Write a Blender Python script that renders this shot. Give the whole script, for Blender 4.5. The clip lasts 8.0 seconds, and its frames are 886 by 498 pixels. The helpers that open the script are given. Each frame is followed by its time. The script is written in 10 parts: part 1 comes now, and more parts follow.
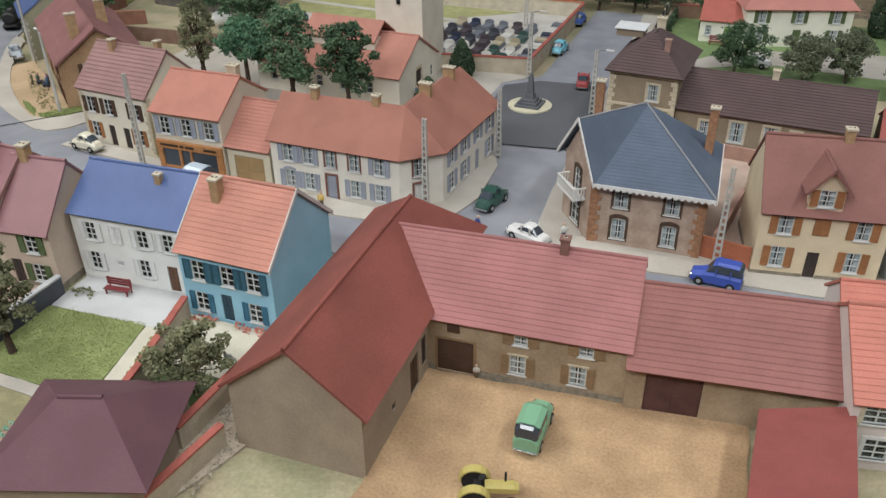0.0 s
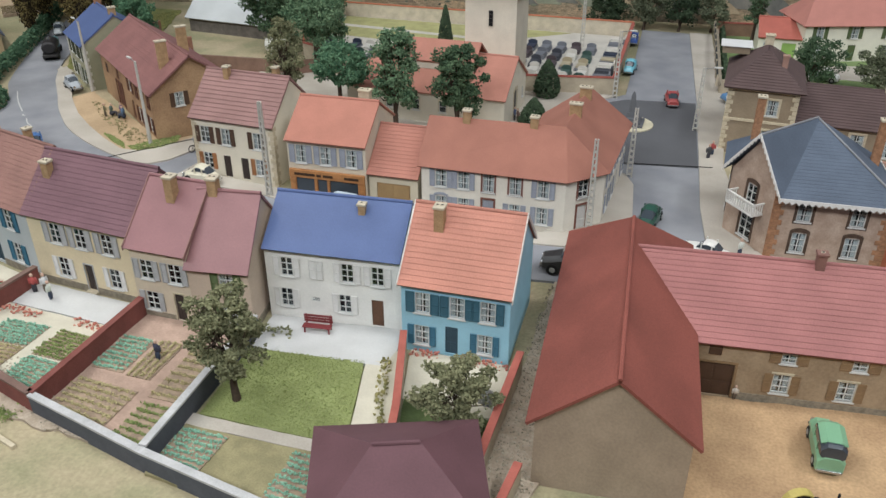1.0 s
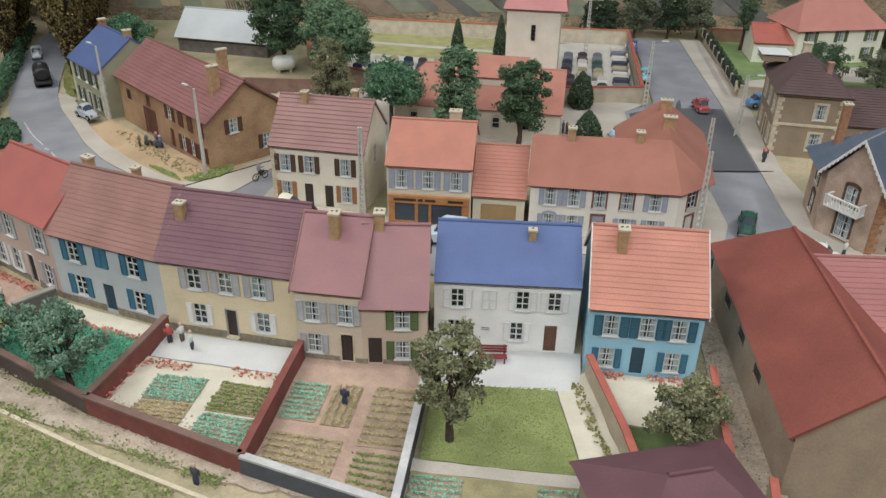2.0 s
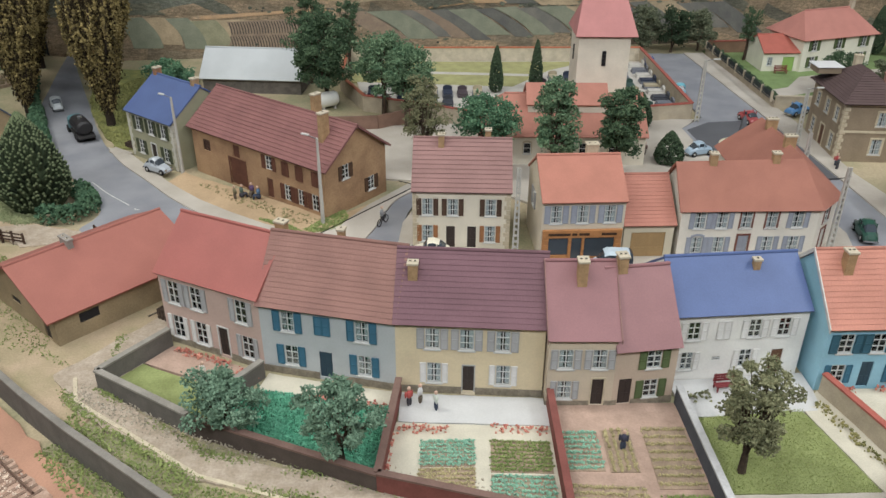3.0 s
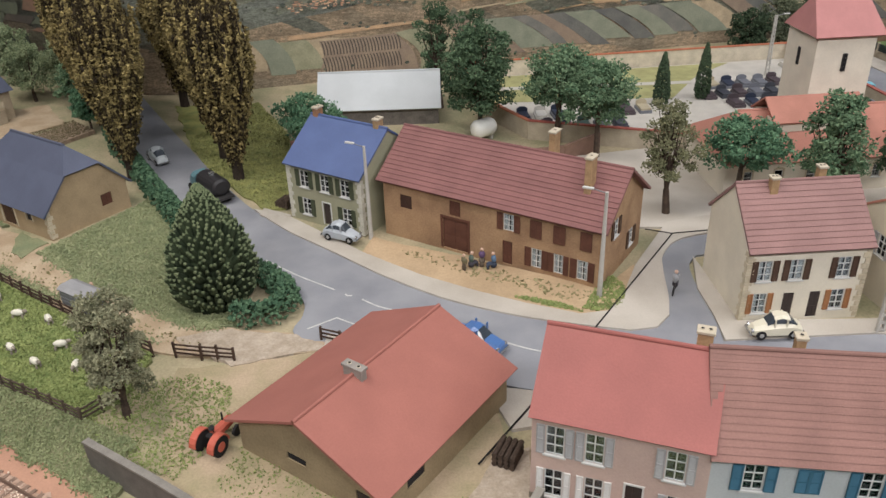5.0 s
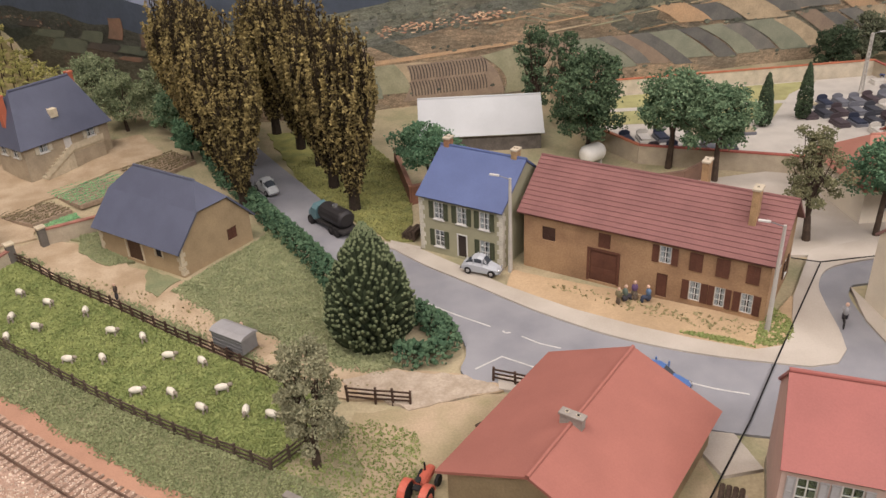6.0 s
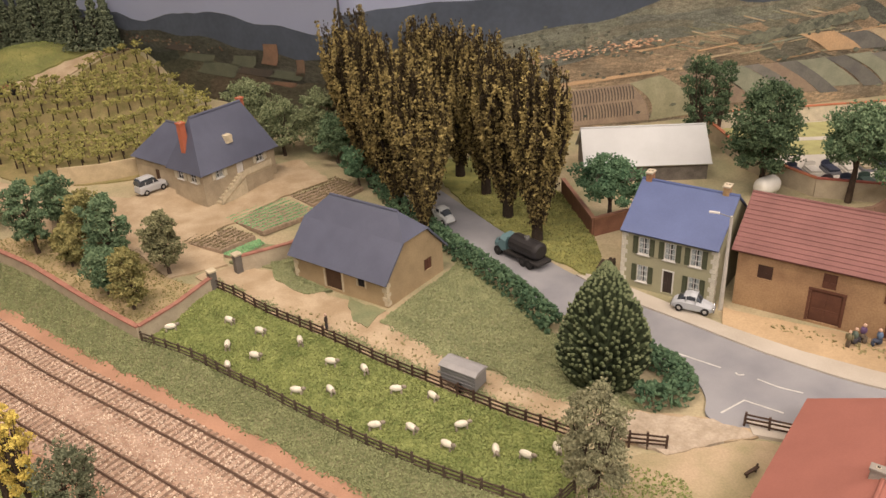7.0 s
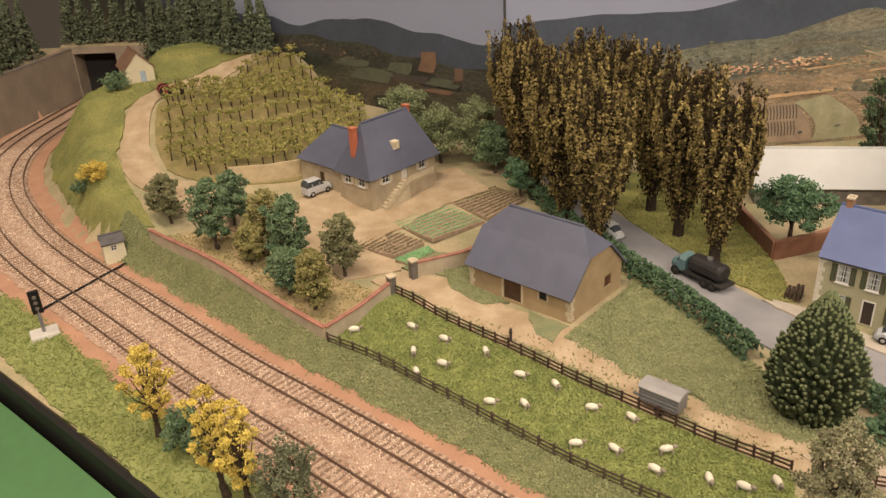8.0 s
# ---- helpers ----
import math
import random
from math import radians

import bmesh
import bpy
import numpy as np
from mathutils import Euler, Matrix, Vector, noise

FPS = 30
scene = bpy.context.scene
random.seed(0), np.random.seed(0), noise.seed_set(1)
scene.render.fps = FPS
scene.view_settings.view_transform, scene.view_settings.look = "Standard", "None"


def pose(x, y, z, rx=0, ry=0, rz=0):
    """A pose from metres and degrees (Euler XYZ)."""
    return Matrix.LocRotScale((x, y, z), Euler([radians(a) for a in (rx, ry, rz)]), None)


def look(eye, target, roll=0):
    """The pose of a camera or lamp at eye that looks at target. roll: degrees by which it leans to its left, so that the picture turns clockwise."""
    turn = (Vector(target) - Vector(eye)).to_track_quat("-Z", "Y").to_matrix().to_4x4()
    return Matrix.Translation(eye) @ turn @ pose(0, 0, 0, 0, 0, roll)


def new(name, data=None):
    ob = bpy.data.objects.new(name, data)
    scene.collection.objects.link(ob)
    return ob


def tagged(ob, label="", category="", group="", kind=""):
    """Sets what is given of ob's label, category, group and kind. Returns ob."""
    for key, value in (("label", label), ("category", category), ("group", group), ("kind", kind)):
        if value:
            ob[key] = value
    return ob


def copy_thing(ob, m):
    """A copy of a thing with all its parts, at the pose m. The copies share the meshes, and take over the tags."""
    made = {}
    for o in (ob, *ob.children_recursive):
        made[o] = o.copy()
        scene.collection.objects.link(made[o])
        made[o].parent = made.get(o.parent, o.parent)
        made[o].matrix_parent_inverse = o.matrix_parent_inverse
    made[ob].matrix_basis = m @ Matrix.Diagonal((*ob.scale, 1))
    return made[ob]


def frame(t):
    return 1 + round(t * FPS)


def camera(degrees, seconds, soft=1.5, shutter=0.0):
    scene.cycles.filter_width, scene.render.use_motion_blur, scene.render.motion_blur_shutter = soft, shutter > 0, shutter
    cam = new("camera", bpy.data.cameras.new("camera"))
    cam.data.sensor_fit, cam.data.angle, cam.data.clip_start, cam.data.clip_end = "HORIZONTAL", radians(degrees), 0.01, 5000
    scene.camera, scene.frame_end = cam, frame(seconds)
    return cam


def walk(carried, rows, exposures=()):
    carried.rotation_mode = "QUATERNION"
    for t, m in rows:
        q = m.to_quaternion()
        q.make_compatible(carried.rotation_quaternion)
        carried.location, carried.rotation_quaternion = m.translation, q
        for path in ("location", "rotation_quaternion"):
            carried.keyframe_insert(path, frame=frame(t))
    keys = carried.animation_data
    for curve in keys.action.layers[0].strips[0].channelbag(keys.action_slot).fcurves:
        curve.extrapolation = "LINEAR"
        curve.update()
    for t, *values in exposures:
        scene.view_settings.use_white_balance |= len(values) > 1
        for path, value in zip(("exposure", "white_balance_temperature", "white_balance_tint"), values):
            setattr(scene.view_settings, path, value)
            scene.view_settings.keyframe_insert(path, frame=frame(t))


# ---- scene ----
K = 0.01  # the plan below is in centimetres of a tabletop model village
cam = camera(57.8, 8.0)
PATH = [
    (0, (55.322, -32.323, 30.91), (21.267, 46.125, -20.917), -0.58),
    (0.5, (43.11, -33.724, 30.662), (13.877, 47.501, -19.815), -0.30),
    (1, (37.586, -37.531, 30.459), (11.146, 45.23, -19.053), -0.01),
    (1.2, (35.544, -38.81, 30.286), (11.353, 44.81, -18.934), 0.35),
    (2.3, (13.74, -40.553, 31.668), (5.5, 46.539, -16.778), 1.00),
    (2.5, (9.969, -40.585, 31.902), (5.159, 47.049, -16.026), 1.05),
    (3, (-1.968, -41.342, 33.391), (-1.594, 46.428, -14.53), 0.26),
    (3.5, (-10.655, -38.502, 32.318), (-7.776, 48.943, -16.108), -0.26),
    (4, (-16.822, -30.597, 30.228), (-12.775, 56.407, -18.904), -0.74),
    (4.2, (-19.687, -27.981, 29.693), (-14.958, 59.124, -19.199), -1.01),
    (5.3, (-30.53, -22.599, 32.151), (-22.635, 64.691, -15.997), -2.06),
    (5.5, (-32.434, -22.028, 32.325), (-24.864, 65.439, -15.552), -2.36),
    (6, (-38.921, -20.23, 32.817), (-38.779, -18.472, 31.875), -2.8),
    (6.5, (-45.298, -18.635, 33.563), (-45.175, -16.865, 32.639), -3.0),
    (7, (-52.707, -18.126, 34.853), (-52.653, -16.345, 33.944), -3.1),
    (7.5, (-57.977, -18.022, 35.354), (-58.031, -16.235, 34.456), -3.0),
    (8, (-61.821, -17.555, 35.608), (-61.954, -15.767, 34.722), -2.9),
]
EXPOSURES = [(0.0, -0.3, 6450, 8), (1.0, -0.26, 6480, 8), (2.5, -0.34, 6600, 8), (3.2, -0.25, 6550, 8), (4.2, -0.21, 6550, 8), (6.0, -0.08, 7400, 21), (7.0, 0.05, 8500, 22), (8.0, 0.04, 9500, 20)]
walk(cam, [(t, look(Vector(eye) * K, Vector(target) * K, roll)) for t, eye, target, roll in PATH], EXPOSURES)

# ---- added light: unseen area strips over the layout, in a closed unseen room ----
world = bpy.data.worlds.new("room_air")
world.use_nodes = True
world.node_tree.nodes["Background"].inputs[0].default_value = (0.9, 0.95, 1.0, 1)
world.node_tree.nodes["Background"].inputs[1].default_value = 0.25
scene.world = world


def add_area_strip(x, y, z, watts, sx, sy, colour, turn=0.0, tilt=0.0):
    lamp = bpy.data.lights.new("unseen_area_strip", "AREA")
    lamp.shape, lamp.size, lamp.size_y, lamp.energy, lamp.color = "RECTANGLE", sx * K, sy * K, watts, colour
    ob = new("unseen_area_strip", lamp)
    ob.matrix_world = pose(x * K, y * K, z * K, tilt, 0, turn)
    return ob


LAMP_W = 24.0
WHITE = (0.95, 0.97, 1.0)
# added out of view; the first stands forward to light the facades
add_area_strip(-25, -125, 150, LAMP_W * 2.05, 300, 18, WHITE, 0, 30)
add_area_strip(5, 10, 175, LAMP_W * 0.5, 190, 14, WHITE)
# added warm strip that brightens the hill end
add_area_strip(-115, 15, 170, LAMP_W * 0.85, 120, 14, (1.0, 0.97, 0.92), -40)
# added at the right to brighten the east gables
add_area_strip(130, -30, 160, LAMP_W * 0.95, 14, 120, WHITE, 0, 0)

# ---- materials ----
MATS = {}


def lin(c, grey=0.25):
    """Model paint: a screen colour as reflectance, a little greyed."""
    q = [(v / 255 / 12.92) if v <= 10 else ((v / 255 + 0.055) / 1.055) ** 2.4 for v in c]
    y = 0.25 * q[0] + 0.6 * q[1] + 0.15 * q[2]
    return tuple(v + (y - v) * grey for v in q)


def shade(c, f):
    return tuple(min(1.0, v * f) for v in c)


def mat(name, rgb, rough=0.75, var=0.22, size=1.2, bump=0.25, grain=9.0, rgb2=None, metal=0.0, kind="", course=0.36, spec=0.35, patch=0.5):
    """A painted or natural surface: a broad mottling (size: its patches, in cm), a fine grain (per cm) and relief. kind: tile, ashlar, rubble, plank."""
    if name in MATS:
        return MATS[name]
    m = bpy.data.materials.new(name)
    m.use_nodes = True
    nt = m.node_tree
    N, L = nt.nodes, nt.links
    bsdf = N["Principled BSDF"]
    bsdf.inputs["Roughness"].default_value = rough
    bsdf.inputs["Metallic"].default_value = metal
    bsdf.inputs["Specular IOR Level"].default_value = spec
    tc = N.new("ShaderNodeTexCoord")
    info = N.new("ShaderNodeObjectInfo")
    off = N.new("ShaderNodeVectorMath")
    off.operation = "ADD"
    L.new(tc.outputs["Object"], off.inputs[0])
    L.new(info.outputs["Random"], off.inputs[1])
    big, fine = N.new("ShaderNodeTexNoise"), N.new("ShaderNodeTexNoise")
    big.inputs["Scale"].default_value, big.inputs["Detail"].default_value = 1 / (size * K), 5
    fine.inputs["Scale"].default_value, fine.inputs["Detail"].default_value = grain / K, 4
    L.new(off.outputs[0], big.inputs["Vector"])
    L.new(off.outputs[0], fine.inputs["Vector"])
    a = lin(rgb)
    b = lin(rgb2) if rgb2 else shade(a, 1 - var)
    ramp = N.new("ShaderNodeMapRange")
    ramp.inputs["From Min"].default_value, ramp.inputs["From Max"].default_value = patch - 0.14, patch + 0.14
    L.new(big.outputs["Fac"], ramp.inputs["Value"])
    mix = N.new("ShaderNodeMix")
    mix.data_type = "RGBA"
    mix.inputs["A"].default_value, mix.inputs["B"].default_value = (*a, 1), (*b, 1)
    L.new(ramp.outputs["Result"], mix.inputs["Factor"])
    speck = N.new("ShaderNodeMix")
    speck.data_type, speck.blend_type = "RGBA", "MULTIPLY"
    g = N.new("ShaderNodeMapRange")
    g.inputs["From Min"].default_value, g.inputs["From Max"].default_value = 0.3, 0.7
    g.inputs["To Min"].default_value, g.inputs["To Max"].default_value = 1 - var * 0.55, 1 + var * 0.3
    L.new(fine.outputs["Fac"], g.inputs["Value"])
    comb = N.new("ShaderNodeCombineColor")
    for i in range(3):
        L.new(g.outputs["Result"], comb.inputs[i])
    speck.inputs["Factor"].default_value = 1.0
    L.new(mix.outputs["Result"], speck.inputs["A"])
    L.new(comb.outputs["Color"], speck.inputs["B"])
    out, height = speck.outputs["Result"], fine.outputs["Fac"]
    if kind in ("tile", "ashlar", "plank"):
        br = N.new("ShaderNodeTexBrick")
        br.inputs["Scale"].default_value = 1.0
        rows = {"tile": (60.0, course), "ashlar": (1.1, 0.5), "plank": (6.0, 0.45)}[kind]
        br.inputs["Brick Width"].default_value, br.inputs["Row Height"].default_value = rows[0] * K, rows[1] * K
        br.inputs["Mortar Size"].default_value = 0.022 * K
        br.inputs["Mortar Smooth"].default_value = 0.6
        br.inputs["Color1"].default_value, br.inputs["Color2"].default_value = (1, 1, 1, 1), (0.9, 0.9, 0.9, 1)
        br.inputs["Mortar"].default_value = (0.6, 0.6, 0.6, 1)
        if kind == "ashlar":
            turn = N.new("ShaderNodeMapping")
            turn.inputs["Rotation"].default_value = (radians(90), 0, 0)
            L.new(tc.outputs["Object"], turn.inputs["Vector"])
            L.new(turn.outputs[0], br.inputs["Vector"])
        else:
            L.new(tc.outputs["UV"], br.inputs["Vector"])
        mul = N.new("ShaderNodeMix")
        mul.data_type, mul.blend_type = "RGBA", "MULTIPLY"
        mul.inputs["Factor"].default_value = 0.32 if kind == "tile" else 0.4
        L.new(out, mul.inputs["A"])
        L.new(br.outputs["Color"], mul.inputs["B"])
        out = mul.outputs["Result"]
    if kind == "rubble":
        vo = N.new("ShaderNodeTexVoronoi")
        vo.inputs["Scale"].default_value = 2.6 / K
        L.new(tc.outputs["Object"], vo.inputs["Vector"])
        mul = N.new("ShaderNodeMix")
        mul.data_type, mul.blend_type = "RGBA", "MULTIPLY"
        mul.inputs["Factor"].default_value = 0.35
        L.new(out, mul.inputs["A"])
        bw = N.new("ShaderNodeRGBToBW")
        L.new(vo.outputs["Color"], bw.inputs[0])
        L.new(bw.outputs[0], mul.inputs["B"])
        out = mul.outputs["Result"]
    L.new(out, bsdf.inputs["Base Color"])
    bp = N.new("ShaderNodeBump")
    bp.inputs["Strength"].default_value, bp.inputs["Distance"].default_value = bump, 0.06 * K
    L.new(height, bp.inputs["Height"])
    L.new(bp.outputs["Normal"], bsdf.inputs["Normal"])
    MATS[name] = m
    return m


def foliage(name, rgb, rgb2, rough=0.8, spread=1.0):
    """Flock and leaf colours that differ from clump to clump."""
    if name in MATS:
        return MATS[name]
    m = bpy.data.materials.new(name)
    m.use_nodes = True
    N, L = m.node_tree.nodes, m.node_tree.links
    bsdf = N["Principled BSDF"]
    bsdf.inputs["Roughness"].default_value = rough
    bsdf.inputs["Specular IOR Level"].default_value = 0.2
    geo = N.new("ShaderNodeNewGeometry")
    tc = N.new("ShaderNodeTexCoord")
    noi = N.new("ShaderNodeTexNoise")
    noi.inputs["Scale"].default_value = 0.8 / K
    L.new(tc.outputs["Object"], noi.inputs["Vector"])
    add = N.new("ShaderNodeMath")
    add.operation = "MULTIPLY_ADD"
    add.inputs[1].default_value, add.inputs[2].default_value = 0.85 * spread, 0.5 - 0.425 * spread
    L.new(geo.outputs["Random Per Island"], add.inputs[0])
    mean = N.new("ShaderNodeMath")
    mean.operation = "ADD"
    L.new(add.outputs[0], mean.inputs[0])
    half = N.new("ShaderNodeMath")
    half.operation = "MULTIPLY_ADD"
    half.inputs[1].default_value, half.inputs[2].default_value = 1.4, -0.7
    L.new(noi.outputs["Fac"], half.inputs[0])
    L.new(half.outputs[0], mean.inputs[1])
    mix = N.new("ShaderNodeMix")
    mix.data_type = "RGBA"
    mix.inputs["A"].default_value, mix.inputs["B"].default_value = (*shade(lin(rgb), 1.35), 1), (*shade(lin(rgb2), 1.35), 1)
    mean.use_clamp = True
    L.new(mean.outputs[0], mix.inputs["Factor"])
    L.new(mix.outputs["Result"], bsdf.inputs["Base Color"])
    MATS[name] = m
    return m


def glass():
    if "pane_glass" in MATS:
        return MATS["pane_glass"]
    m = bpy.data.materials.new("pane_glass")
    m.use_nodes = True
    N, L = m.node_tree.nodes, m.node_tree.links
    N.remove(N["Principled BSDF"])
    gl, tr, mix, fr = N.new("ShaderNodeBsdfGlossy"), N.new("ShaderNodeBsdfTransparent"), N.new("ShaderNodeMixShader"), N.new("ShaderNodeFresnel")
    gl.inputs["Roughness"].default_value = 0.12
    tr.inputs["Color"].default_value = (0.75, 0.8, 0.82, 1)
    fr.inputs["IOR"].default_value = 1.5
    L.new(fr.outputs[0], mix.inputs[0])
    L.new(tr.outputs[0], mix.inputs[1])
    L.new(gl.outputs[0], mix.inputs[2])
    L.new(mix.outputs[0], N["Material Output"].inputs["Surface"])
    MATS["pane_glass"] = m
    return m


# ---- mesh helpers; all lengths in centimetres of the model ----
def mesh_of(name, bm, material, smooth=False):
    bmesh.ops.scale(bm, vec=(K, K, K), verts=bm.verts)
    me = bpy.data.meshes.new(name)
    bm.to_mesh(me)
    bm.free()
    mats = material if isinstance(material, (list, tuple)) else [material]
    for m in mats:
        me.materials.append(m)
    if smooth:
        me.shade_smooth()
    return me


def part(name, bm, material, parent=None, label="", at=None, smooth=False):
    me = bm if isinstance(bm, bpy.types.Mesh) else mesh_of(name, bm, material, smooth)
    ob = new(name, me)
    if parent:
        ob.parent = parent
    if at is not None:
        m = at if isinstance(at, Matrix) else Matrix.Translation(at)
        m = m.copy()
        m.translation = m.translation * K
        ob.matrix_basis = m
    if label:
        tagged(ob, label)
    return ob


def thing(name, x, y, z=0.0, turn=0.0, label="", category="", group="", kind=""):
    ob = new(name)
    ob.empty_display_size = 0.005
    ob.matrix_basis = pose(x * K, y * K, z * K, 0, 0, turn)
    return tagged(ob, label, category, group, kind)


def spot(x, y, z=0.0, turn=0.0):
    return pose(x * K, y * K, z * K, 0, 0, turn)


def box(bm, x0, y0, z0, x1, y1, z1, bevel=0.0):
    vs = bmesh.ops.create_cube(bm, size=1.0, matrix=Matrix.Translation(((x0 + x1) / 2, (y0 + y1) / 2, (z0 + z1) / 2)) @ Matrix.Diagonal((abs(x1 - x0), abs(y1 - y0), abs(z1 - z0), 1)))["verts"]
    if bevel:
        es = list({e for v in vs for e in v.link_edges})
        bmesh.ops.bevel(bm, geom=es, offset=bevel, segments=2, affect="EDGES", profile=0.6)
    return vs


def cyl(bm, r0, r1, a, b, n=8, caps=True):
    a, b = Vector(a), Vector(b)
    d = b - a
    if d.length < 1e-6:
        return
    m = Matrix.Translation((a + b) / 2) @ d.to_track_quat("Z", "Y").to_matrix().to_4x4()
    bmesh.ops.create_cone(bm, cap_ends=caps, segments=n, radius1=r0, radius2=r1, depth=d.length, matrix=m)


def prism(bm, pts, z0, z1):
    """A closed slab on a plan outline."""
    lo = [bm.verts.new((x, y, z0)) for x, y in pts]
    hi = [bm.verts.new((x, y, z1)) for x, y in pts]
    n = len(pts)
    bm.faces.new(hi)
    bm.faces.new(list(reversed(lo)))
    for i in range(n):
        bm.faces.new((lo[i], lo[(i + 1) % n], hi[(i + 1) % n], hi[i]))
    bmesh.ops.recalc_face_normals(bm, faces=bm.faces)


def smooth_line(pts, n=8, closed=False):
    """A Catmull-Rom curve through plan points."""
    P = [Vector(p) for p in pts]
    out, c = [], len(P)
    for i in range(c if closed else c - 1):
        a, b = P[i], P[(i + 1) % c]
        p = P[i - 1] if (i > 0 or closed) else a * 2 - b
        q = P[(i + 2) % c] if (i + 2 < c or closed) else b * 2 - a
        for k in range(n):
            t = k / n
            out.append(0.5 * ((2 * a) + (b - p) * t + (2 * p - 5 * a + 4 * b - q) * t * t + (3 * a - p - 3 * b + q) * t ** 3))
    if not closed:
        out.append(P[-1])
    return [tuple(v) for v in out]


def side_line(pts, d):
    """The line at distance d to the left of a plan line."""
    out = []
    for i, p in enumerate(pts):
        a, b = Vector(pts[max(i - 1, 0)][:2]), Vector(pts[min(i + 1, len(pts) - 1)][:2])
        t = (b - a).normalized()
        out.append((p[0] - t.y * d, p[1] + t.x * d))
    return out

# ---- lie of the land ----
from mathutils.geometry import delaunay_2d_cdt

HILLS = [
    (-40, 23, 0), (-48, 28, -0.4), (-55.6, 39.6, 0.1), (-51, 25, -1.1), (-57, 25.7, -1.1), (-60, 29.7, -0.95), (-68, 33, -0.95), (-66, 37.6, -0.3),
    (-74, 39, -0.6), (-71, 44.6, 0.4), (-69.4, 47.5, 0.4), (-75, 61.3, 1.2), (-68.5, 68, 1.6), (-82, 64, 1.8), (-96, 53, 1.0), (-87, 78.6, 2.4),
    (-95, 89, 6.3), (-105, 86, 8.0), (-112, 92, 8.2), (-118, 98, 6.4), (-123, 104, 4.5), (-110, 104, 10.4), (-95, 104, 9.5), (-80, 95, 4), (-100, 66, 3.2), (-110, 72, 4.6),
]
TRACK = smooth_line([(-12, -18), (-26, -8), (-38.4, 2.6), (-52.5, 13.1), (-57, 16.5), (-67, 24.6), (-71.6, 28.2), (-76.7, 32.1), (-82.5, 36.5), (-89.1, 42), (-97.2, 48.9), (-106.3, 56.5), (-114.4, 64.4), (-123, 75), (-128.2, 84.6), (-130.9, 94), (-131.4, 104), (-130.5, 122)], 6)
TRACK_B = side_line(TRACK, 4.7)
BED = side_line(TRACK, 2.35)
CUTTING = [(-144, 80), (-139.5, 99.6), (-138, 112), (-136.5, 122), (-136.2, 126)]  # high wall beyond the tracks
WALL = [(-45.6, 13.2), (-41.2, 9.75), (-34, 3.8), (-28.8, -0.6), (-24.6, -3.9), (-12, -13.0), (10, -29)]  # retaining wall above the line


BED_A = np.array(BED[:-1])
BED_D = np.array(BED[1:]) - BED_A
BED_L = (BED_D * BED_D).sum(1)


def from_bed(x, y):
    """Distance from the middle of the railway, and whether on the table-edge side of it."""
    r = np.array((x, y)) - BED_A
    t = np.clip((r * BED_D).sum(1) / BED_L, 0, 1)
    q = r - BED_D * t[:, None]
    far = (q * q).sum(1)
    k = int(far.argmin())
    return math.sqrt(far[k]), BED_D[k, 0] * r[k, 1] - BED_D[k, 1] * r[k, 0] > 0


def land(x, y):
    """Height of the ground: flat village, sinking to the railway and rising to the vineyard hill."""
    if x > -34 and y > 8:
        return 0.0
    w, s = 0.0, 0.0
    for hx, hy, hz in HILLS:
        k = 1 / ((x - hx) ** 2 + (y - hy) ** 2 + 6.0) ** 1.8
        w, s = w + k, s + k * hz
    k = 1 / (max(0.0, -44 - x) ** 2 + 30.0) ** 1.8
    h = s / (w + 2.0 * k)
    if x > -44:
        h *= max(0.0, min(1.0, (-34 - x) / 10))
    d, outer = from_bed(x, y)
    wide = 3.0 + max(0.0, min(6.0, (y - 62) * 0.3))
    if x > WALL[0][0] and y < 20:
        yw = float(np.interp(x, [p[0] for p in WALL], [p[1] for p in WALL]))
        return -1.6 if y < yw else 0.0
    if outer:
        above = y > 80 and x < float(np.interp(y, [p[1] for p in CUTTING], [p[0] for p in CUTTING])) - 0.5
        return 7.0 if above else -1.6
    f = max(0.0, min(1.0, (4.9 + wide - d) / wide))
    f = f * f * (3 - 2 * f)
    return h * (1 - f) + -1.6 * f


def inside(x, y, pts):
    hit, n = False, len(pts)
    for i in range(n):
        (ax, ay), (bx, by) = pts[i], pts[i - 1]
        if (ay > y) != (by > y) and x < (bx - ax) * (y - ay) / (by - ay) + ax:
            hit = not hit
    return hit


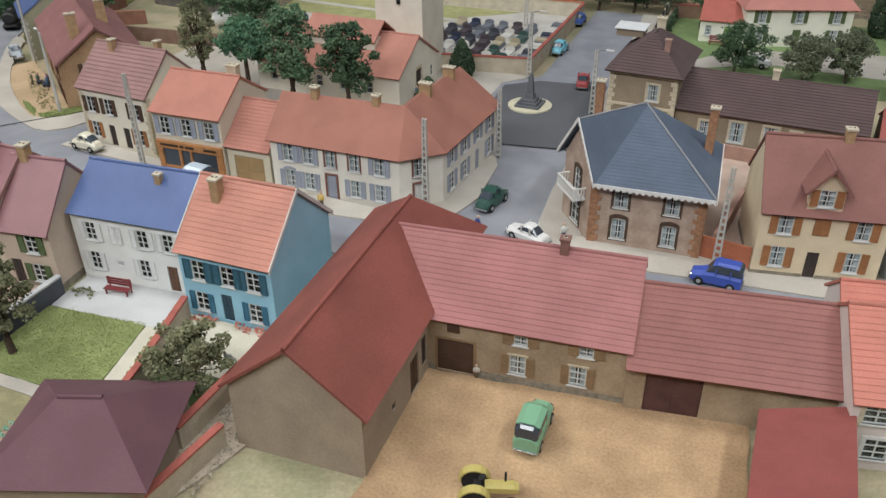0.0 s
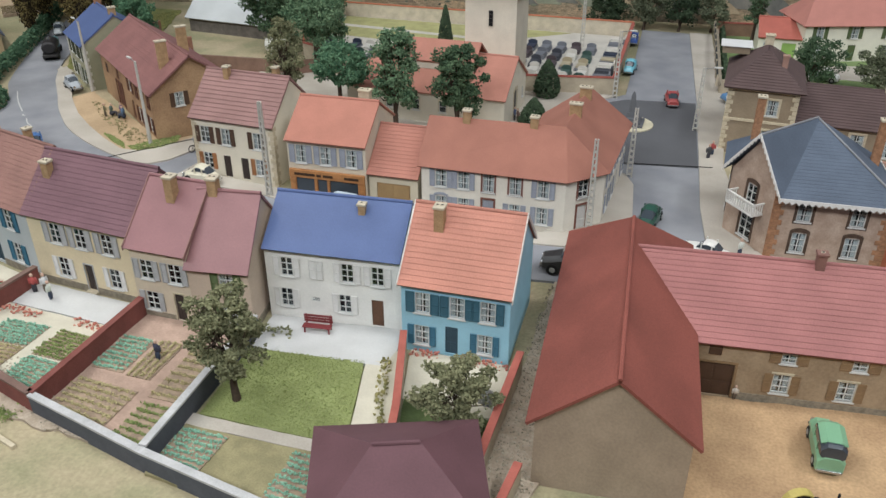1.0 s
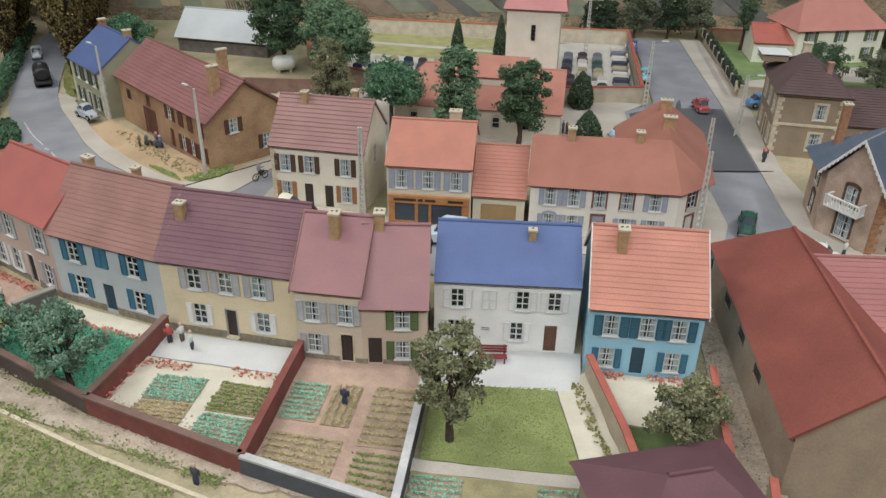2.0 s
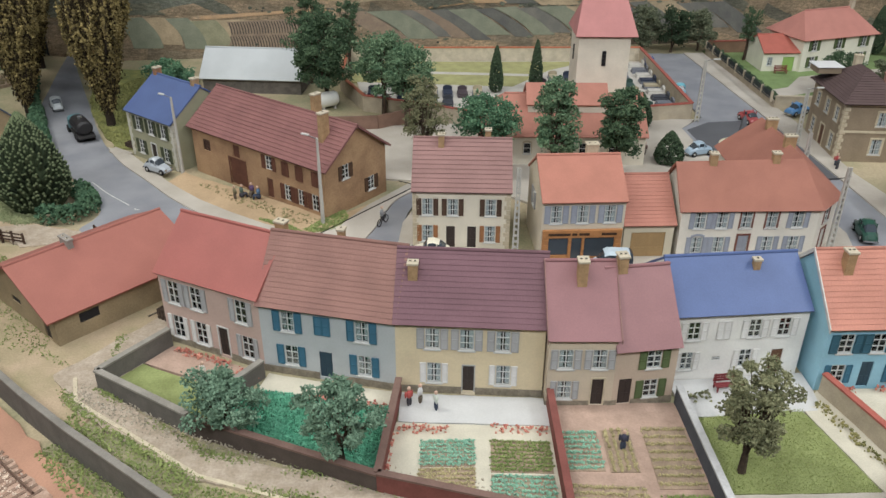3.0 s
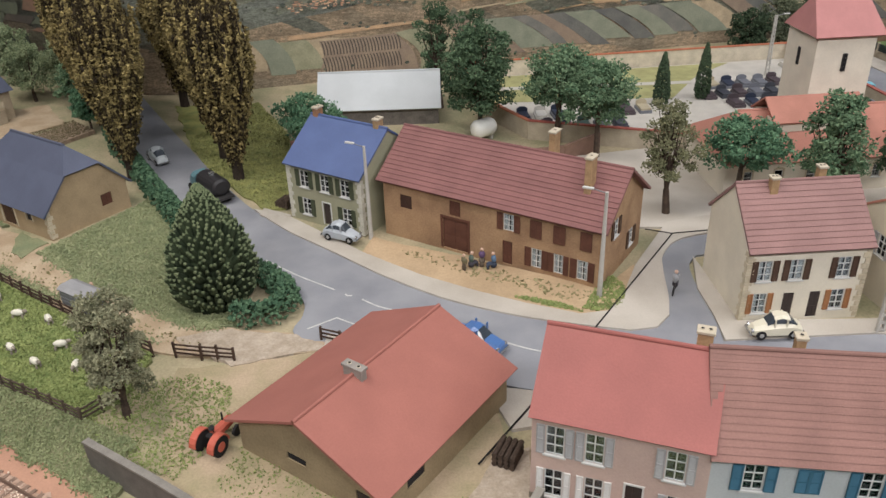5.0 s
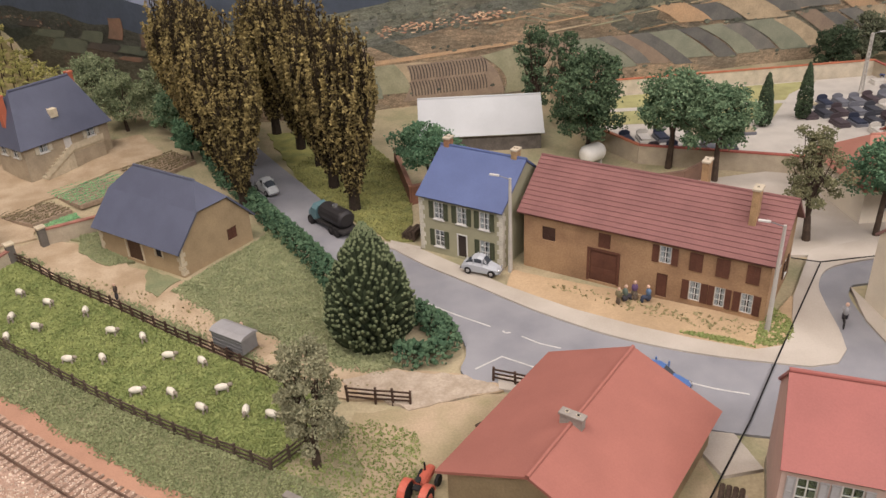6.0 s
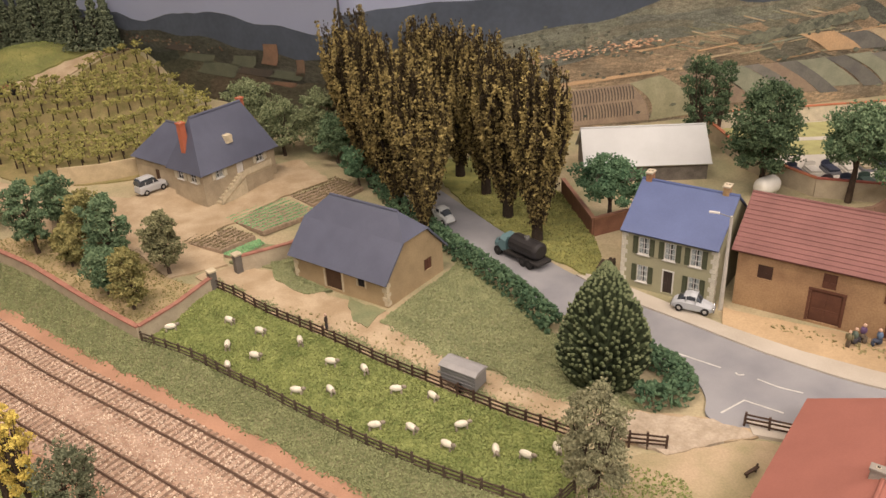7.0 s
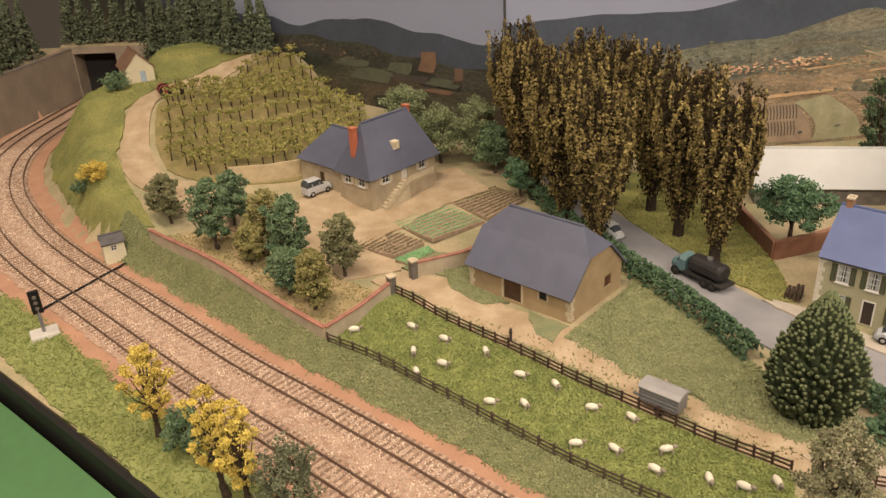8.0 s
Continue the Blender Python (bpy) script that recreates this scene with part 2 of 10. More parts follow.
def draped(name, pts, step, lift, material, rough=0.0, thick=0.3, seed=1, parent=None):
    """A sheet with a plan outline, laid on the ground."""
    rim, n = [], len(pts)
    for i in range(n):
        a, b = Vector(pts[i]), Vector(pts[(i + 1) % n])
        k = max(1, int((b - a).length / step))
        rim += [a.lerp(b, j / k) for j in range(k)]
    rnd = random.Random(seed)
    if rough:
        rim = [p + Vector((rnd.gauss(0, rough), rnd.gauss(0, rough))) for p in rim]
    xs, ys = [p.x for p in rim], [p.y for p in rim]
    pl = [tuple(p) for p in rim]
    pts_all = list(rim)
    gx = min(xs)
    while gx < max(xs):
        gy = min(ys)
        while gy < max(ys):
            q = (gx + rnd.uniform(-0.2, 0.2) * step, gy + rnd.uniform(-0.2, 0.2) * step)
            if inside(*q, pl):
                pts_all.append(Vector(q))
            gy += step
        gx += step
    for d in (-0.12, 0.12):
        for (ax, ay), (bx, by) in zip(WALL, WALL[1:]):
            for j in range(24):
                q = (ax + (bx - ax) * (j + 0.5) / 24 + 0.6 * d, ay + (by - ay) * (j + 0.5) / 24 + 0.8 * d)
                if inside(*q, pl):
                    pts_all.append(Vector(q))
    m = len(rim)
    vs, _, fs, *_ = delaunay_2d_cdt(pts_all, [(i, (i + 1) % m) for i in range(m)], [], 1, 1e-4)
    bm = bmesh.new()
    bv = [bm.verts.new((v.x, v.y, land(v.x, v.y) + lift + (rnd.uniform(-1, 1) * rough * 0.15 if rough else 0))) for v in vs]
    for f in fs:
        try:
            bm.faces.new([bv[i] for i in f])
        except ValueError:
            pass
    bmesh.ops.recalc_face_normals(bm, faces=bm.faces)
    if sum(f.normal.z for f in bm.faces) < 0:
        bmesh.ops.reverse_faces(bm, faces=bm.faces)
    rim_e = [e for e in bm.edges if e.is_boundary]
    low = bmesh.ops.extrude_edge_only(bm, edges=rim_e)["geom"]
    for e in rim_e:
        e.smooth = False
    for v in low:
        if isinstance(v, bmesh.types.BMVert):
            v.co.z -= thick
    return part(name, bm, material, parent, smooth=True)


M_SCRUB = mat("scrub_ground", (146, 142, 100), 0.95, 0.3, 4.0, 0.6, 5.0, rgb2=(176, 158, 120))
M_SAND = mat("sand", (190, 158, 114), 0.95, 0.22, 3.0, 0.5, 7.0, rgb2=(172, 142, 100))
M_ROAD = mat("asphalt", (126, 128, 136), 0.85, 0.16, 4.0, 0.25, 14.0, rgb2=(142, 144, 150))
M_ROADD = mat("dark_asphalt", (92, 93, 98), 0.85, 0.13, 5.0, 0.25, 14.0)
M_PAVE = mat("pavement_card", (186, 177, 163), 0.9, 0.15, 4.0, 0.2, 10.0, rgb2=(172, 162, 147))
M_LAWN = mat("lawn", (124, 134, 62), 0.95, 0.3, 1.6, 0.9, 7.0, rgb2=(140, 152, 76))
M_FIELD = mat("pasture", (100, 114, 50), 0.95, 0.4, 1.4, 1.0, 5.0, rgb2=(112, 118, 56))
M_GREYGRASS = mat("pale_grass", (116, 126, 84), 0.95, 0.3, 1.5, 1.0, 6.0, rgb2=(134, 136, 92))
M_PATH = mat("earth_path", (186, 162, 128), 0.95, 0.22, 2.0, 0.8, 7.0, rgb2=(166, 140, 104))
M_GRAVEL = mat("gravel", (182, 164, 142), 0.95, 0.3, 0.8, 1.0, 6.0, rgb2=(164, 146, 122))
M_BALLAST = mat("ballast", (190, 156, 132), 0.95, 0.4, 0.5, 1.0, 6.0, rgb2=(166, 128, 104))
M_RUST = mat("rust_earth", (188, 134, 102), 0.95, 0.15, 3.0, 0.4, 8.0)
M_WHITE = mat("white_terrace", (192, 192, 190), 0.9, 0.08, 2.0, 0.2, 9.0)
M_SOIL = mat("garden_soil", (184, 150, 128), 0.95, 0.2, 1.0, 0.8, 6.0)

# one sheet of ground, to the backdrop and the table's edge
RIM = [(90, -30), (90, 96), (9, 88.3), (-60.4, 77.9), (-84, 96.5), (-112, 118), (-121, 125.5), (-150, 125.5), (-150, 72.5), (-106.9, 38.7), (-94.9, 29.8), (-82.2, 20.2), (-62.4, 3.6), (-40, -15), (-24, -29)]
ground = draped("ground", RIM, 1.5, -0.12, M_SCRUB, thick=4.0)
tagged(ground, "scrubby earth ground of a model layout with dry grass", "ground", kind="structure")


def patch(name, pts, material, lift, label, category, step=1.2, rough=0.0, kind="structure", seed=1, thick=0.3):
    return tagged(draped(name, pts, step, lift, material, rough, thick, seed), label, category, kind=kind)


# streets
KERB = smooth_line([(-60, 84), (-48, 60), (-45.2, 54.2), (-41.4, 46.8), (-39.3, 43.2), (-36.1, 38.6), (-33.6, 35.8), (-31.5, 33.5), (-29.4, 31.1), (-27.5, 29.1), (-23.8, 25.8), (-20.2, 23.5), (-16.9, 21.9), (-13.8, 20.7)], 6)
LANE_W = [(-11.8, 20), (-9.9, 20.1)] + smooth_line([(-8.6, 21.4), (-7.8, 23.8), (-7, 27.2), (-6, 29.9), (-3.6, 32.1), (2, 33)], 4)
SOUTH_KERB = [(100, 15), (64, 13.2), (50, 12.0), (35.5, 11.8), (24, 10.5), (12, 10.5), (2, 10.8), (-10, 12.2), (-20, 15.0), (-26, 18.3), (-31.8, 21.5), (-33.7, 22), (-34.6, 23.4), (-34, 25.2), (-34.2, 27.5), (-36.4, 31.2), (-38.6, 33.6), (-42.2, 38), (-51.5, 54), (-54.5, 64), (-58, 79)]
road_poly = KERB + LANE_W + [(2, 29.8)] + smooth_line([(-3.6, 29.3), (-4.7, 27.9), (-5.3, 24.6), (-5.5, 21)], 4) + [(-6.1, 18), (4, 17.4), (12, 15.4), (22, 15.4), (30, 16.3), (33.6, 18.2), (34.6, 22.6), (34, 29.2), (33, 31.3), (27, 40), (27, 50), (30.5, 54), (29.5, 84), (36.2, 84), (38.4, 54), (39.4, 34.8), (39.8, 26.5), (40.4, 20.9), (41.6, 18.2), (42.6, 17.6), (49.7, 16.9), (56.2, 17.6), (64.5, 18.4), (89, 21)] + [(89, 13.5)] + smooth_line(SOUTH_KERB[1:], 4)
patch("road", road_poly, M_ROAD, 0.06, "grey asphalt street of the model village", "road", 2.0)
patch("road_square", [(28, 33.2), (28.2, 40), (27.5, 49.5), (30.8, 52.2), (38.3, 53.2), (39.3, 34.9)], M_ROADD, 0.09, "dark asphalt square round the monument", "road", 2.0)
PAVE_Z = 0.2
patch("pavement", KERB[24:] + LANE_W + [(2, 36), (-4, 35), (-8.8, 28.4), (-10.2, 25.8), (-11, 24), (-12.6, 22.5), (-14.6, 22.4), (-18.1, 24.3), (-21.6, 26.6), (-25.3, 29.4), (-27.6, 31.6), (-29.6, 33.6), (-36, 41.2)], M_PAVE, PAVE_Z, "pale card pavement along the curved street", "pavement", 1.2)
patch("pavement", [(-5.4, 24.5), (-5.6, 21), (-6, 18), (4, 17.4), (12, 15.4), (22, 15.4), (30, 16.3), (33.6, 18.2), (34.6, 22.6), (34, 29.2), (33, 31.3), (31, 32), (31, 22), (28, 18), (4.5, 19), (-4, 20), (-4, 29)], M_PAVE, PAVE_Z, "pale card pavement before the shop and town houses", "pavement", 1.2)
patch("pavement", [(39.4, 34.8), (39.8, 26.5), (40.4, 20.9), (41.6, 18.2), (42.6, 17.6), (49.7, 16.9), (56.2, 17.6), (64.5, 18.4), (89, 21), (89, 24), (64, 22), (44, 20), (41.5, 36), (41.5, 53), (39.2, 84), (36.2, 84), (38.4, 54)], M_PAVE, PAVE_Z, "pale card pavement by the villa and the station", "pavement", 1.2)
patch("pavement", [(-15, 36), (2, 33.2), (10, 26), (26, 33), (27.6, 40), (27, 50), (29.6, 53.3), (16, 53), (-14, 50)], M_PAVE, 0.1, "pale dusty church square", "pavement", 1.6)
patch("farm_forecourt", [(-28.8, 36.2), (-12, 25.6), (-9, 28.6), (-8.7, 28.3), (-10.1, 25.7), (-10.9, 23.9), (-12.6, 22.4), (-14.7, 22.3), (-18.2, 24.2), (-21.7, 26.5), (-25.4, 29.3), (-27.7, 31.5), (-29.9, 33.5)], M_SAND, 0.12, "sandy forecourt with worn dry grass", "ground", 1.0, 0.08)
patch("farmyard", [(39, 1.4), (57.6, 3.7), (60, -22), (41.5, -22)], mat("yard_sand", (190, 150, 98), 0.95, 0.35, 2.2, 0.8, 6.0, rgb2=(168, 130, 84)), 0.05, "ochre sand farmyard", "ground", 1.5, 0.1)
patch("yard_east", [(-42, 20), (-33, 20.6), (-27, 18), (-22, 13), (-22, 6), (-24.2, -3.6), (-28.6, -0.4), (-33.8, 3.9), (-41, 10)], mat("dusty_yard", (180, 154, 120), 0.95, 0.25, 2.5, 0.6, 7.0, rgb2=(156, 142, 100)), 0.03, "dusty yard round a shed", "ground", 1.2, 0.15)
patch("gravel_lane", [(-20.8, 9.8), (-22.6, 9.6), (-24.8, 6.2), (-28.0, 1.9), (-24.6, -2.0), (-16, -7.6), (4, -12.2), (26, -13), (26, -11), (4, -10.6), (-15.6, -5.6), (-24.2, 0.4), (-21.2, 5.2)], M_GRAVEL, 0.06, "gravel lane behind the garden walls", "path", 0.8, 0.1)
patch("gravel_lane", [(30.4, 12), (33, 12), (33.2, -8), (31.8, -14), (29.4, -14), (30.3, -6)], M_GRAVEL, 0.06, "gravel lane between a garden wall and a barn", "path", 0.8, 0.1)

# field, garden, path and railway surfaces
PASTURE = [(-71.2, 44.7), (-61, 36.6), (-53, 30.1), (-46.5, 24.4), (-43.8, 22), (-44.6, 17.4), (-46.6, 15.6), (-51.2, 19.3), (-57.2, 23.9), (-62.3, 27.9), (-70, 34.4), (-75.9, 38.1)]
patch("sheep_pasture", PASTURE, M_FIELD, 0.06, "rough green sheep pasture", "grass", 0.7, 0.12)
patch("meadow", [(-56.5, 37.6), (-50.2, 45.8), (-49.2, 48), (-44.4, 38.4), (-40.4, 29), (-38.4, 24.4), (-41.5, 25.4), (-49, 31.4)], M_GREYGRASS, 0.06, "pale green meadow by the barn", "grass", 0.8, 0.12)
patch("meadow", [(-71, 49.5), (-63.6, 47), (-64.4, 51.5), (-68, 53)], M_GREYGRASS, 0.06, "pale grass plot by the barn", "grass", 0.8, 0.12)
for k, pts in enumerate(([(-67.4, 51), (-64.6, 49.5), (-64.5, 46.5), (-61.0, 43.7), (-62.9, 43.0), (-66, 45.6)], [(-59.3, 42.0), (-56.0, 39.3), (-57.5, 37.0), (-58.8, 38.3)])):
    patch("barn_grass", pts, M_GREYGRASS, 0.11, "worn grass before the barn", "grass", 0.7, 0.12, seed=k)
patch("farm_track", [(-71.6, 45.2), (-61, 37.2), (-52, 29.2), (-43.8, 22.2), (-40, 21.2), (-32.5, 20.6), (-31, 21.8), (-38, 24), (-42, 25.2), (-49, 31), (-55.8, 37.4), (-55.2, 38.6), (-60.4, 42.4), (-64, 46.2), (-70, 48.8), (-73.5, 47.4)], M_PATH, 0.05, "pale dirt farm track", "path", 0.8, 0.12)
patch("manor_court", [(-71, 49), (-76, 47.5), (-80, 52), (-92, 58), (-98, 62), (-94, 65), (-84, 64), (-80.5, 68), (-74, 70), (-66.5, 73), (-62.5, 66), (-68, 61.5), (-73, 55.5)], M_PATH, 0.06, "sandy court before the manor", "ground", 1.0, 0.12)
patch("orchard_grass", [(-97.2, 55.6), (-76.2, 39.1), (-71.6, 44.6), (-76, 47.5), (-80, 52), (-92, 57.5)], mat("orchard_grass", (158, 142, 92), 0.95, 0.3, 1.6, 0.9, 6.0, rgb2=(178, 152, 106)), 0.05, "yellowed orchard grass", "grass", 0.9, 0.12)
patch("hill_road", smooth_line([(-97, 61.5), (-103.2, 66), (-107.4, 73), (-109.2, 82), (-107.6, 91), (-101.5, 100), (-96, 105.5)], 5) + smooth_line([(-93.6, 103.5), (-99, 98), (-104.6, 89.5), (-106, 82), (-104.4, 75), (-100.6, 68.8), (-94.8, 65)], 5), M_PATH, 0.1, "sandy road up the vineyard hill", "path", 1.0, 0.1)
patch("vineyard_ground", [(-100.2, 69.5), (-94.5, 65.8), (-85, 69), (-77.5, 82), (-84, 94), (-93.4, 102.6), (-98.6, 97.4), (-104, 89), (-105.5, 82), (-104, 75.5)], mat("vineyard_earth", (126, 118, 58), 0.95, 0.35, 1.4, 0.8, 6.0, rgb2=(148, 130, 76)), 0.04, "yellow-green vineyard earth", "grass", 1.0, 0.1)
HILL_BANK = [(-98, 57.6), (-103.4, 58.4), (-107.4, 61.6), (-113, 68.8), (-119.6, 78), (-125, 88), (-128, 97), (-128.6, 110), (-104, 112), (-96.5, 106), (-102.2, 100.4), (-108.2, 91.2), (-109.8, 82), (-108, 73), (-103.6, 65.6)]
patch("hill_grass", HILL_BANK, mat("hill_grass", (116, 122, 56), 0.95, 0.45, 3.5, 0.9, 6.0, rgb2=(150, 148, 66)), 0.14, "grassy bank between the line and the hill road", "grass", 0.9, 0.12)
bed_l, bed_r = side_line(TRACK, -1.35), side_line(TRACK_B, 2.0)
patch("rust_cess", side_line(TRACK_B, 3.6) + list(reversed(side_line(TRACK, -3.0)[:66] + side_line(TRACK, -3.4)[66:])), M_RUST, 0.1, "rust brown earth beside the railway", "ground", 1.0, 0.12)
patch("ballast", bed_r + list(reversed(bed_l)), M_BALLAST, 0.16, "pale brown stone ballast", "ballast", 0.5, 0.12)
patch("verge_grass", side_line(TRACK[15:66], -2.8) + list(reversed(side_line(TRACK[15:66], -5.7))), mat("verge_grass", (112, 120, 74), 0.95, 0.35, 1.4, 1.0, 6.0, rgb2=(130, 130, 86)), 0.18, "grassy strip between line and fence", "grass", 0.6, 0.16)
patch("verge_grass", side_line(TRACK_B[6:66], 8.2) + list(reversed(side_line(TRACK_B[6:66], 3.6))), M_LAWN, 0.08, "grassy bank at the table's edge", "grass", 0.6, 0.16)
patch("road_verge", [(-48.4, 62), (-45.2, 54.2), (-41, 47), (-38.2, 43.2), (-36.5, 43.2), (-36, 50.6), (-37, 61), (-42, 74), (-52, 74)], mat("mossy_verge", (150, 150, 62), 0.95, 0.35, 1.2, 0.9, 6.0, rgb2=(120, 128, 58)), 0.06, "mossy yellow-green verge under the poplars", "grass", 0.9, 0.12)
patch("cemetery_ground", [(-11.5, 57), (3, 50.6), (18, 52), (28.6, 54.2), (28.2, 79.5), (-15.5, 78.8)], mat("pale_gravel", (196, 190, 178), 0.95, 0.12, 2.0, 0.5, 8.0), 0.06, "pale gravel of the cemetery", "ground", 1.6)
patch("cemetery_grass", [(-14.5, 68.5), (8, 66.5), (14, 74.5), (20, 79), (-15.2, 78.6)], mat("dry_lawn", (172, 170, 98), 0.95, 0.2, 1.5, 0.6, 7.0), 0.1, "dry yellow-green cemetery lawn", "grass", 1.2)
patch("cemetery_path", [(-14.6, 73.0), (12, 71.2), (12.4, 72.2), (-14.6, 74.2)], mat("pale_gravel", (196, 190, 178)), 0.14, "pale gravel path", "path", 1.2)
patch("villa_lawn", [(41.2, 59), (50, 58), (66, 60), (78, 66), (78, 90), (39.8, 86)], mat("garden_lawn", (122, 150, 78), 0.95, 0.2, 1.5, 0.8, 7.0), 0.05, "green lawn of the house beyond the street", "grass", 1.6)
patch("villa_drive", [(41.6, 64.5), (46, 66.5), (49.5, 71.5), (64, 76), (75, 76), (75, 66), (55, 67.5), (46, 63.2), (41.4, 62)], M_PAVE, 0.1, "pale garden drive", "path", 1.4)
patch("station_court", [(53, 20.5), (56, 20), (63.5, 27.5), (63.3, 39.6), (47.6, 40), (47, 30)], mat("rosy_gravel", (190, 160, 138), 0.95, 0.15, 2.0, 0.5, 8.0), 0.05, "rosy gravel court behind the villa", "ground", 1.4)
# lane markings on the curved street
M_LINE = mat("road_paint", (196, 196, 192), 0.8, 0.2, 0.6, 0.1)
for a, b in (((-37.4, 33.7), (-31.8, 28.3)), ((-31, 27.6), (-30.5, 27.3)), ((-29.8, 26.7), (-27.4, 24.8)), ((-20.6, 20.1), (-16.9, 18))):
    line = smooth_line([a, ((a[0] + b[0]) / 2 - 0.12, (a[1] + b[1]) / 2 - 0.12), b], 4)
    tagged(draped("lane_mark", side_line(line, 0.06) + list(reversed(side_line(line, -0.06))), 1.0, 0.085, M_LINE, thick=0.02), "faded white lane line on the street", "road marking", "lane markings", "structure")
line = [(-33.6, 23.4), (-31.6, 24.5), (-29.6, 22.9)]
tagged(draped("stop_mark", side_line(line, 0.07) + list(reversed(side_line(line, -0.07))), 1.0, 0.085, M_LINE, thick=0.02), "white give-way line", "road marking", kind="structure")
patch("gravel_strip", [(-42.8, 23.6), (-38.4, 19.8), (-32.2, 21), (-34.4, 22.9), (-36.5, 23.4), (-39.5, 24.2)], M_GRAVEL, 0.09, "pale gravel strip by the yard corner", "path", 0.6, 0.1)
# black gap between two boards of the layout
for pts in (side_line([(-4.3, 32.8), (-13.7, 21), (-18, 15.5), (-23.7, 8.8)], 0.05) + list(reversed(side_line([(-4.3, 32.8), (-13.7, 21), (-18, 15.5), (-23.7, 8.8)], -0.05))), [(-6.2, 33.95), (-4.3, 32.9), (2, 33.1), (2, 33.0), (-4.3, 32.78), (-6.25, 33.85)], [(31.5, 33.55), (40.6, 35.15), (40.6, 35.05), (31.5, 33.45)]):
    tagged(draped("board_joint", pts, 1.0, 0.25, mat("black_gap", (22, 22, 24), 0.9, 0.1), thick=0.05), "black gap between two baseboards", "joint", kind="structure")
tagged(draped("pale_slab", [(-32.2, 22.6), (-29.2, 21.4), (-30, 20), (-32.4, 21)], 1.0, 0.14, M_PAVE), "pale card slab at the yard gate", "slab", kind="structure")
tagged(draped("pale_slab", [(-22.4, 15.6), (-19.4, 14.6), (-19, 11.6), (-21.4, 11.4)], 1.0, 0.14, M_PAVE), "pale card slab beside the pink house", "slab", kind="structure")
tagged(draped("pale_slab", [(-38.4, 43.2), (-35.8, 41.4), (-36.6, 40.3), (-38.6, 41.8)], 1.0, 0.2, M_PAVE), "pale card slab beside the street", "slab", kind="structure")

# gardens behind the terrace
for pts, m, lb in (([(-4.5, 0.1), (5, -0.5), (4.8, -3.1), (-4.6, -2.7)], M_WHITE, "white terrace behind the yellow house"), ([(13.2, 1.4), (22.5, 2.3), (22.5, 0.4), (22.3, -1.6), (13.6, -2.3)], M_WHITE, "white terrace behind the white house"),
                   ([(-4.7, -2.8), (4.9, -3.2), (4.9, -11), (-5.3, -8.5)], mat("cream_path", (200, 192, 168), 0.95, 0.12, 1.5, 0.4), "cream garden paths"), ([(5.2, -0.8), (13.1, -0.9), (13.4, -12.8), (5.2, -11.2)], M_SOIL, "reddish tilled garden soil"),
                   ([(13.6, -2.4), (21, -1.5), (22.8, -8.6), (14, -8.7)], M_LAWN, "bright lawn behind the white house"), ([(13.6, -8.8), (23.4, -8.6), (23.6, -9.5), (13.7, -9.7)], M_PAVE, "pale path across the garden"), ([(13.7, -9.7), (23.6, -9.5), (24.5, -14.5), (13.8, -13.5)], mat("kitchen_soil", (150, 140, 92), 0.95, 0.25, 1.0, 0.7), "kitchen garden soil"),
                   ([(21.1, -1.5), (22.8, 0.4), (24.6, -6), (25.6, -9.5), (22.9, -8.6)], mat("cream_path", (200, 192, 168)), "cream path along the wall"), ([(23.3, 0.5), (30, 0.8), (30, -4.2), (24.4, -4.0)], mat("cream_path", (200, 192, 168)), "cream terrace behind the blue house"),
                   ([(24.5, -4.1), (30, -4.3), (30.1, -9.2), (25.8, -9.5)], mat("dark_lawn", (96, 118, 56), 0.95, 0.25, 1.0, 0.8), "dark lawn behind the blue house"), ([(-20.9, 5.2), (-13.9, 2.2), (-15.2, 0.2), (-22.2, 3.2)], M_SOIL, "rosy terrace behind the pink house"),
                   ([(-22.3, 3.1), (-15.4, 0.0), (-17.2, -3.2), (-24, 0.8)], M_LAWN, "small lawn behind the pink house"), ([(-13.5, 2.1), (-4.8, 0.1), (-4.9, -1.4), (-13.9, 0.4)], mat("cream_path", (200, 192, 168)), "cream terrace behind the grey house"), ([(-13.9, 0.3), (-4.9, -1.5), (-5.5, -8.3), (-16.9, -3.6)], mat("teal_groundcover", (48, 128, 96), 0.95, 0.3, 0.8, 0.9), "dense blue-green ground cover")):
    tagged(draped("garden_ground", pts, 1.0, 0.09, m, 0.03), lb, "garden", kind="structure")

# ---- buildings ----
M_CURTAIN = mat("net_curtain", (226, 226, 222), 0.9, 0.08, 0.6, 0.1, 12.0)
# near-black that stands in for unlit depth behind windows and other openings
M_UNLIT = mat("unlit_dark", (38, 36, 38), 0.9, 0.1, 1.0, 0.0)
M_FRAME = mat("white_joinery", (206, 206, 202), 0.6, 0.06, 1.0, 0.1, 9.0)
M_STONE = mat("pale_stone", (206, 190, 156), 0.9, 0.2, 0.6, 0.4, 8.0)
M_OCHRE = mat("ochre_brick", (186, 146, 92), 0.9, 0.25, 0.5, 0.4, 9.0)
M_BRICK = mat("orange_brick", (178, 122, 76), 0.9, 0.3, 0.3, 0.4, 9.0)
M_POT = mat("pale_pot", (196, 182, 154), 0.85, 0.1, 0.5, 0.1)
M_LEAD = mat("lead", (140, 142, 146), 0.6, 0.12, 1.0, 0.1, metal=0.2)
WINDOW_MESHES = {}


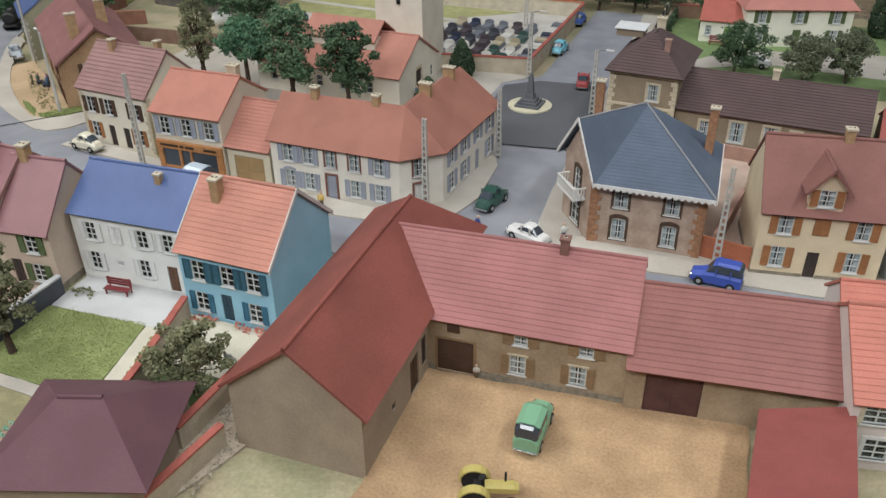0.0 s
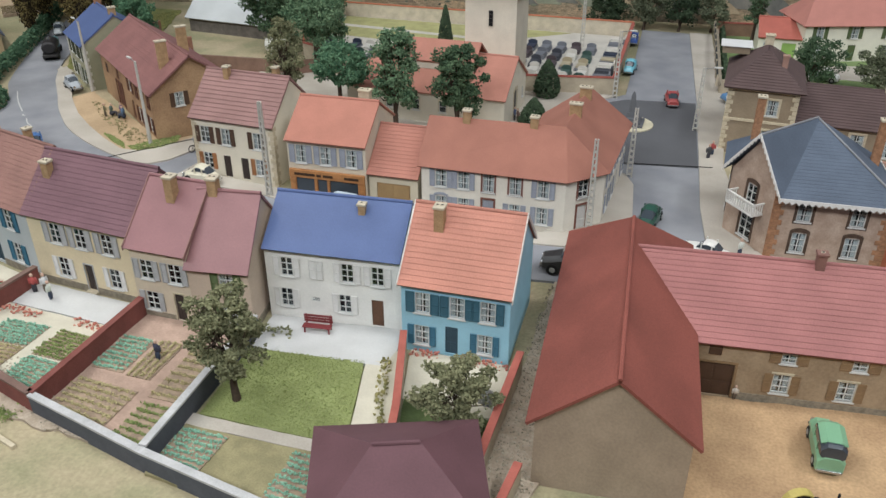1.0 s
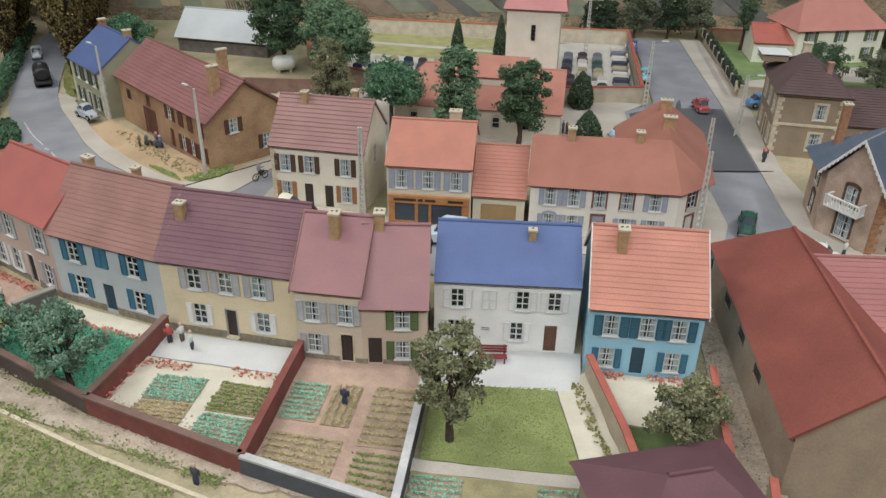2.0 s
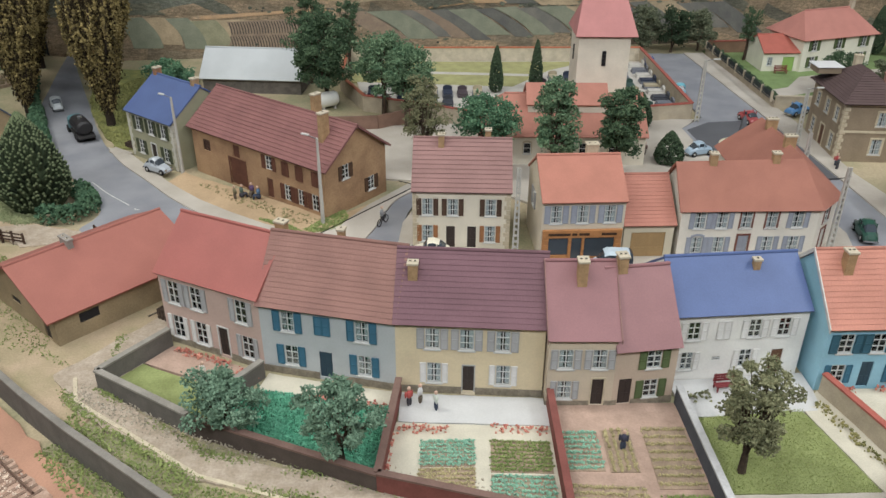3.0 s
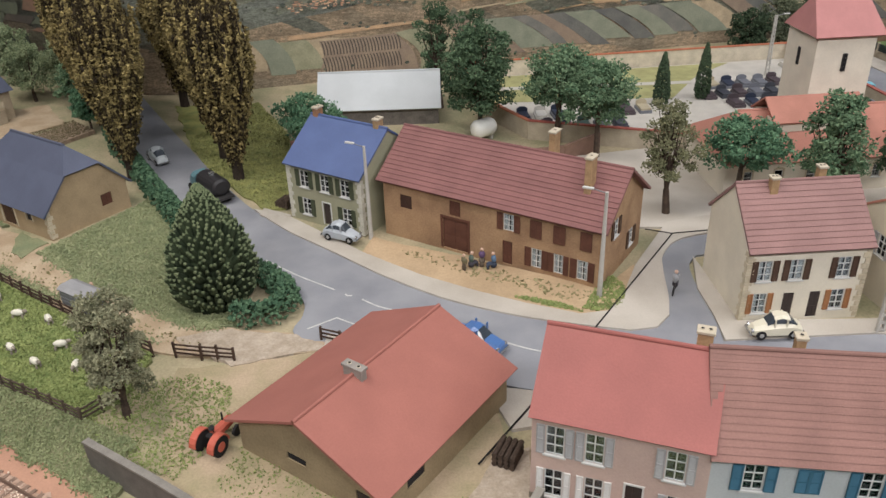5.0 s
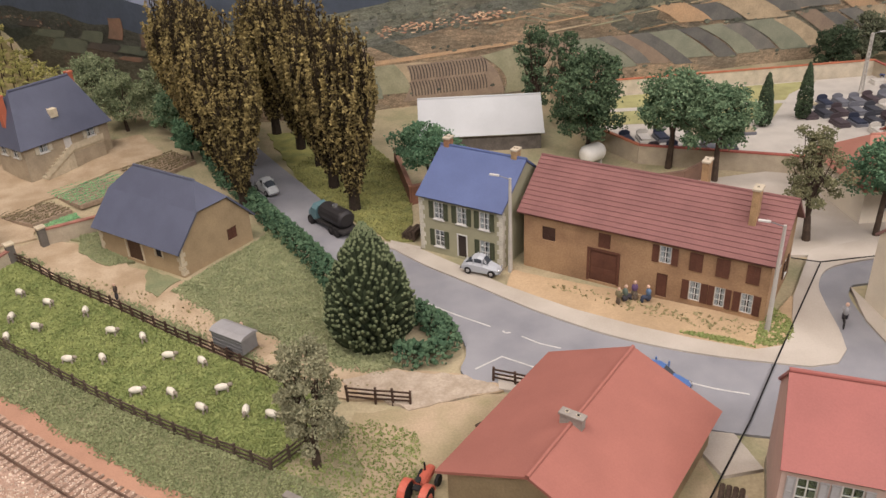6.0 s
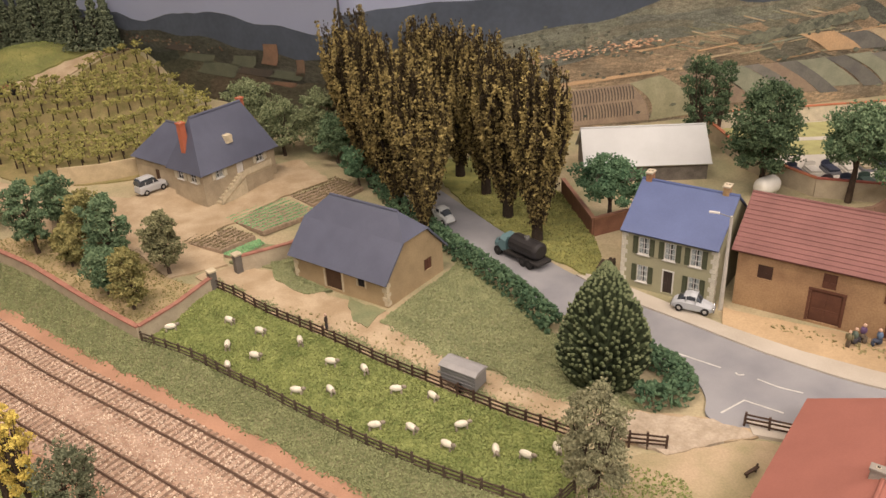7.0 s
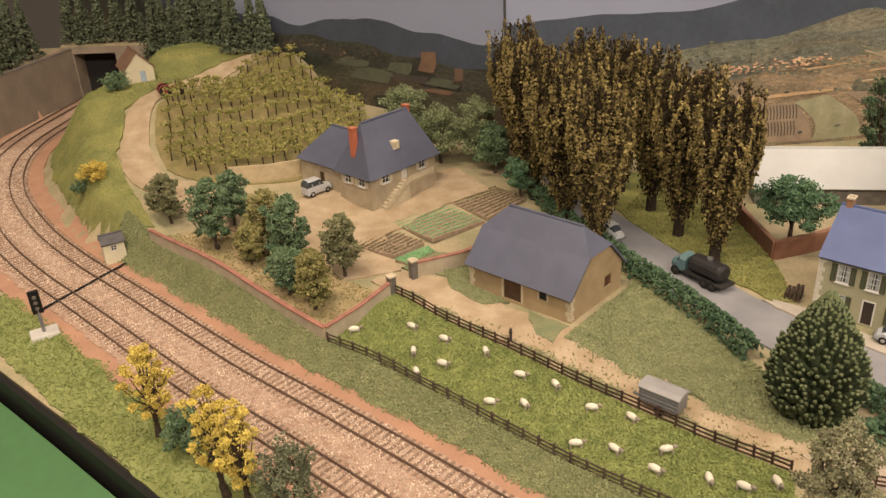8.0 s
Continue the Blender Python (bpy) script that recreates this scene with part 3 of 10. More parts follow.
def uv_face(bm, verts, us):
    f = bm.faces.new(verts)
    layer = bm.loops.layers.uv.verify()
    for loop, uv in zip(f.loops, us):
        loop[layer].uv = (uv[0] * K, uv[1] * K)
    return f


def slope(bm, A, B, C, D, course=0.36, step=0.07, thick=0.16):
    """A roof slope: eave from A to B, ridge from D to C, in stepped courses on a slab."""
    A, B, C, D = (Vector(p) for p in (A, B, C, D))
    run = ((D + C) / 2 - (A + B) / 2).length
    n = max(1, round(run / course)) if step else 1
    across = (B - A).normalized()
    up = ((D + C) / 2 - (A + B) / 2)
    nor = across.cross(up).normalized()
    if nor.z < 0:
        nor = -nor
    left, right = [], []
    for i in range(n):
        for t, h in ((i / n, step), ((i + 1) / n, 0.0)):
            a, b = A.lerp(D, t) + nor * h, B.lerp(C, t) + nor * h
            left.append((bm.verts.new(a), (a - A).dot(across), t * run))
            right.append((bm.verts.new(b), (b - A).dot(across), t * run))
    for i in range(len(left) - 1):
        (a, ax, at), (b, bx, bt), (c, cx, ct), (d, dx, dt) = left[i], right[i], right[i + 1], left[i + 1]
        if (c.co - d.co).length < 1e-4:
            uv_face(bm, (a, b, c), ((ax, at), (bx, bt), (cx, ct)))
        else:
            uv_face(bm, (a, b, c, d), ((ax, at), (bx, bt), (cx, ct), (dx, dt)))
    low = [bm.verts.new(p - nor * thick) for p in (A, B, C, D)]
    flat = (C - D).length < 1e-4
    bm.faces.new(low[:3] if flat else low)
    bm.faces.new((low[0], low[1], right[0][0], left[0][0]))
    bm.faces.new([low[3], low[0]] + [v for v, *_ in left])
    if flat:
        bm.faces.new([low[1], low[2]] + [v for v, *_ in reversed(right)])
    else:
        bm.faces.new([low[1], low[2]] + [v for v, *_ in reversed(right)])
        bm.faces.new((low[2], low[3], left[-1][0], right[-1][0]))


def panel(bm, w, h, holes, M, gable=None, deep=0.22, foot=0.0):
    """A wall seen from -y, with openings and their reveals; gable: the points (x, z) above the eave, from right to left."""
    w, h = round(w, 3), round(h, 3)
    holes = [tuple(round(q, 3) for q in o) for o in holes]
    xs = sorted({0.0, w, *(v for o in holes for v in (o[0], o[2]))})
    zs = sorted({-foot, h, *(v for o in holes for v in (o[1], o[3]))})
    grid = {}

    def v(x, z, y=0.0):
        k = (round(x, 4), round(z, 4), y)
        if k not in grid:
            grid[k] = bm.verts.new(M @ Vector((x, y, z)))
        return grid[k]

    for x0, x1 in zip(xs, xs[1:]):
        for z0, z1 in zip(zs, zs[1:]):
            cx, cz = (x0 + x1) / 2, (z0 + z1) / 2
            if not any(o[0] < cx < o[2] and o[1] < cz < o[3] for o in holes):
                bm.faces.new((v(x0, z0), v(x1, z0), v(x1, z1), v(x0, z1)))
    for a, b, c, d in holes:
        ring = ((a, b), (c, b), (c, d), (a, d))
        for (x0, z0), (x1, z1) in zip(ring, ring[1:] + ring[:1]):
            q = [bm.verts.new(M @ Vector(p)) for p in ((x0, 0, z0), (x1, 0, z1), (x1, deep, z1), (x0, deep, z0))]
            bm.faces.new(q)
    if gable:
        bm.faces.new([v(x, h) for x in xs] + [bm.verts.new(M @ Vector((gx, 0, gz))) for gx, gz in gable])


def window_frame(w, h, bars=2, cross=2):
    key = (round(w, 2), round(h, 2), bars, cross)
    if key not in WINDOW_MESHES:
        bm = bmesh.new()
        t = 0.065
        xs = [w * i / bars for i in range(bars + 1)]
        zs = [h * i / (cross + 1) for i in range(cross + 2)]
        cells = []
        for i in range(bars):
            for j in range(cross + 1):
                x0 = t if i == 0 else xs[i] + t / 2
                x1 = w - t if i == bars - 1 else xs[i + 1] - t / 2
                z0 = t if j == 0 else zs[j] + 0.02
                z1 = h - t if j == cross else zs[j + 1] - 0.02
                cells.append((x0, z0, x1, z1))
        panel(bm, w, h, cells, Matrix.Translation((0, 0.03, 0)), deep=0.07)
        bmesh.ops.remove_doubles(bm, verts=bm.verts, dist=1e-4)
        frame_me = mesh_of("window", bm, M_FRAME)
        bm = bmesh.new()
        box(bm, t * 0.5, 0.055, t * 0.5, w - t * 0.5, 0.065, h - t * 0.5)
        pane_me = mesh_of("pane", bm, glass())
        bm = bmesh.new()
        for x0, x1 in ((0.04, w * 0.36), (w * 0.64, w - 0.04)):
            k = 6
            for i in range(k):
                a, b = x0 + (x1 - x0) * i / k, x0 + (x1 - x0) * (i + 1) / k
                bm.faces.new([bm.verts.new(p) for p in ((a, 0.16 + 0.03 * (i % 2), 0.05), (b, 0.16 + 0.03 * ((i + 1) % 2), 0.05), (b, 0.16 + 0.03 * ((i + 1) % 2), h - 0.05), (a, 0.16 + 0.03 * (i % 2), h - 0.05))])
        curtain_me = mesh_of("curtain", bm, M_CURTAIN)
        bm = bmesh.new()
        box(bm, -0.1, -0.12, -0.1, w + 0.1, 0.05, 0.0)
        sill_me = mesh_of("sill", bm, M_FRAME)
        # flat back painted near-black in place of an unlit room
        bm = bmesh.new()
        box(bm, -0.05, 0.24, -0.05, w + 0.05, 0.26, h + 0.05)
        back_me = mesh_of("room_back", bm, M_UNLIT)
        WINDOW_MESHES[key] = (frame_me, pane_me, curtain_me, sill_me, back_me)
    return WINDOW_MESHES[key]


def shutter_mesh(w, h, material, slats=True):
    key = ("shutter", round(w, 2), round(h, 2), material.name, slats)
    if key not in WINDOW_MESHES:
        bm = bmesh.new()
        t = 0.07
        for x in (0, w - t):
            box(bm, x, -0.09, 0, x + t, -0.01, h)
        for z in (0, h * 0.5 - t / 2, h - t):
            box(bm, t, -0.09, z, w - t, -0.01, z + t)
        if slats:
            n = 12
            rows = []
            for i in range(n):
                z, dz = t + (h - 2 * t) * i / n, (h - 2 * t) / n
                rows += [(-0.075, z), (-0.03, z + 0.8 * dz)]
            rows = [(bm.verts.new((t, y, z)), bm.verts.new((w - t, y, z))) for y, z in rows + [(-0.05, h - t)]]
            for (p, q), (r, s) in zip(rows, rows[1:]):
                bm.faces.new((p, q, s, r))
        else:
            box(bm, t, -0.065, t, w - t, -0.03, h - t)
        WINDOW_MESHES[key] = mesh_of("shutter", bm, material)
    return WINDOW_MESHES[key]


def door_mesh(w, h, material):
    key = ("door", round(w, 2), round(h, 2), material.name)
    if key not in WINDOW_MESHES:
        bm = bmesh.new()
        box(bm, 0, 0.08, 0, w, 0.16, h)
        for x0, x1 in ((0.1, w / 2 - 0.05), (w / 2 + 0.05, w - 0.1)):
            for z0, z1 in ((0.15, h * 0.42), (h * 0.5, h - 0.15)):
                if x1 - x0 > 0.1:
                    box(bm, x0, 0.05, z0, x1, 0.09, z1, 0.015)
        WINDOW_MESHES[key] = mesh_of("door", bm, material)
    return WINDOW_MESHES[key]


def opening(parent, M, o):
    """One opening on a wall: dict with kind w (window), d (door), s (closed shutters), h (hatch or barn door)."""
    x, z, w, h = o["x"], o["z"], o["w"], o["h"]
    at = M @ Matrix.Translation((x, 0, z))
    if o["kind"] == "w":
        fr, pane, cur, sill, back = window_frame(w, h, o.get("bars", 2), o.get("cross", 2))
        win = part("window", fr, None, parent, at=at)
        glass_ob = part("pane", pane, None, win)
        glass_ob.visible_shadow = False
        if o.get("curtain", True):
            part("curtain", cur, None, win)
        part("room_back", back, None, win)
        if o.get("sill", True):
            part("sill", sill, None, win)
    elif o["kind"] in "dh":
        dr = part("door", door_mesh(w, h, o["mat"]), None, parent, at=at)
        if o.get("step"):
            bm = bmesh.new()
            box(bm, -0.1, -0.35, -z, w + 0.1, 0, -z + 0.12)
            part("step", bm, M_STONE, dr)
    if o["kind"] == "s":
        sm = shutter_mesh(w / 2, h, o["shut"], o.get("slats", True))
        for i in range(2):
            part("shutter", sm, None, parent, at=at @ Matrix.Translation((i * w / 2, 0, 0)))
    elif o.get("shut"):
        sw = o.get("sw", w * 0.5)
        sm = shutter_mesh(sw, h, o["shut"], o.get("slats", True))
        part("shutter", sm, None, parent, at=at @ Matrix.Translation((-sw - 0.03, 0, 0)))
        part("shutter", sm, None, parent, at=at @ Matrix.Translation((w + 0.03, 0, 0)))
    if o.get("trim"):
        bm = bmesh.new()
        t = o.get("tw", 0.2)
        box(bm, -t, -0.05, 0 if o["kind"] in "dh" else -t, 0, 0.02, h + t)
        box(bm, w, -0.05, 0 if o["kind"] in "dh" else -t, w + t, 0.02, h + t)
        if o.get("arch"):
            for i in range(7):
                a0, a1 = -0.1 + (w + 0.2) * i / 7, -0.1 + (w + 0.2) * (i + 1) / 7
                zz = h + 0.16 * (1 - ((i - 3) / 3.5) ** 2)
                box(bm, a0, -0.07, zz - 0.05, a1, 0.02, zz + t + 0.05)
        else:
            box(bm, 0, -0.05, h, w, 0.02, h + t)
        if o["kind"] == "w":
            box(bm, 0, -0.05, -t, w, 0.02, 0)
        part("surround", bm, o["trim"], parent, at=at)


def chimney(parent, x, y, z0, z1, material, w=0.75, d=0.55, pots=2, turn=0.0):
    bm = bmesh.new()
    box(bm, -w / 2, -d / 2, z0, w / 2, d / 2, z1 - 0.1, 0.02)
    ch = part("chimney", bm, material, parent, at=Matrix.Translation((x, y, 0)) @ Matrix.Rotation(radians(turn), 4, "Z"))
    bm = bmesh.new()
    box(bm, -w / 2 - 0.07, -d / 2 - 0.07, z1 - 0.12, w / 2 + 0.07, d / 2 + 0.07, z1 + 0.04, 0.03)
    part("cap", bm, M_POT if material in (M_OCHRE, M_BRICK) else material, ch, "square chimney cap")
    for i in range(pots):
        bm = bmesh.new()
        px = (i - (pots - 1) / 2) * w / max(pots, 1)
        cyl(bm, 0.13, 0.12, (px, 0, z1), (px, 0, z1 + 0.07), 10)
        flue = part("chimney_pot", bm, M_POT, ch)
        # flush disc, its near-black colour standing in for the unlit hole
        bm = bmesh.new()
        cyl(bm, 0.085, 0.085, (px, 0, z1 + 0.05), (px, 0, z1 + 0.078), 8)
        part("flue", bm, M_UNLIT, flue, "near-black disc in place of an unlit flue hole")
    return ch


def W(f, z, w=0.95, h=1.55, **k):
    return dict(kind="w", f=f, z=z, w=w, h=h, **k)


def D(f, w=0.8, h=2.05, material=None, **k):
    return dict(kind="d", f=f, z=k.pop("z", 0.12), w=w, h=h, mat=material, **k)


def S(f, z, shut, w=0.95, h=1.5, **k):
    return dict(kind="s", f=f, z=z, w=w, h=h, shut=shut, **k)


def house(p0, p1, depth, eave, ridge, wall, roof, label, front=(), right=(), back=(), left=(), over=0.35, side=0.12, course=0.36, step=0.03, chimneys=(), plinth=None,
          ridge_at=0.5, ridge_cap=None, name="house", category="house", group="", base=0.0, quoin=None, hip=(0.0, 0.0), gutter=None, sink=1.5, verge=None, half=0.0):
    p0, p1 = Vector(p0), Vector(p1)
    w = (p1 - p0).length
    turn = math.degrees(math.atan2(p1.y - p0.y, p1.x - p0.x))
    ob = thing(name, p0.x, p0.y, base, turn, label, category, group)
    ry = depth * ridge_at
    zh = ridge - half * (ridge - eave)
    yf, yb = ry * (1 - half), depth - (depth - ry) * (1 - half)
    tops = ((ry, ridge),), ((depth - ry, ridge),)
    if half:
        tops = ((yb, zh), (yf, zh)), ((depth - yf, zh), (depth - yb, zh))
    flat = [bool(h) and not half for h in hip]
    sides = {"front": (Matrix.Identity(4), w, front, None), "back": (pose(w, depth, 0, 0, 0, 180), w, back, None),
             "right": (pose(w, 0, 0, 0, 0, 90), depth, right, tops[0] if not flat[1] else None), "left": (pose(0, depth, 0, 0, 0, -90), depth, left, tops[1] if not flat[0] else None)}
    bm = bmesh.new()
    for M, span, items, gable in sides.values():
        os_ = [dict(o, x=o["f"] * span - o["w"] / 2) for o in items]
        panel(bm, span, eave, [(o["x"], o["z"], o["x"] + o["w"], o["z"] + o["h"]) for o in os_ if o["kind"] != "s"], M, gable, foot=sink)
    bmesh.ops.remove_doubles(bm, verts=bm.verts, dist=1e-4)
    part("wall", bm, wall, ob)
    for M, span, items, gable in sides.values():
        for o in items:
            opening(ob, M, dict(o, x=o["f"] * span - o["w"] / 2))
    # roof
    ke, kb = (ridge - eave) / ry, (ridge - eave) / (depth - ry)
    bm = bmesh.new()
    zr = ridge + 0.1
    a, b = -side if not flat[0] else -over, w + side if not flat[1] else w + over
    ra, rb = hip[0] or -side, w - hip[1] if hip[1] else w + side
    ef, eb = eave - over * ke + 0.1, eave - over * kb + 0.1
    if half:
        zq = zh + 0.1
        lines = [((a, -over, ef), (b, -over, ef), (b, yf, zq), (a, yf, zq)), ((a, yf, zq), (b, yf, zq), (rb, ry, zr), (ra, ry, zr)), ((b, depth + over, eb), (a, depth + over, eb), (a, yb, zq), (b, yb, zq)),
                 ((b, yb, zq), (a, yb, zq), (ra, ry, zr), (rb, ry, zr)), ((a, yb, zq), (a, yf, zq), (ra, ry, zr), (ra, ry, zr)), ((b, yf, zq), (b, yb, zq), (rb, ry, zr), (rb, ry, zr))]
    else:
        lines = [((a, -over, ef), (b, -over, ef), (rb, ry, zr), (ra, ry, zr)), ((b, depth + over, eb), (a, depth + over, eb), (ra, ry, zr), (rb, ry, zr))]
        if hip[0]:
            lines.append(((a, depth + over, eb), (a, -over, ef), (ra, ry, zr), (ra, ry, zr)))
        if hip[1]:
            lines.append(((b, -over, ef), (b, depth + over, eb), (rb, ry, zr), (rb, ry, zr)))
    for A, B, C, E in lines:
        bm = bmesh.new()
        slope(bm, A, B, C, E, course, step)
        part("roof", bm, roof, ob)
    bm = bmesh.new()
    cyl(bm, 0.13, 0.13, (ra, ry, zr - 0.02), (rb, ry, zr - 0.02), 8)
    part("ridge_cap", bm, ridge_cap or roof, ob)
    for c in chimneys:
        x, y, top, m = c[:4]
        k = c[4] if len(c) > 4 else {}
        z0 = (eave + ke * y if y < ry else eave + kb * (depth - y)) - 0.5
        if flat[0] and x < hip[0]:
            z0 = min(z0, eave + (ridge - eave) * x / hip[0] - 0.5)
        if flat[1] and x > w - hip[1]:
            z0 = min(z0, eave + (ridge - eave) * (w - x) / hip[1] - 0.5)
        chimney(ob, x, y, z0, top, m, **k)
    if plinth:
        for M, span, items, gable in sides.values():
            cuts = sorted([(o["f"] * span - o["w"] / 2 - 0.05, o["f"] * span + o["w"] / 2 + 0.05) for o in items if o["kind"] in "dh"])
            x = 0.0
            for c0, c1 in cuts + [(span, span)]:
                if c0 - x > 0.05:
                    bm = bmesh.new()
                    box(bm, x, -0.04, -0.1, c0, 0.03, 0.45)
                    part("plinth", bm, plinth, ob, at=M)
                x = c1
    if quoin:
        for qx, qm in ((0, 0), (w, 1)):
            bm = bmesh.new()
            z, i = 0.0, 0
            while z < eave - 0.3:
                l = 0.5 if i % 2 else 0.32
                x0, x1 = (-0.04, l) if qm == 0 else (w - l, w + 0.04)
                box(bm, x0, -0.05, z, x1, 0.5 if not i % 2 else 0.32, z + 0.38, 0.015)
                z, i = z + 0.42, i + 1
            tagged(part("quoin", bm, quoin, ob), kind="stuff")
    if gutter:
        bm = bmesh.new()
        cyl(bm, 0.09, 0.09, (a, -over - 0.08, ef - 0.04), (b, -over - 0.08, ef - 0.04), 8)
        part("gutter", bm, gutter, ob)
        bm = bmesh.new()
        cyl(bm, 0.06, 0.06, (w - 0.08, -0.1, 0.1), (w - 0.08, -0.1, eave - 0.25), 8)
        part("downpipe", bm, gutter, ob)
    if verge:
        for x in (-side - 0.06, w + side):
            for y0, z0, y1, z1 in ((-over, ef, ry, zr), (depth + over, eb, ry, zr)):
                bm = bmesh.new()
                vs = [bm.verts.new((x + dx, y, z + dz)) for dx in (0, 0.07) for y, z, dz in ((y0, z0, -0.22), (y1, z1, -0.22), (y1, z1, 0.1), (y0, z0, 0.1))]
                for q in ((0, 1, 2, 3), (7, 6, 5, 4), (0, 4, 5, 1), (2, 6, 7, 3), (1, 5, 6, 2), (0, 3, 7, 4)):
                    bm.faces.new([vs[i] for i in q])
                bmesh.ops.recalc_face_normals(bm, faces=bm.faces)
                part("bargeboard", bm, verge, ob)
    return ob


def tile(name, rgb, **k):
    return mat(name, rgb, 0.8, k.pop("var", 0.16), 2.5, 0.2, 10.0, kind="tile", **k)


SH_GREY = mat("grey_shutter", (168, 168, 168), 0.7, 0.12)
SH_BLUEGREY = mat("blue_grey_shutter", (150, 156, 170), 0.7, 0.12)
SH_WHITE = mat("white_shutter", (214, 212, 208), 0.7, 0.1)
SH_TEAL = mat("teal_shutter", (34, 108, 136), 0.65, 0.12)
SH_TEAL2 = mat("petrol_shutter", (34, 96, 116), 0.65, 0.12)
SH_GREEN = mat("green_shutter", (86, 104, 52), 0.7, 0.15)
SH_DKGREEN = mat("dark_green_shutter", (70, 78, 52), 0.7, 0.15)
SH_BROWN = mat("dark_brown_shutter", (88, 60, 40), 0.7, 0.2)
SH_ORANGE = mat("amber_shutter", (172, 108, 44), 0.7, 0.2)
SH_RED = mat("red_brown_wood", (108, 62, 42), 0.75, 0.25)
SH_DARKRED = mat("dark_stained_wood", (74, 46, 34), 0.75, 0.25)
DOOR_DARK = mat("dark_door", (66, 54, 50), 0.6, 0.2)
DOOR_BROWN = mat("brown_door", (112, 74, 48), 0.65, 0.2)
DOOR_PETROL = mat("petrol_door", (42, 74, 92), 0.6, 0.15)
R_ROSE = mat("rose_smooth_roof", (170, 86, 76), 0.5, 0.12, 2.5, 0.15, 10.0)
R_RED = mat("red_smooth_roof", (172, 82, 70), 0.7, 0.12, 2.5, 0.15, 10.0)
R_BLUE = mat("blue_roof", (76, 100, 154), 0.45, 0.12, 2.5, 0.15, 10.0)
R_SLATE = mat("slate_blue_roof", (86, 94, 118), 0.5, 0.14, 2.5, 0.15, 10.0)
P_STONE = mat("stone_plinth", (150, 138, 116), 0.9, 0.3, 0.4, 0.7, 6.0)


def plaster(name, rgb, **k):
    return mat(name, rgb, 0.9, k.pop("var", 0.1), k.pop("size", 2.0), 0.18, 9.0, **k)


T = [(-21.4, 6.3), (-13.8, 2.7), (-4.8, 0.55), (4.65, -0.1), (4.75, -1.1), (8.95, -1.1), (12.95, -0.5), (13.05, 1.5), (22.1, 2.35), (22.7, 0.7), (29.45, 0.95)]
GR = "terrace of houses"
house(T[0], T[1], 6.6, 5.85, 8.7, plaster("pink_plaster", (202, 170, 156)), R_ROSE, "pink two-storey terraced house with grey shutters and smooth red roof", group=GR, step=0, plinth=P_STONE,
      front=[W(0.14, 3.3, shut=SH_GREY, h=1.8, sw=0.42), W(0.37, 3.3, shut=SH_GREY, h=1.8, sw=0.42), W(0.82, 3.3, shut=SH_GREY, h=1.8, sw=0.42), W(0.14, 0.5, shut=SH_WHITE, h=1.8, sw=0.36), W(0.38, 0.5, shut=SH_WHITE, h=1.8, sw=0.36), D(0.61, material=DOOR_DARK, h=2.3, trim=M_FRAME, tw=0.1), W(0.85, 0.5, h=1.8, shut=SH_GREY, sw=0.36)],
      chimneys=[(7.4, 4.6, 9.0, M_OCHRE)], back=[W(0.3, 3.6, shut=SH_GREY), W(0.7, 3.6, shut=SH_GREY), D(0.5, material=DOOR_BROWN)])
house(T[1], T[2], 6.6, 5.55, 8.95, plaster("pale_grey_plaster", (184, 190, 192)), tile("brown_red_tile", (152, 105, 93)), "pale grey terraced house with teal shutters and brown tiled roof", group=GR, plinth=P_STONE,
      front=[W(0.21, 3.4, shut=SH_TEAL, sw=0.5), S(0.47, 3.5, SH_TEAL, w=1.1, h=1.4), W(0.76, 3.4, shut=SH_TEAL, sw=0.5), W(0.22, 0.75, shut=SH_TEAL, sw=0.5), D(0.48, material=DOOR_PETROL, w=0.9), W(0.77, 0.75, shut=SH_TEAL, sw=0.5)],
      chimneys=[(4.3, 4.6, 9.0, M_OCHRE, dict(w=0.45, d=0.5, pots=1))], back=[W(0.3, 3.5, shut=SH_TEAL), W(0.7, 3.5, shut=SH_TEAL), D(0.5, material=DOOR_BROWN)])
house(T[2], T[3], 6.3, 5.6, 8.85, plaster("yellow_plaster", (220, 200, 156)), tile("plum_tile", (126, 86, 96)), "pale yellow terraced house with grey and white shutters under plum tiles", group=GR, plinth=P_STONE,
      front=[W(0.25, 3.4, shut=SH_GREY, sw=0.5, bars=2), W(0.48, 3.4, shut=SH_GREY, sw=0.5), W(0.72, 3.4, shut=SH_GREY, sw=0.5), W(0.26, 0.75, shut=SH_WHITE, sw=0.4), D(0.495, material=DOOR_DARK, w=0.72, trim=SH_GREY, tw=0.08, step=True), W(0.73, 0.75, shut=SH_WHITE, sw=0.4)],
      chimneys=[(1.0, 1.9, 8.6, M_OCHRE, dict(w=0.6))], back=[W(0.3, 3.5, shut=SH_GREY), W(0.7, 3.5, shut=SH_GREY), D(0.5, material=DOOR_BROWN)])
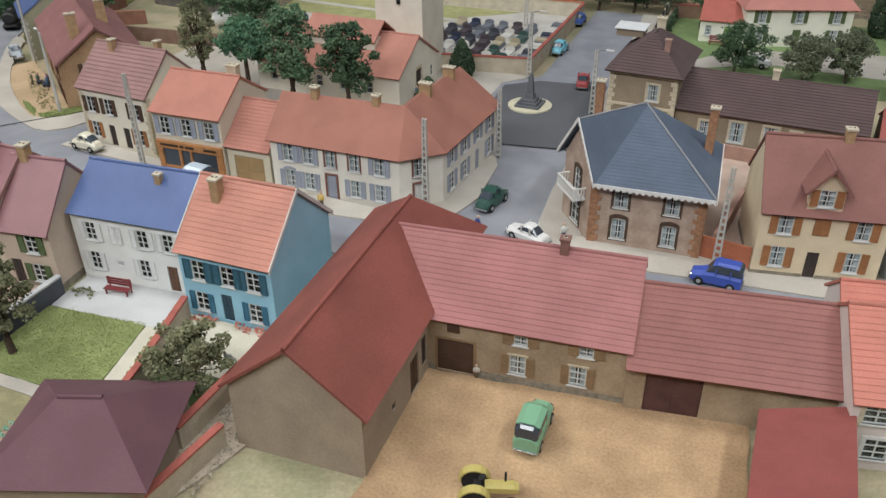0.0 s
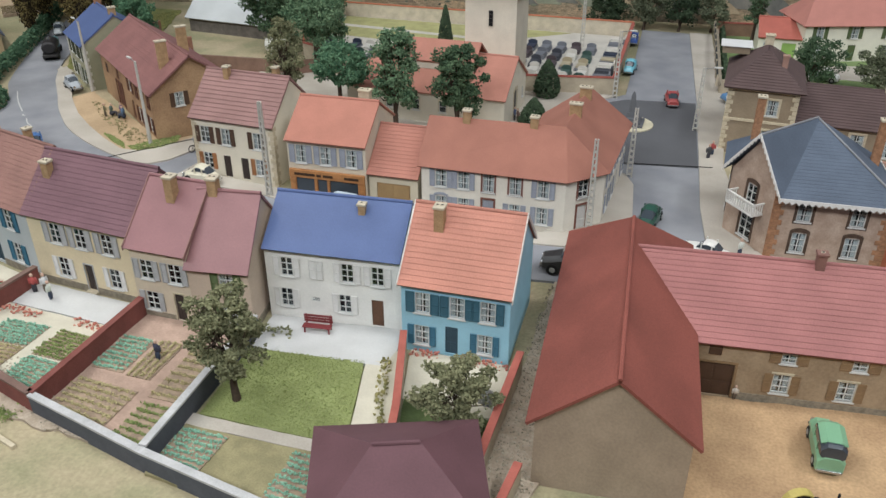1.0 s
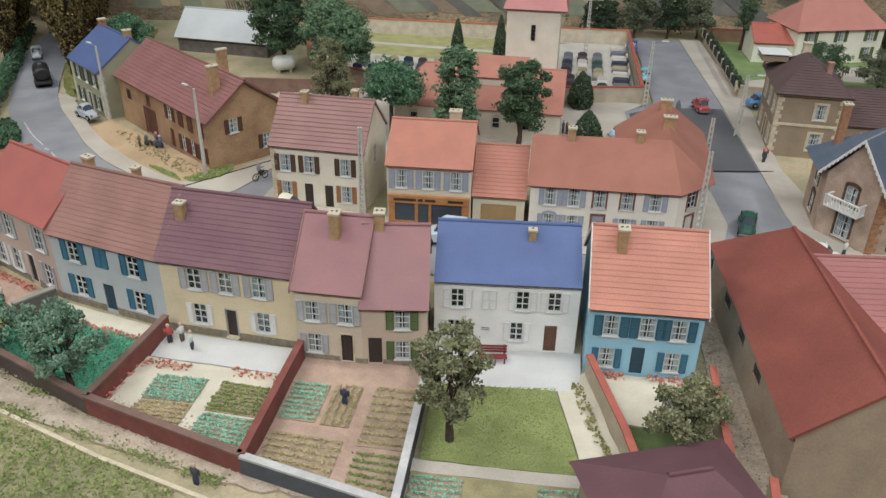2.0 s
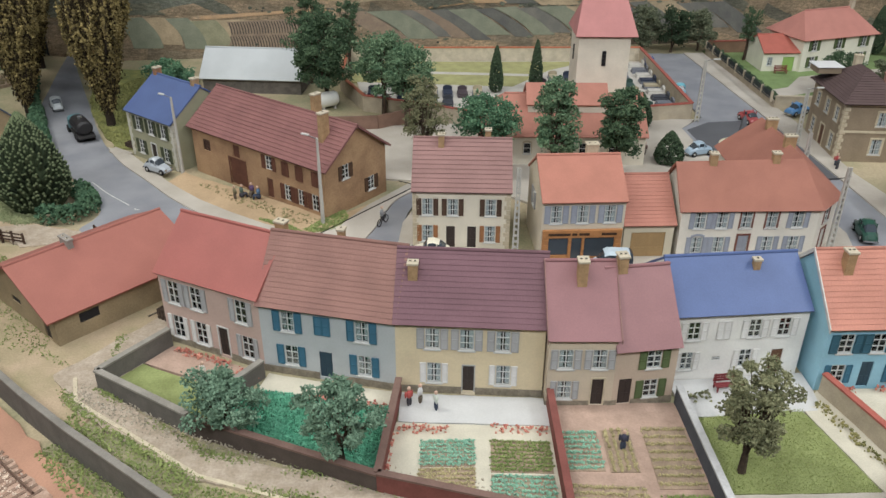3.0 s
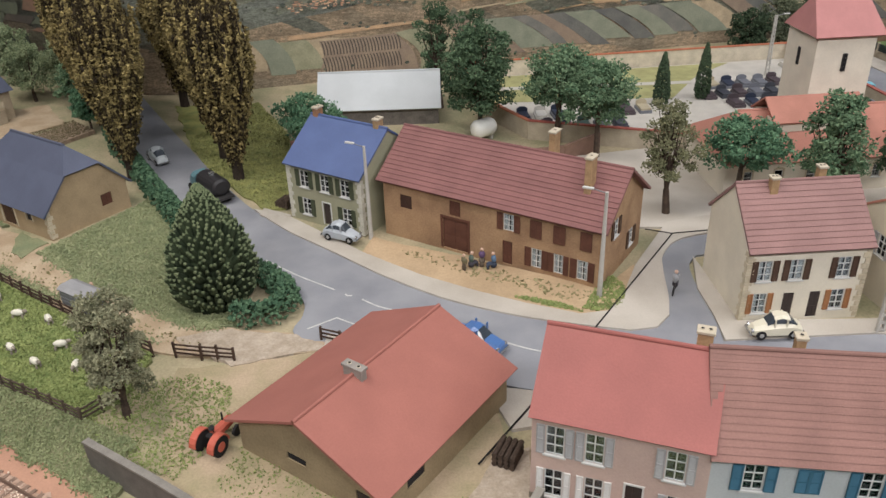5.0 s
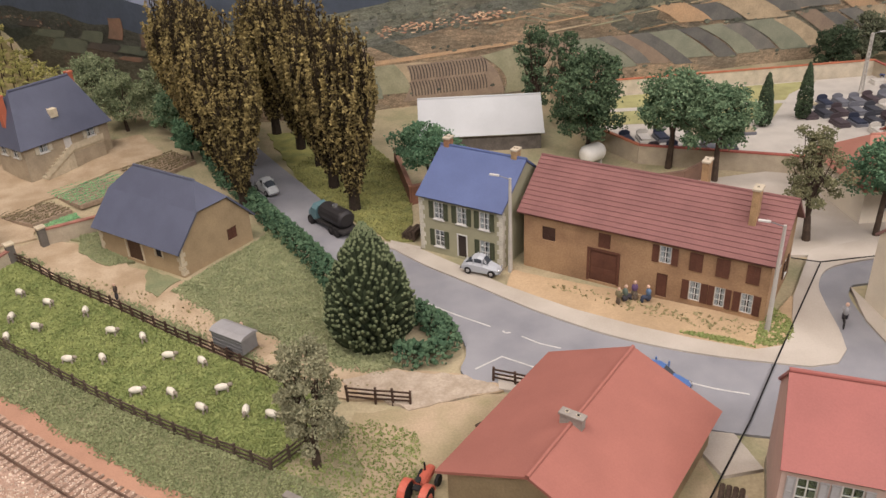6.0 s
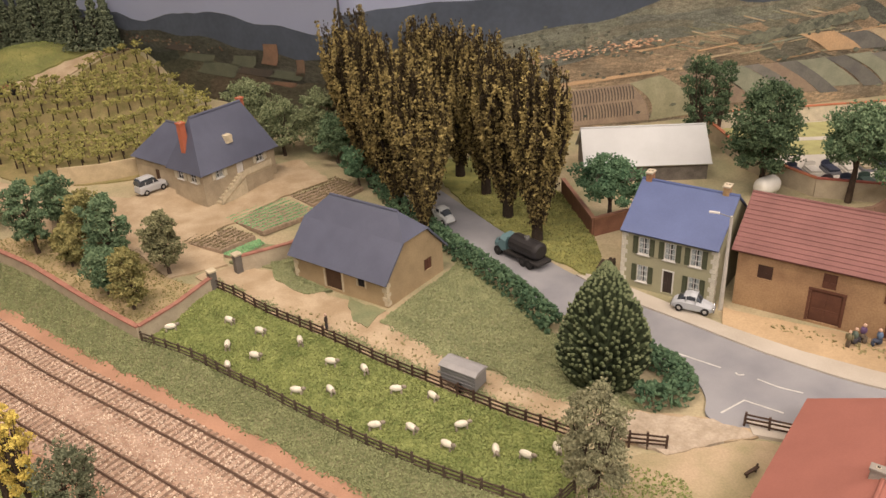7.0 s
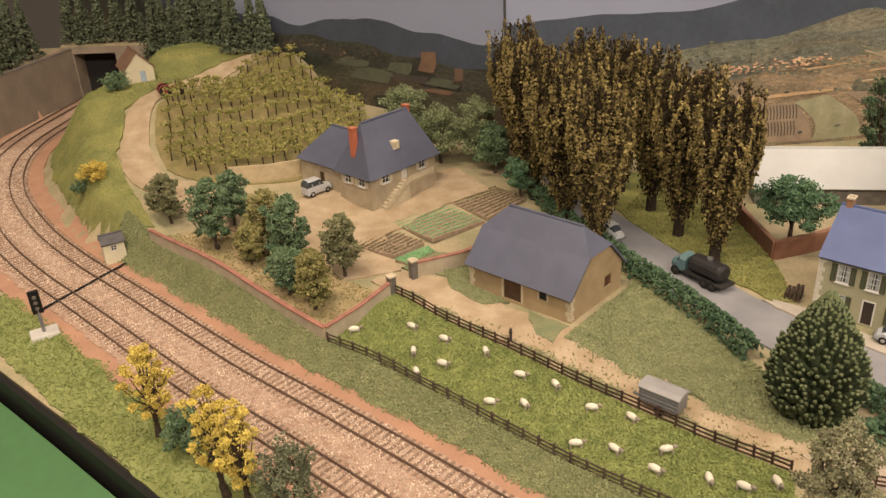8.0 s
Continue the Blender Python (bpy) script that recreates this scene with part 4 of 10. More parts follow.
house(T[4], T[5], 7.2, 5.45, 8.6, plaster("beige_plaster", (206, 188, 160)), mat("mauve_roof", (150, 97, 100), 0.48, 0.12, 2.5, 0.15, 10.0), "narrow beige terraced house with grey shutters and mauve roof", group=GR, step=0, plinth=P_STONE, verge=mat("mauve_edge", (152, 108, 100)),
      front=[W(0.26, 2.95, h=1.45, shut=SH_GREY, sw=0.45), W(0.76, 2.95, h=1.45, shut=SH_GREY, sw=0.45), W(0.27, 0.6, h=1.4, shut=SH_GREY, sw=0.4), D(0.77, material=DOOR_DARK, w=0.75, trim=M_STONE, tw=0.1)],
      chimneys=[(2.1, 2.6, 9.3, M_OCHRE, dict(w=0.6, d=0.7))], right=[], back=[W(0.5, 3.5, shut=SH_GREY), D(0.5, material=DOOR_BROWN)])
house(T[5], T[6], 6.6, 4.65, 8.25, plaster("buff_plaster", (196, 172, 148)), mat("mauve_roof_b", (153, 100, 102), 0.48, 0.12, 2.5, 0.15, 10.0), "narrow buff terraced house with green shutters", group=GR, step=0, plinth=P_STONE,
      front=[W(0.62, 2.75, h=1.35, shut=SH_GREEN, sw=0.5), D(0.2, material=DOOR_DARK, w=0.85, h=1.95), W(0.62, 0.5, h=1.35, shut=SH_GREEN, sw=0.5)],
      chimneys=[(1.0, 3.3, 9.2, M_OCHRE, dict(w=0.6, d=0.7))], back=[W(0.5, 3.2, shut=SH_GREEN), D(0.5, material=DOOR_BROWN)])
house(T[7], T[8], 6.3, 5.4, 7.7, plaster("white_plaster", (228, 226, 220)), R_BLUE, "white terraced house with pale grey shutters and smooth blue roof", group=GR, step=0, side=0.02,
      front=[W(0.16, 3.2, w=0.85, h=1.4, shut=SH_WHITE, sw=0.45, curtain=False), S(0.38, 3.2, SH_WHITE, w=0.95, h=1.4), W(0.61, 3.2, w=0.85, h=1.4, shut=SH_WHITE, sw=0.45, curtain=False), W(0.83, 3.2, w=0.85, h=1.4, shut=SH_WHITE, sw=0.45, curtain=False), W(0.14, 0.85, w=0.85, h=1.4, shut=SH_WHITE, sw=0.4, curtain=False), W(0.36, 1.45, w=0.6, h=0.35, bars=1, cross=1, curtain=False, sill=False), W(0.58, 0.85, w=0.85, h=1.4, shut=SH_WHITE, sw=0.4, curtain=False), D(0.82, material=DOOR_BROWN, w=0.8, h=2.0)],
      chimneys=[(6.0, 2.3, 7.8, M_OCHRE, dict(w=0.45, d=0.4, pots=1))], back=[W(0.3, 3.5, shut=SH_GREY), W(0.7, 3.5, shut=SH_GREY), D(0.5, material=DOOR_BROWN)])
house(T[9], T[10], 7.5, 5.05, 8.4, plaster("sky_blue_plaster", (134, 196, 220)), tile("salmon_tile", (202, 127, 102)), "light blue terraced house with petrol shutters and salmon tiled roof", group=GR, verge=mat("white_verge", (214, 208, 200)),
      front=[W(0.2, 2.85, shut=SH_TEAL2, sw=0.55, h=1.45), W(0.52, 2.85, shut=SH_TEAL2, sw=0.55, h=1.45), W(0.8, 2.85, shut=SH_TEAL2, sw=0.5, h=1.45), W(0.19, 0.5, shut=SH_TEAL, sw=0.4, h=1.4), D(0.47, material=DOOR_PETROL, w=0.8, h=2.0), W(0.78, 0.5, shut=SH_TEAL, sw=0.4, h=1.4)],
      chimneys=[(1.7, 2.7, 8.9, M_OCHRE, dict(w=0.6, d=0.7))], back=[W(0.3, 3.3, shut=SH_TEAL2), W(0.7, 3.3, shut=SH_TEAL2), D(0.5, material=DOOR_BROWN)])

# north side of the street
house((-4.28, 20.05), (3.95, 19.75), 7.0, 5.7, 8.8, plaster("cream_plaster", (224, 214, 190)), tile("wine_tile", (158, 114, 108), course=0.42), "cream detached house with brown shutters and ribbed wine-red roof", course=0.42, step=0.055,
      front=[W(0.15, 3.2, shut=SH_BROWN, sw=0.42), W(0.41, 3.2, shut=SH_BROWN, sw=0.42), W(0.8, 3.2, shut=SH_BROWN, sw=0.42), W(0.15, 0.7, shut=SH_ORANGE, sw=0.38), D(0.39, material=DOOR_DARK, w=0.75), D(0.61, material=DOOR_DARK, w=0.75), W(0.8, 0.7, shut=SH_ORANGE, sw=0.38)],
      chimneys=[(2.3, 3.0, 9.4, M_OCHRE, dict(w=0.5)), (6.3, 4.6, 9.3, M_OCHRE, dict(w=0.5))], quoin=M_STONE, right=[W(0.5, 3.3, w=0.7)])
shop = house((6.4, 17.6), (13.25, 17.95), 7.4, 5.75, 8.1, plaster("shop_plaster", (214, 200, 174)), mat("orange_smooth_roof", (188, 114, 90), 0.75, 0.12, 2.0, 0.15, 10.0), "village shop with orange roof and timber shopfront", step=0, category="shop",
      front=[W(0.17, 3.6, shut=SH_BLUEGREY, sw=0.5, h=1.6), W(0.49, 3.6, shut=SH_BLUEGREY, sw=0.5, h=1.6), W(0.82, 3.6, shut=SH_BLUEGREY, sw=0.5, h=1.6)], left=[W(0.42, 3.3, shut=SH_GREY)], chimneys=[(5.0, 5.6, 8.4, M_STONE, dict(w=1.0, d=0.7))])
house((13.4, 18.15), (17.6, 18.3), 7.2, 3.45, 6.2, plaster("garage_plaster", (206, 194, 164)), tile("coral_tile", (188, 116, 94)), "low garage with ochre door and coral tiles", category="garage",
      front=[dict(kind="h", f=0.5, z=0.05, w=2.9, h=2.45, mat=mat("ochre_door", (168, 132, 74), 0.7, 0.12))])
house((-27.6, 37.2), (-12.5, 25.5), 8.4, 5.0, 8.05, mat("farm_render", (178, 138, 92), 0.95, 0.3, 3.0, 0.4, 7.0, rgb2=(146, 108, 72)), tile("ribbed_wine_tile", (146, 92, 88), course=0.42), "long ochre farmhouse with brown shutters and ribbed wine-red roof", course=0.42, step=0.055, side=0.5, category="farmhouse",
      front=[dict(kind="h", f=0.115, z=2.7, w=1.15, h=1.2, mat=SH_DARKRED), dict(kind="h", f=0.36, z=0.1, w=2.3, h=2.7, mat=SH_RED, trim=SH_RED, tw=0.2), dict(kind="h", f=0.36, z=3.1, w=1.0, h=1.3, mat=SH_RED),
             W(0.61, 3.05, w=0.9, h=1.4, shut=SH_RED, sw=0.5, slats=False, sill=False), D(0.605, material=SH_RED, w=0.85, h=2.0), S(0.73, 3.0, SH_RED, w=0.95, h=1.45, slats=False), S(0.83, 3.0, SH_RED, w=0.95, h=1.45, slats=False), S(0.94, 3.0, SH_RED, w=0.9, h=1.45, slats=False),
             W(0.735, 0.5, w=0.85, h=1.6, shut=SH_RED, sw=0.5, slats=False, sill=False), W(0.83, 0.5, w=0.75, h=1.6, shut=SH_RED, sw=0.42, slats=False, sill=False), W(0.93, 0.5, w=0.85, h=1.6, shut=SH_RED, sw=0.5, slats=False, sill=False)],
      right=[W(0.33, 3.2, w=0.9, h=1.4, shut=SH_BROWN, sw=0.45, slats=False), W(0.74, 0.9, w=0.9, h=1.4, shut=SH_BROWN, sw=0.45, slats=False)],
      chimneys=[(17.0, 2.4, 9.3, M_OCHRE, dict(w=0.5, d=1.0, pots=1)), (12.5, 5.9, 9.3, M_OCHRE, dict(w=0.5, d=1.0, pots=1))])
house((-35.75, 41.6), (-29.45, 36.7), 8.1, 5.3, 8.15, plaster("olive_plaster", (158, 156, 122)), R_BLUE, "olive-grey house with dark green shutters and blue roof", step=0, quoin=mat("pale_quoin", (206, 202, 184)),
      front=[W(0.24, 3.2, shut=SH_DKGREEN, sw=0.42), W(0.52, 3.2, shut=SH_DKGREEN, sw=0.42), W(0.79, 3.2, shut=SH_DKGREEN, sw=0.42), W(0.24, 0.6, shut=SH_DKGREEN, sw=0.42), D(0.52, material=DOOR_DARK, w=0.8, trim=M_FRAME, tw=0.1), W(0.79, 0.6, shut=SH_DKGREEN, sw=0.42)],
      chimneys=[(0.5, 4.2, 8.9, M_BRICK, dict(w=0.5, d=0.8)), (7.0, 4.2, 8.9, M_OCHRE, dict(w=0.5, d=0.8))])
# the shed's near-black hatch panels stand in for open, unlit holes
shed = house((-28.8, 5.2), (-21.3, 13.9), 10.4, 2.45, 4.75, mat("shed_render", (160, 138, 98), 0.95, 0.2, 2.0, 0.3, 7.0), mat("brick_red_roof", (170, 96, 80), 0.75, 0.1, 2.5, 0.15, 9.0), "low ochre shed with a broad smooth brick-red roof", step=0, category="shed", over=0.4, side=0.6,
      front=[dict(kind="h", f=0.22, z=1.1, w=1.5, h=0.8, mat=M_UNLIT)], left=[dict(kind="h", f=0.42, z=1.2, w=1.4, h=0.5, mat=M_UNLIT), dict(kind="h", f=0.86, z=0.1, w=0.9, h=1.5, mat=DOOR_DARK)],
      chimneys=[(4.2, 5.2, 5.3, mat("grey_cement", (158, 150, 140)), dict(w=1.3, d=0.42, pots=2, turn=90))])
# the barn's small near-black hatch stands in for an unlit opening
barn = house((-64.2, 46.6), (-55.8, 39.9), 8.0, 2.65, 6.8, mat("barn_render", (178, 150, 106), 0.95, 0.2, 2.0, 0.3, 7.0), R_SLATE, "small ochre barn with slate-blue half-hipped roof", step=0, category="barn", hip=(1.5, 1.5), half=0.45, over=0.5, side=0.3, base=0.15, quoin=M_STONE,
      front=[dict(kind="h", f=0.44, z=0.0, w=1.9, h=2.2, mat=SH_BROWN, trim=M_STONE, arch=True), dict(kind="h", f=0.74, z=1.1, w=0.8, h=0.9, mat=M_UNLIT, trim=M_STONE, tw=0.14)], right=[dict(kind="h", f=0.72, z=0.9, w=1.1, h=1.1, mat=SH_RED)])


def building(pts, eave, wall, roof, label, items=None, gables=None, slopes=(), course=0.36, step=0.07, name="house", category="house", chimneys=(), base=0.0, sink=1.5, thick=0.16):
    """A building on any outline (counter-clockwise from its front left corner); items and gables by edge; slopes in plan coordinates."""
    ox, oy = pts[0]
    ob = thing(name, ox, oy, base, 0, label, category)
    bm = bmesh.new()
    n = len(pts)
    placed = []
    for i in range(n):
        a, b = Vector(pts[i]), Vector(pts[(i + 1) % n])
        w = (b - a).length
        M = pose(a.x - ox, a.y - oy, 0, 0, 0, math.degrees(math.atan2(b.y - a.y, b.x - a.x)))
        os_ = [dict(o, x=o["f"] * w - o["w"] / 2) for o in (items or {}).get(i, ())]
        placed += [(M, o) for o in os_]
        panel(bm, w, eave, [(o["x"], o["z"], o["x"] + o["w"], o["z"] + o["h"]) for o in os_ if o["kind"] != "s"], M, [(f * w, z) for f, z in gables[i]] if gables and i in gables else None, foot=sink)
    bmesh.ops.remove_doubles(bm, verts=bm.verts, dist=1e-4)
    part("wall", bm, wall, ob)
    for M, o in placed:
        opening(ob, M, o)
    for s in slopes:
        bm = bmesh.new()
        slope(bm, *[(x - ox, y - oy, z) for x, y, z in s], course, step, thick)
        part("roof", bm, roof, ob)
    for x, y, z0, z1, m, k in chimneys:
        chimney(ob, x - ox, y - oy, z0, z1, m, **k)
    return ob


# corner town hall
P_TRIM = mat("brown_surround", (132, 78, 62), 0.8, 0.2)
TH = plaster("town_hall_plaster", (222, 214, 198))
wg = dict(shut=SH_BLUEGREY, sw=0.42)
hall = building([(17.7, 17.3), (29.3, 17.7), (31.9, 20.3), (32.4, 31.4), (25, 31.6), (25, 23.2), (17.7, 23.2)], 4.8, TH, mat("russet_roof", (168, 102, 80), 0.8, 0.14, 2.5, 0.25, 12.0),
         "long cream corner building with grey shutters and russet hipped roof", category="town hall", step=0,
         items={0: [W(0.14, 3.0, **wg), W(0.3, 3.0, **wg), W(0.475, 3.0, trim=P_TRIM, tw=0.14), W(0.66, 3.0, trim=P_TRIM, tw=0.14), W(0.85, 3.0, **wg), W(0.14, 0.7, h=1.5, trim=SH_BLUEGREY, tw=0.1, arch=True, **wg), W(0.3, 0.7, h=1.5, arch=True, **wg), D(0.475, material=SH_BLUEGREY, w=0.9, h=2.2, trim=P_TRIM, tw=0.16), W(0.66, 0.7, h=1.5, **wg), W(0.85, 0.7, h=1.5, **wg)],
                1: [W(0.45, 3.0, trim=P_TRIM, tw=0.16), D(0.45, material=SH_WHITE, w=0.9, h=2.2, trim=P_TRIM, tw=0.16)],
                2: [W(0.15, 3.0, **wg), W(0.38, 3.0, **wg), W(0.62, 3.0, **wg), W(0.85, 3.0, **wg), W(0.15, 0.7, **wg), W(0.38, 0.7, **wg), D(0.62, material=SH_BLUEGREY, w=0.9), W(0.85, 0.7, **wg)]},
         gables={6: [(0.5, 7.8)], 3: [(0.49, 7.7)]},
         slopes=[((17.45, 16.95, 4.72), (29.45, 17.3, 4.72), (28.5, 20.9, 7.85), (17.45, 20.2, 7.85)), ((29.45, 17.3, 4.72), (32.3, 20.15, 4.72), (28.5, 20.9, 7.85), (28.5, 20.9, 7.85)), ((32.3, 20.15, 4.72), (32.8, 31.7, 4.72), (28.7, 31.7, 7.75), (28.5, 20.9, 7.85)),
                 ((24.6, 31.8, 4.72), (24.6, 23.6, 4.72), (28.5, 20.9, 7.85), (28.7, 31.7, 7.75)), ((24.6, 23.6, 4.72), (17.45, 23.6, 4.72), (17.45, 20.2, 7.85), (28.5, 20.9, 7.85))],
         chimneys=[(20.6, 20.3, 7.2, 8.6, M_OCHRE, dict(w=0.6)), (26.0, 20.7, 7.2, 8.5, M_OCHRE, dict(w=0.6)), (28.6, 24.5, 7.2, 8.6, M_OCHRE, dict(w=1.0, d=0.5, pots=3)), (28.7, 29.2, 7.2, 8.5, M_OCHRE, dict(w=1.0, d=0.5, pots=3))])
hall.location += Vector((0.3, 0.8, -0.1)) * K

# villa with a slate hipped roof, a west gable and a balcony
V_SLATE = tile("slate", (86, 100, 120), course=0.3)
V_BROWN = mat("villa_render", (186, 160, 138), 0.9, 0.25, 1.2, 0.4, 7.0, rgb2=(166, 138, 116))
DK = mat("dark_stone", (92, 70, 54), 0.9, 0.35, 0.3, 0.5, 6.0)
wv = dict(trim=DK, tw=0.2, arch=True)
AP, GP = (46.9, 24.9, 9.4), (42.9, 21.0, 9.0)
EV = 5.25
villa = building([(44.6, 19.5), (52.6, 20.0), (51.9, 28.6), (41.8, 28.2), (41.6, 23.2)], 5.5, V_BROWN, V_SLATE, "pale brown stone villa with slate roof, white fretwork and brick quoins", category="villa", course=0.3, step=0.015,
         items={0: [W(0.27, 3.3, w=1.0, h=1.5, **wv), W(0.72, 3.3, w=1.0, h=1.5, **wv), W(0.27, 0.75, w=1.0, h=1.6, **wv), W(0.72, 0.75, w=1.0, h=1.6, **wv)],
                4: [W(0.5, 3.2, w=1.0, h=1.8, **wv), W(0.5, 0.6, w=1.3, h=2.0, **wv)], 3: [W(0.5, 3.5, w=0.9, h=1.6, **wv), W(0.5, 0.9, w=0.9, h=1.6, **wv)]},
         gables={4: [(0.5, 8.6)]},
         slopes=[((44.8, 18.8, EV), (53.2, 19.35, EV), AP, AP), ((53.2, 19.35, EV), (52.5, 29.3, EV), AP, AP), ((52.5, 29.3, EV), (41.1, 28.9, EV), AP, AP), ((41.1, 28.9, EV), (40.9, 23.4, EV), AP, AP), ((44.8, 18.8, EV), (44.8, 18.85, EV), AP, GP), ((40.9, 23.4, EV), (40.9, 23.35, EV), GP, AP)],
         chimneys=[(51.7, 26.0, 5.0, 9.4, M_BRICK, dict(w=0.6, d=0.6)), (43.0, 27.0, 5.0, 10.0, M_BRICK, dict(w=0.6, d=0.6))])
M_LACE = mat("white_fretwork", (222, 220, 214), 0.7, 0.08)


def fretwork(parent, a, b, drop=0.32, tooth=0.22, ox=0.0, oy=0.0):
    """A fascia with pointed teeth between two points."""
    a, b = Vector(a) - Vector((ox, oy, 0)), Vector(b) - Vector((ox, oy, 0))
    bm = bmesh.new()
    n = max(3, int((b - a).length / tooth))
    top = [bm.verts.new(a.lerp(b, i / n) + Vector((0, 0, 0.1))) for i in range(n + 1)]
    low = [bm.verts.new(a.lerp(b, i / n) - Vector((0, 0, 0.1 if i % 2 else drop))) for i in range(n + 1)]
    for i in range(n):
        bm.faces.new((low[i], low[i + 1], top[i + 1], top[i]))
    geo = bmesh.ops.extrude_face_region(bm, geom=bm.faces[:])["geom"]
    side = (b - a).cross(Vector((0, 0, 1))).normalized() * 0.06
    bmesh.ops.translate(bm, vec=side, verts=[g for g in geo if isinstance(g, bmesh.types.BMVert)])
    bmesh.ops.recalc_face_normals(bm, faces=bm.faces)
    part("fretwork", bm, M_LACE, parent, "white fretwork fascia")


VO = dict(ox=44.6, oy=19.5)
fretwork(villa, (44.8, 18.75, EV - 0.05), (53.2, 19.3, EV - 0.05), **VO)
fretwork(villa, (53.25, 19.35, EV - 0.05), (52.55, 29.3, EV - 0.05), **VO)
fretwork(villa, (44.75, 18.75, EV + 0.05), (42.85, 20.95, 9.05), **VO)
fretwork(villa, (40.85, 23.35, EV + 0.05), (42.85, 20.95, 9.05), **VO)
for a, b in ((GP, AP), ((53.2, 19.35, EV + 0.05), AP)):
    bm = bmesh.new()
    cyl(bm, 0.08, 0.08, (a[0] - 44.6, a[1] - 19.5, a[2] + 0.05), (b[0] - 44.6, b[1] - 19.5, b[2] + 0.05), 8)
    part("hip_lead", bm, M_LEAD, villa, "pale lead hip roll")
for qx, qy in ((44.6, 19.5), (52.6, 20.0)):
    bm = bmesh.new()
    for i in range(13):
        l = 0.75 if i % 2 else 0.5
        x0, x1 = (-0.06, l) if qx < 50 else (-l, 0.06)
        box(bm, x0, -0.07, i * 0.41, x1, l, i * 0.41 + 0.38, 0.02)
    tagged(part("quoin", bm, M_BRICK, villa, "orange brick quoin", at=Matrix.Translation((qx - 44.6, qy - 19.5, 0))), "orange brick quoin", kind="stuff")
balcony = bmesh.new()
box(balcony, -1.5, 0.0, 2.7, 1.5, 1.0, 2.85)
for i in range(13):
    x = -1.5 + 3.0 * i / 12
    box(balcony, x - 0.04, 0.9, 2.85, x + 0.04, 0.98, 3.6)
box(balcony, -1.55, 0.86, 3.6, 1.55, 1.02, 3.72)
for x in (-1.5, 1.42):
    for i in range(4):
        box(balcony, x, 0.1 + 0.22 * i, 2.85, x + 0.08, 0.18 + 0.22 * i, 3.6)
    box(balcony, x - 0.02, 0, 3.6, x + 0.1, 1.0, 3.72)
part("balcony", balcony, M_LACE, villa, "white balustraded balcony", at=Matrix.Translation((43.1 - 44.6, 21.35 - 19.5, 0.4)) @ Matrix.Rotation(radians(129), 4, "Z"))

# station: tower block and long wing
ST = mat("station_render", (152, 132, 104), 0.9, 0.15, 1.5, 0.3, 7.0)
R_PLUM = tile("plum_brown_tile", (98, 76, 74), course=0.34)
ws = dict(trim=M_STONE, tw=0.2)
stat = building([(41.0, 40.3), (47.2, 39.9), (47.6, 48.6), (41.4, 49.2)], 6.6, ST, R_PLUM, "square beige station block with stone quoins and plum tiled roof", category="station", course=0.34, step=0.05,
         items={0: [W(0.66, 4.0, w=1.0, h=1.5, **ws), W(0.66, 0.8, w=1.1, h=1.7, **ws)], 3: [W(0.2, 4.0, w=0.9, h=1.5, **ws), W(0.5, 4.0, w=0.9, h=1.5, **ws), W(0.8, 4.0, w=0.9, h=1.5, **ws), W(0.2, 0.8, w=0.9, h=1.7, **ws), D(0.5, material=DOOR_BROWN, w=1.0, h=2.4, **ws), W(0.8, 0.8, w=0.9, h=1.7, **ws)]},
         slopes=[((40.5, 39.8, 6.5), (47.7, 39.4, 6.5), (44.2, 43.6, 9.2), (44.0, 43.6, 9.2)), ((47.7, 39.4, 6.5), (48.1, 49.1, 6.5), (44.3, 45.6, 9.2), (44.2, 43.6, 9.2)), ((48.1, 49.1, 6.5), (40.9, 49.7, 6.5), (44.1, 45.6, 9.2), (44.3, 45.6, 9.2)), ((40.9, 49.7, 6.5), (40.5, 39.8, 6.5), (44.0, 43.6, 9.2), (44.1, 45.6, 9.2))],
         chimneys=[(45.6, 42.2, 7.0, 9.2, mat("pink_brick", (176, 130, 112)), dict(w=0.5, d=0.5, pots=1)), (44.2, 46.4, 7.5, 10.0, M_STONE, dict(w=0.8, d=0.6))])
bm = bmesh.new()
box(bm, -1.0, 5.9, 7.9, 1.6, 8.2, 8.6, 0.05)
part("dormer", bm, ST, stat)
bm = bmesh.new()
box(bm, -1.2, 5.7, 8.6, 1.8, 8.4, 8.7, 0.03)
part("dormer_roof", bm, mat("pale_zinc", (214, 214, 212), 0.5, 0.08), stat, "pale zinc dormer roof")
for qx, qy in ((41.0, 40.3), (47.2, 39.9)):
    bm = bmesh.new()
    for i in range(15):
        l = 0.55 if i % 2 else 0.35
        x0, x1 = (-0.05, l) if qx < 45 else (-l, 0.05)
        box(bm, x0, -0.06, i * 0.43, x1, 0.9 - l, i * 0.43 + 0.38, 0.015)
    tagged(part("quoin", bm, M_STONE, stat, "pale stone quoin", at=Matrix.Translation((qx - 41.0, qy - 40.3, 0))), "pale stone quoin", kind="stuff")
for z in (3.2, 6.2):
    bm = bmesh.new()
    box(bm, -0.1, -0.1, z, 6.25, 0.05, z + 0.25)
    part("string_course", bm, M_STONE, stat, at=Matrix.Rotation(radians(-3.6), 4, "Z"))
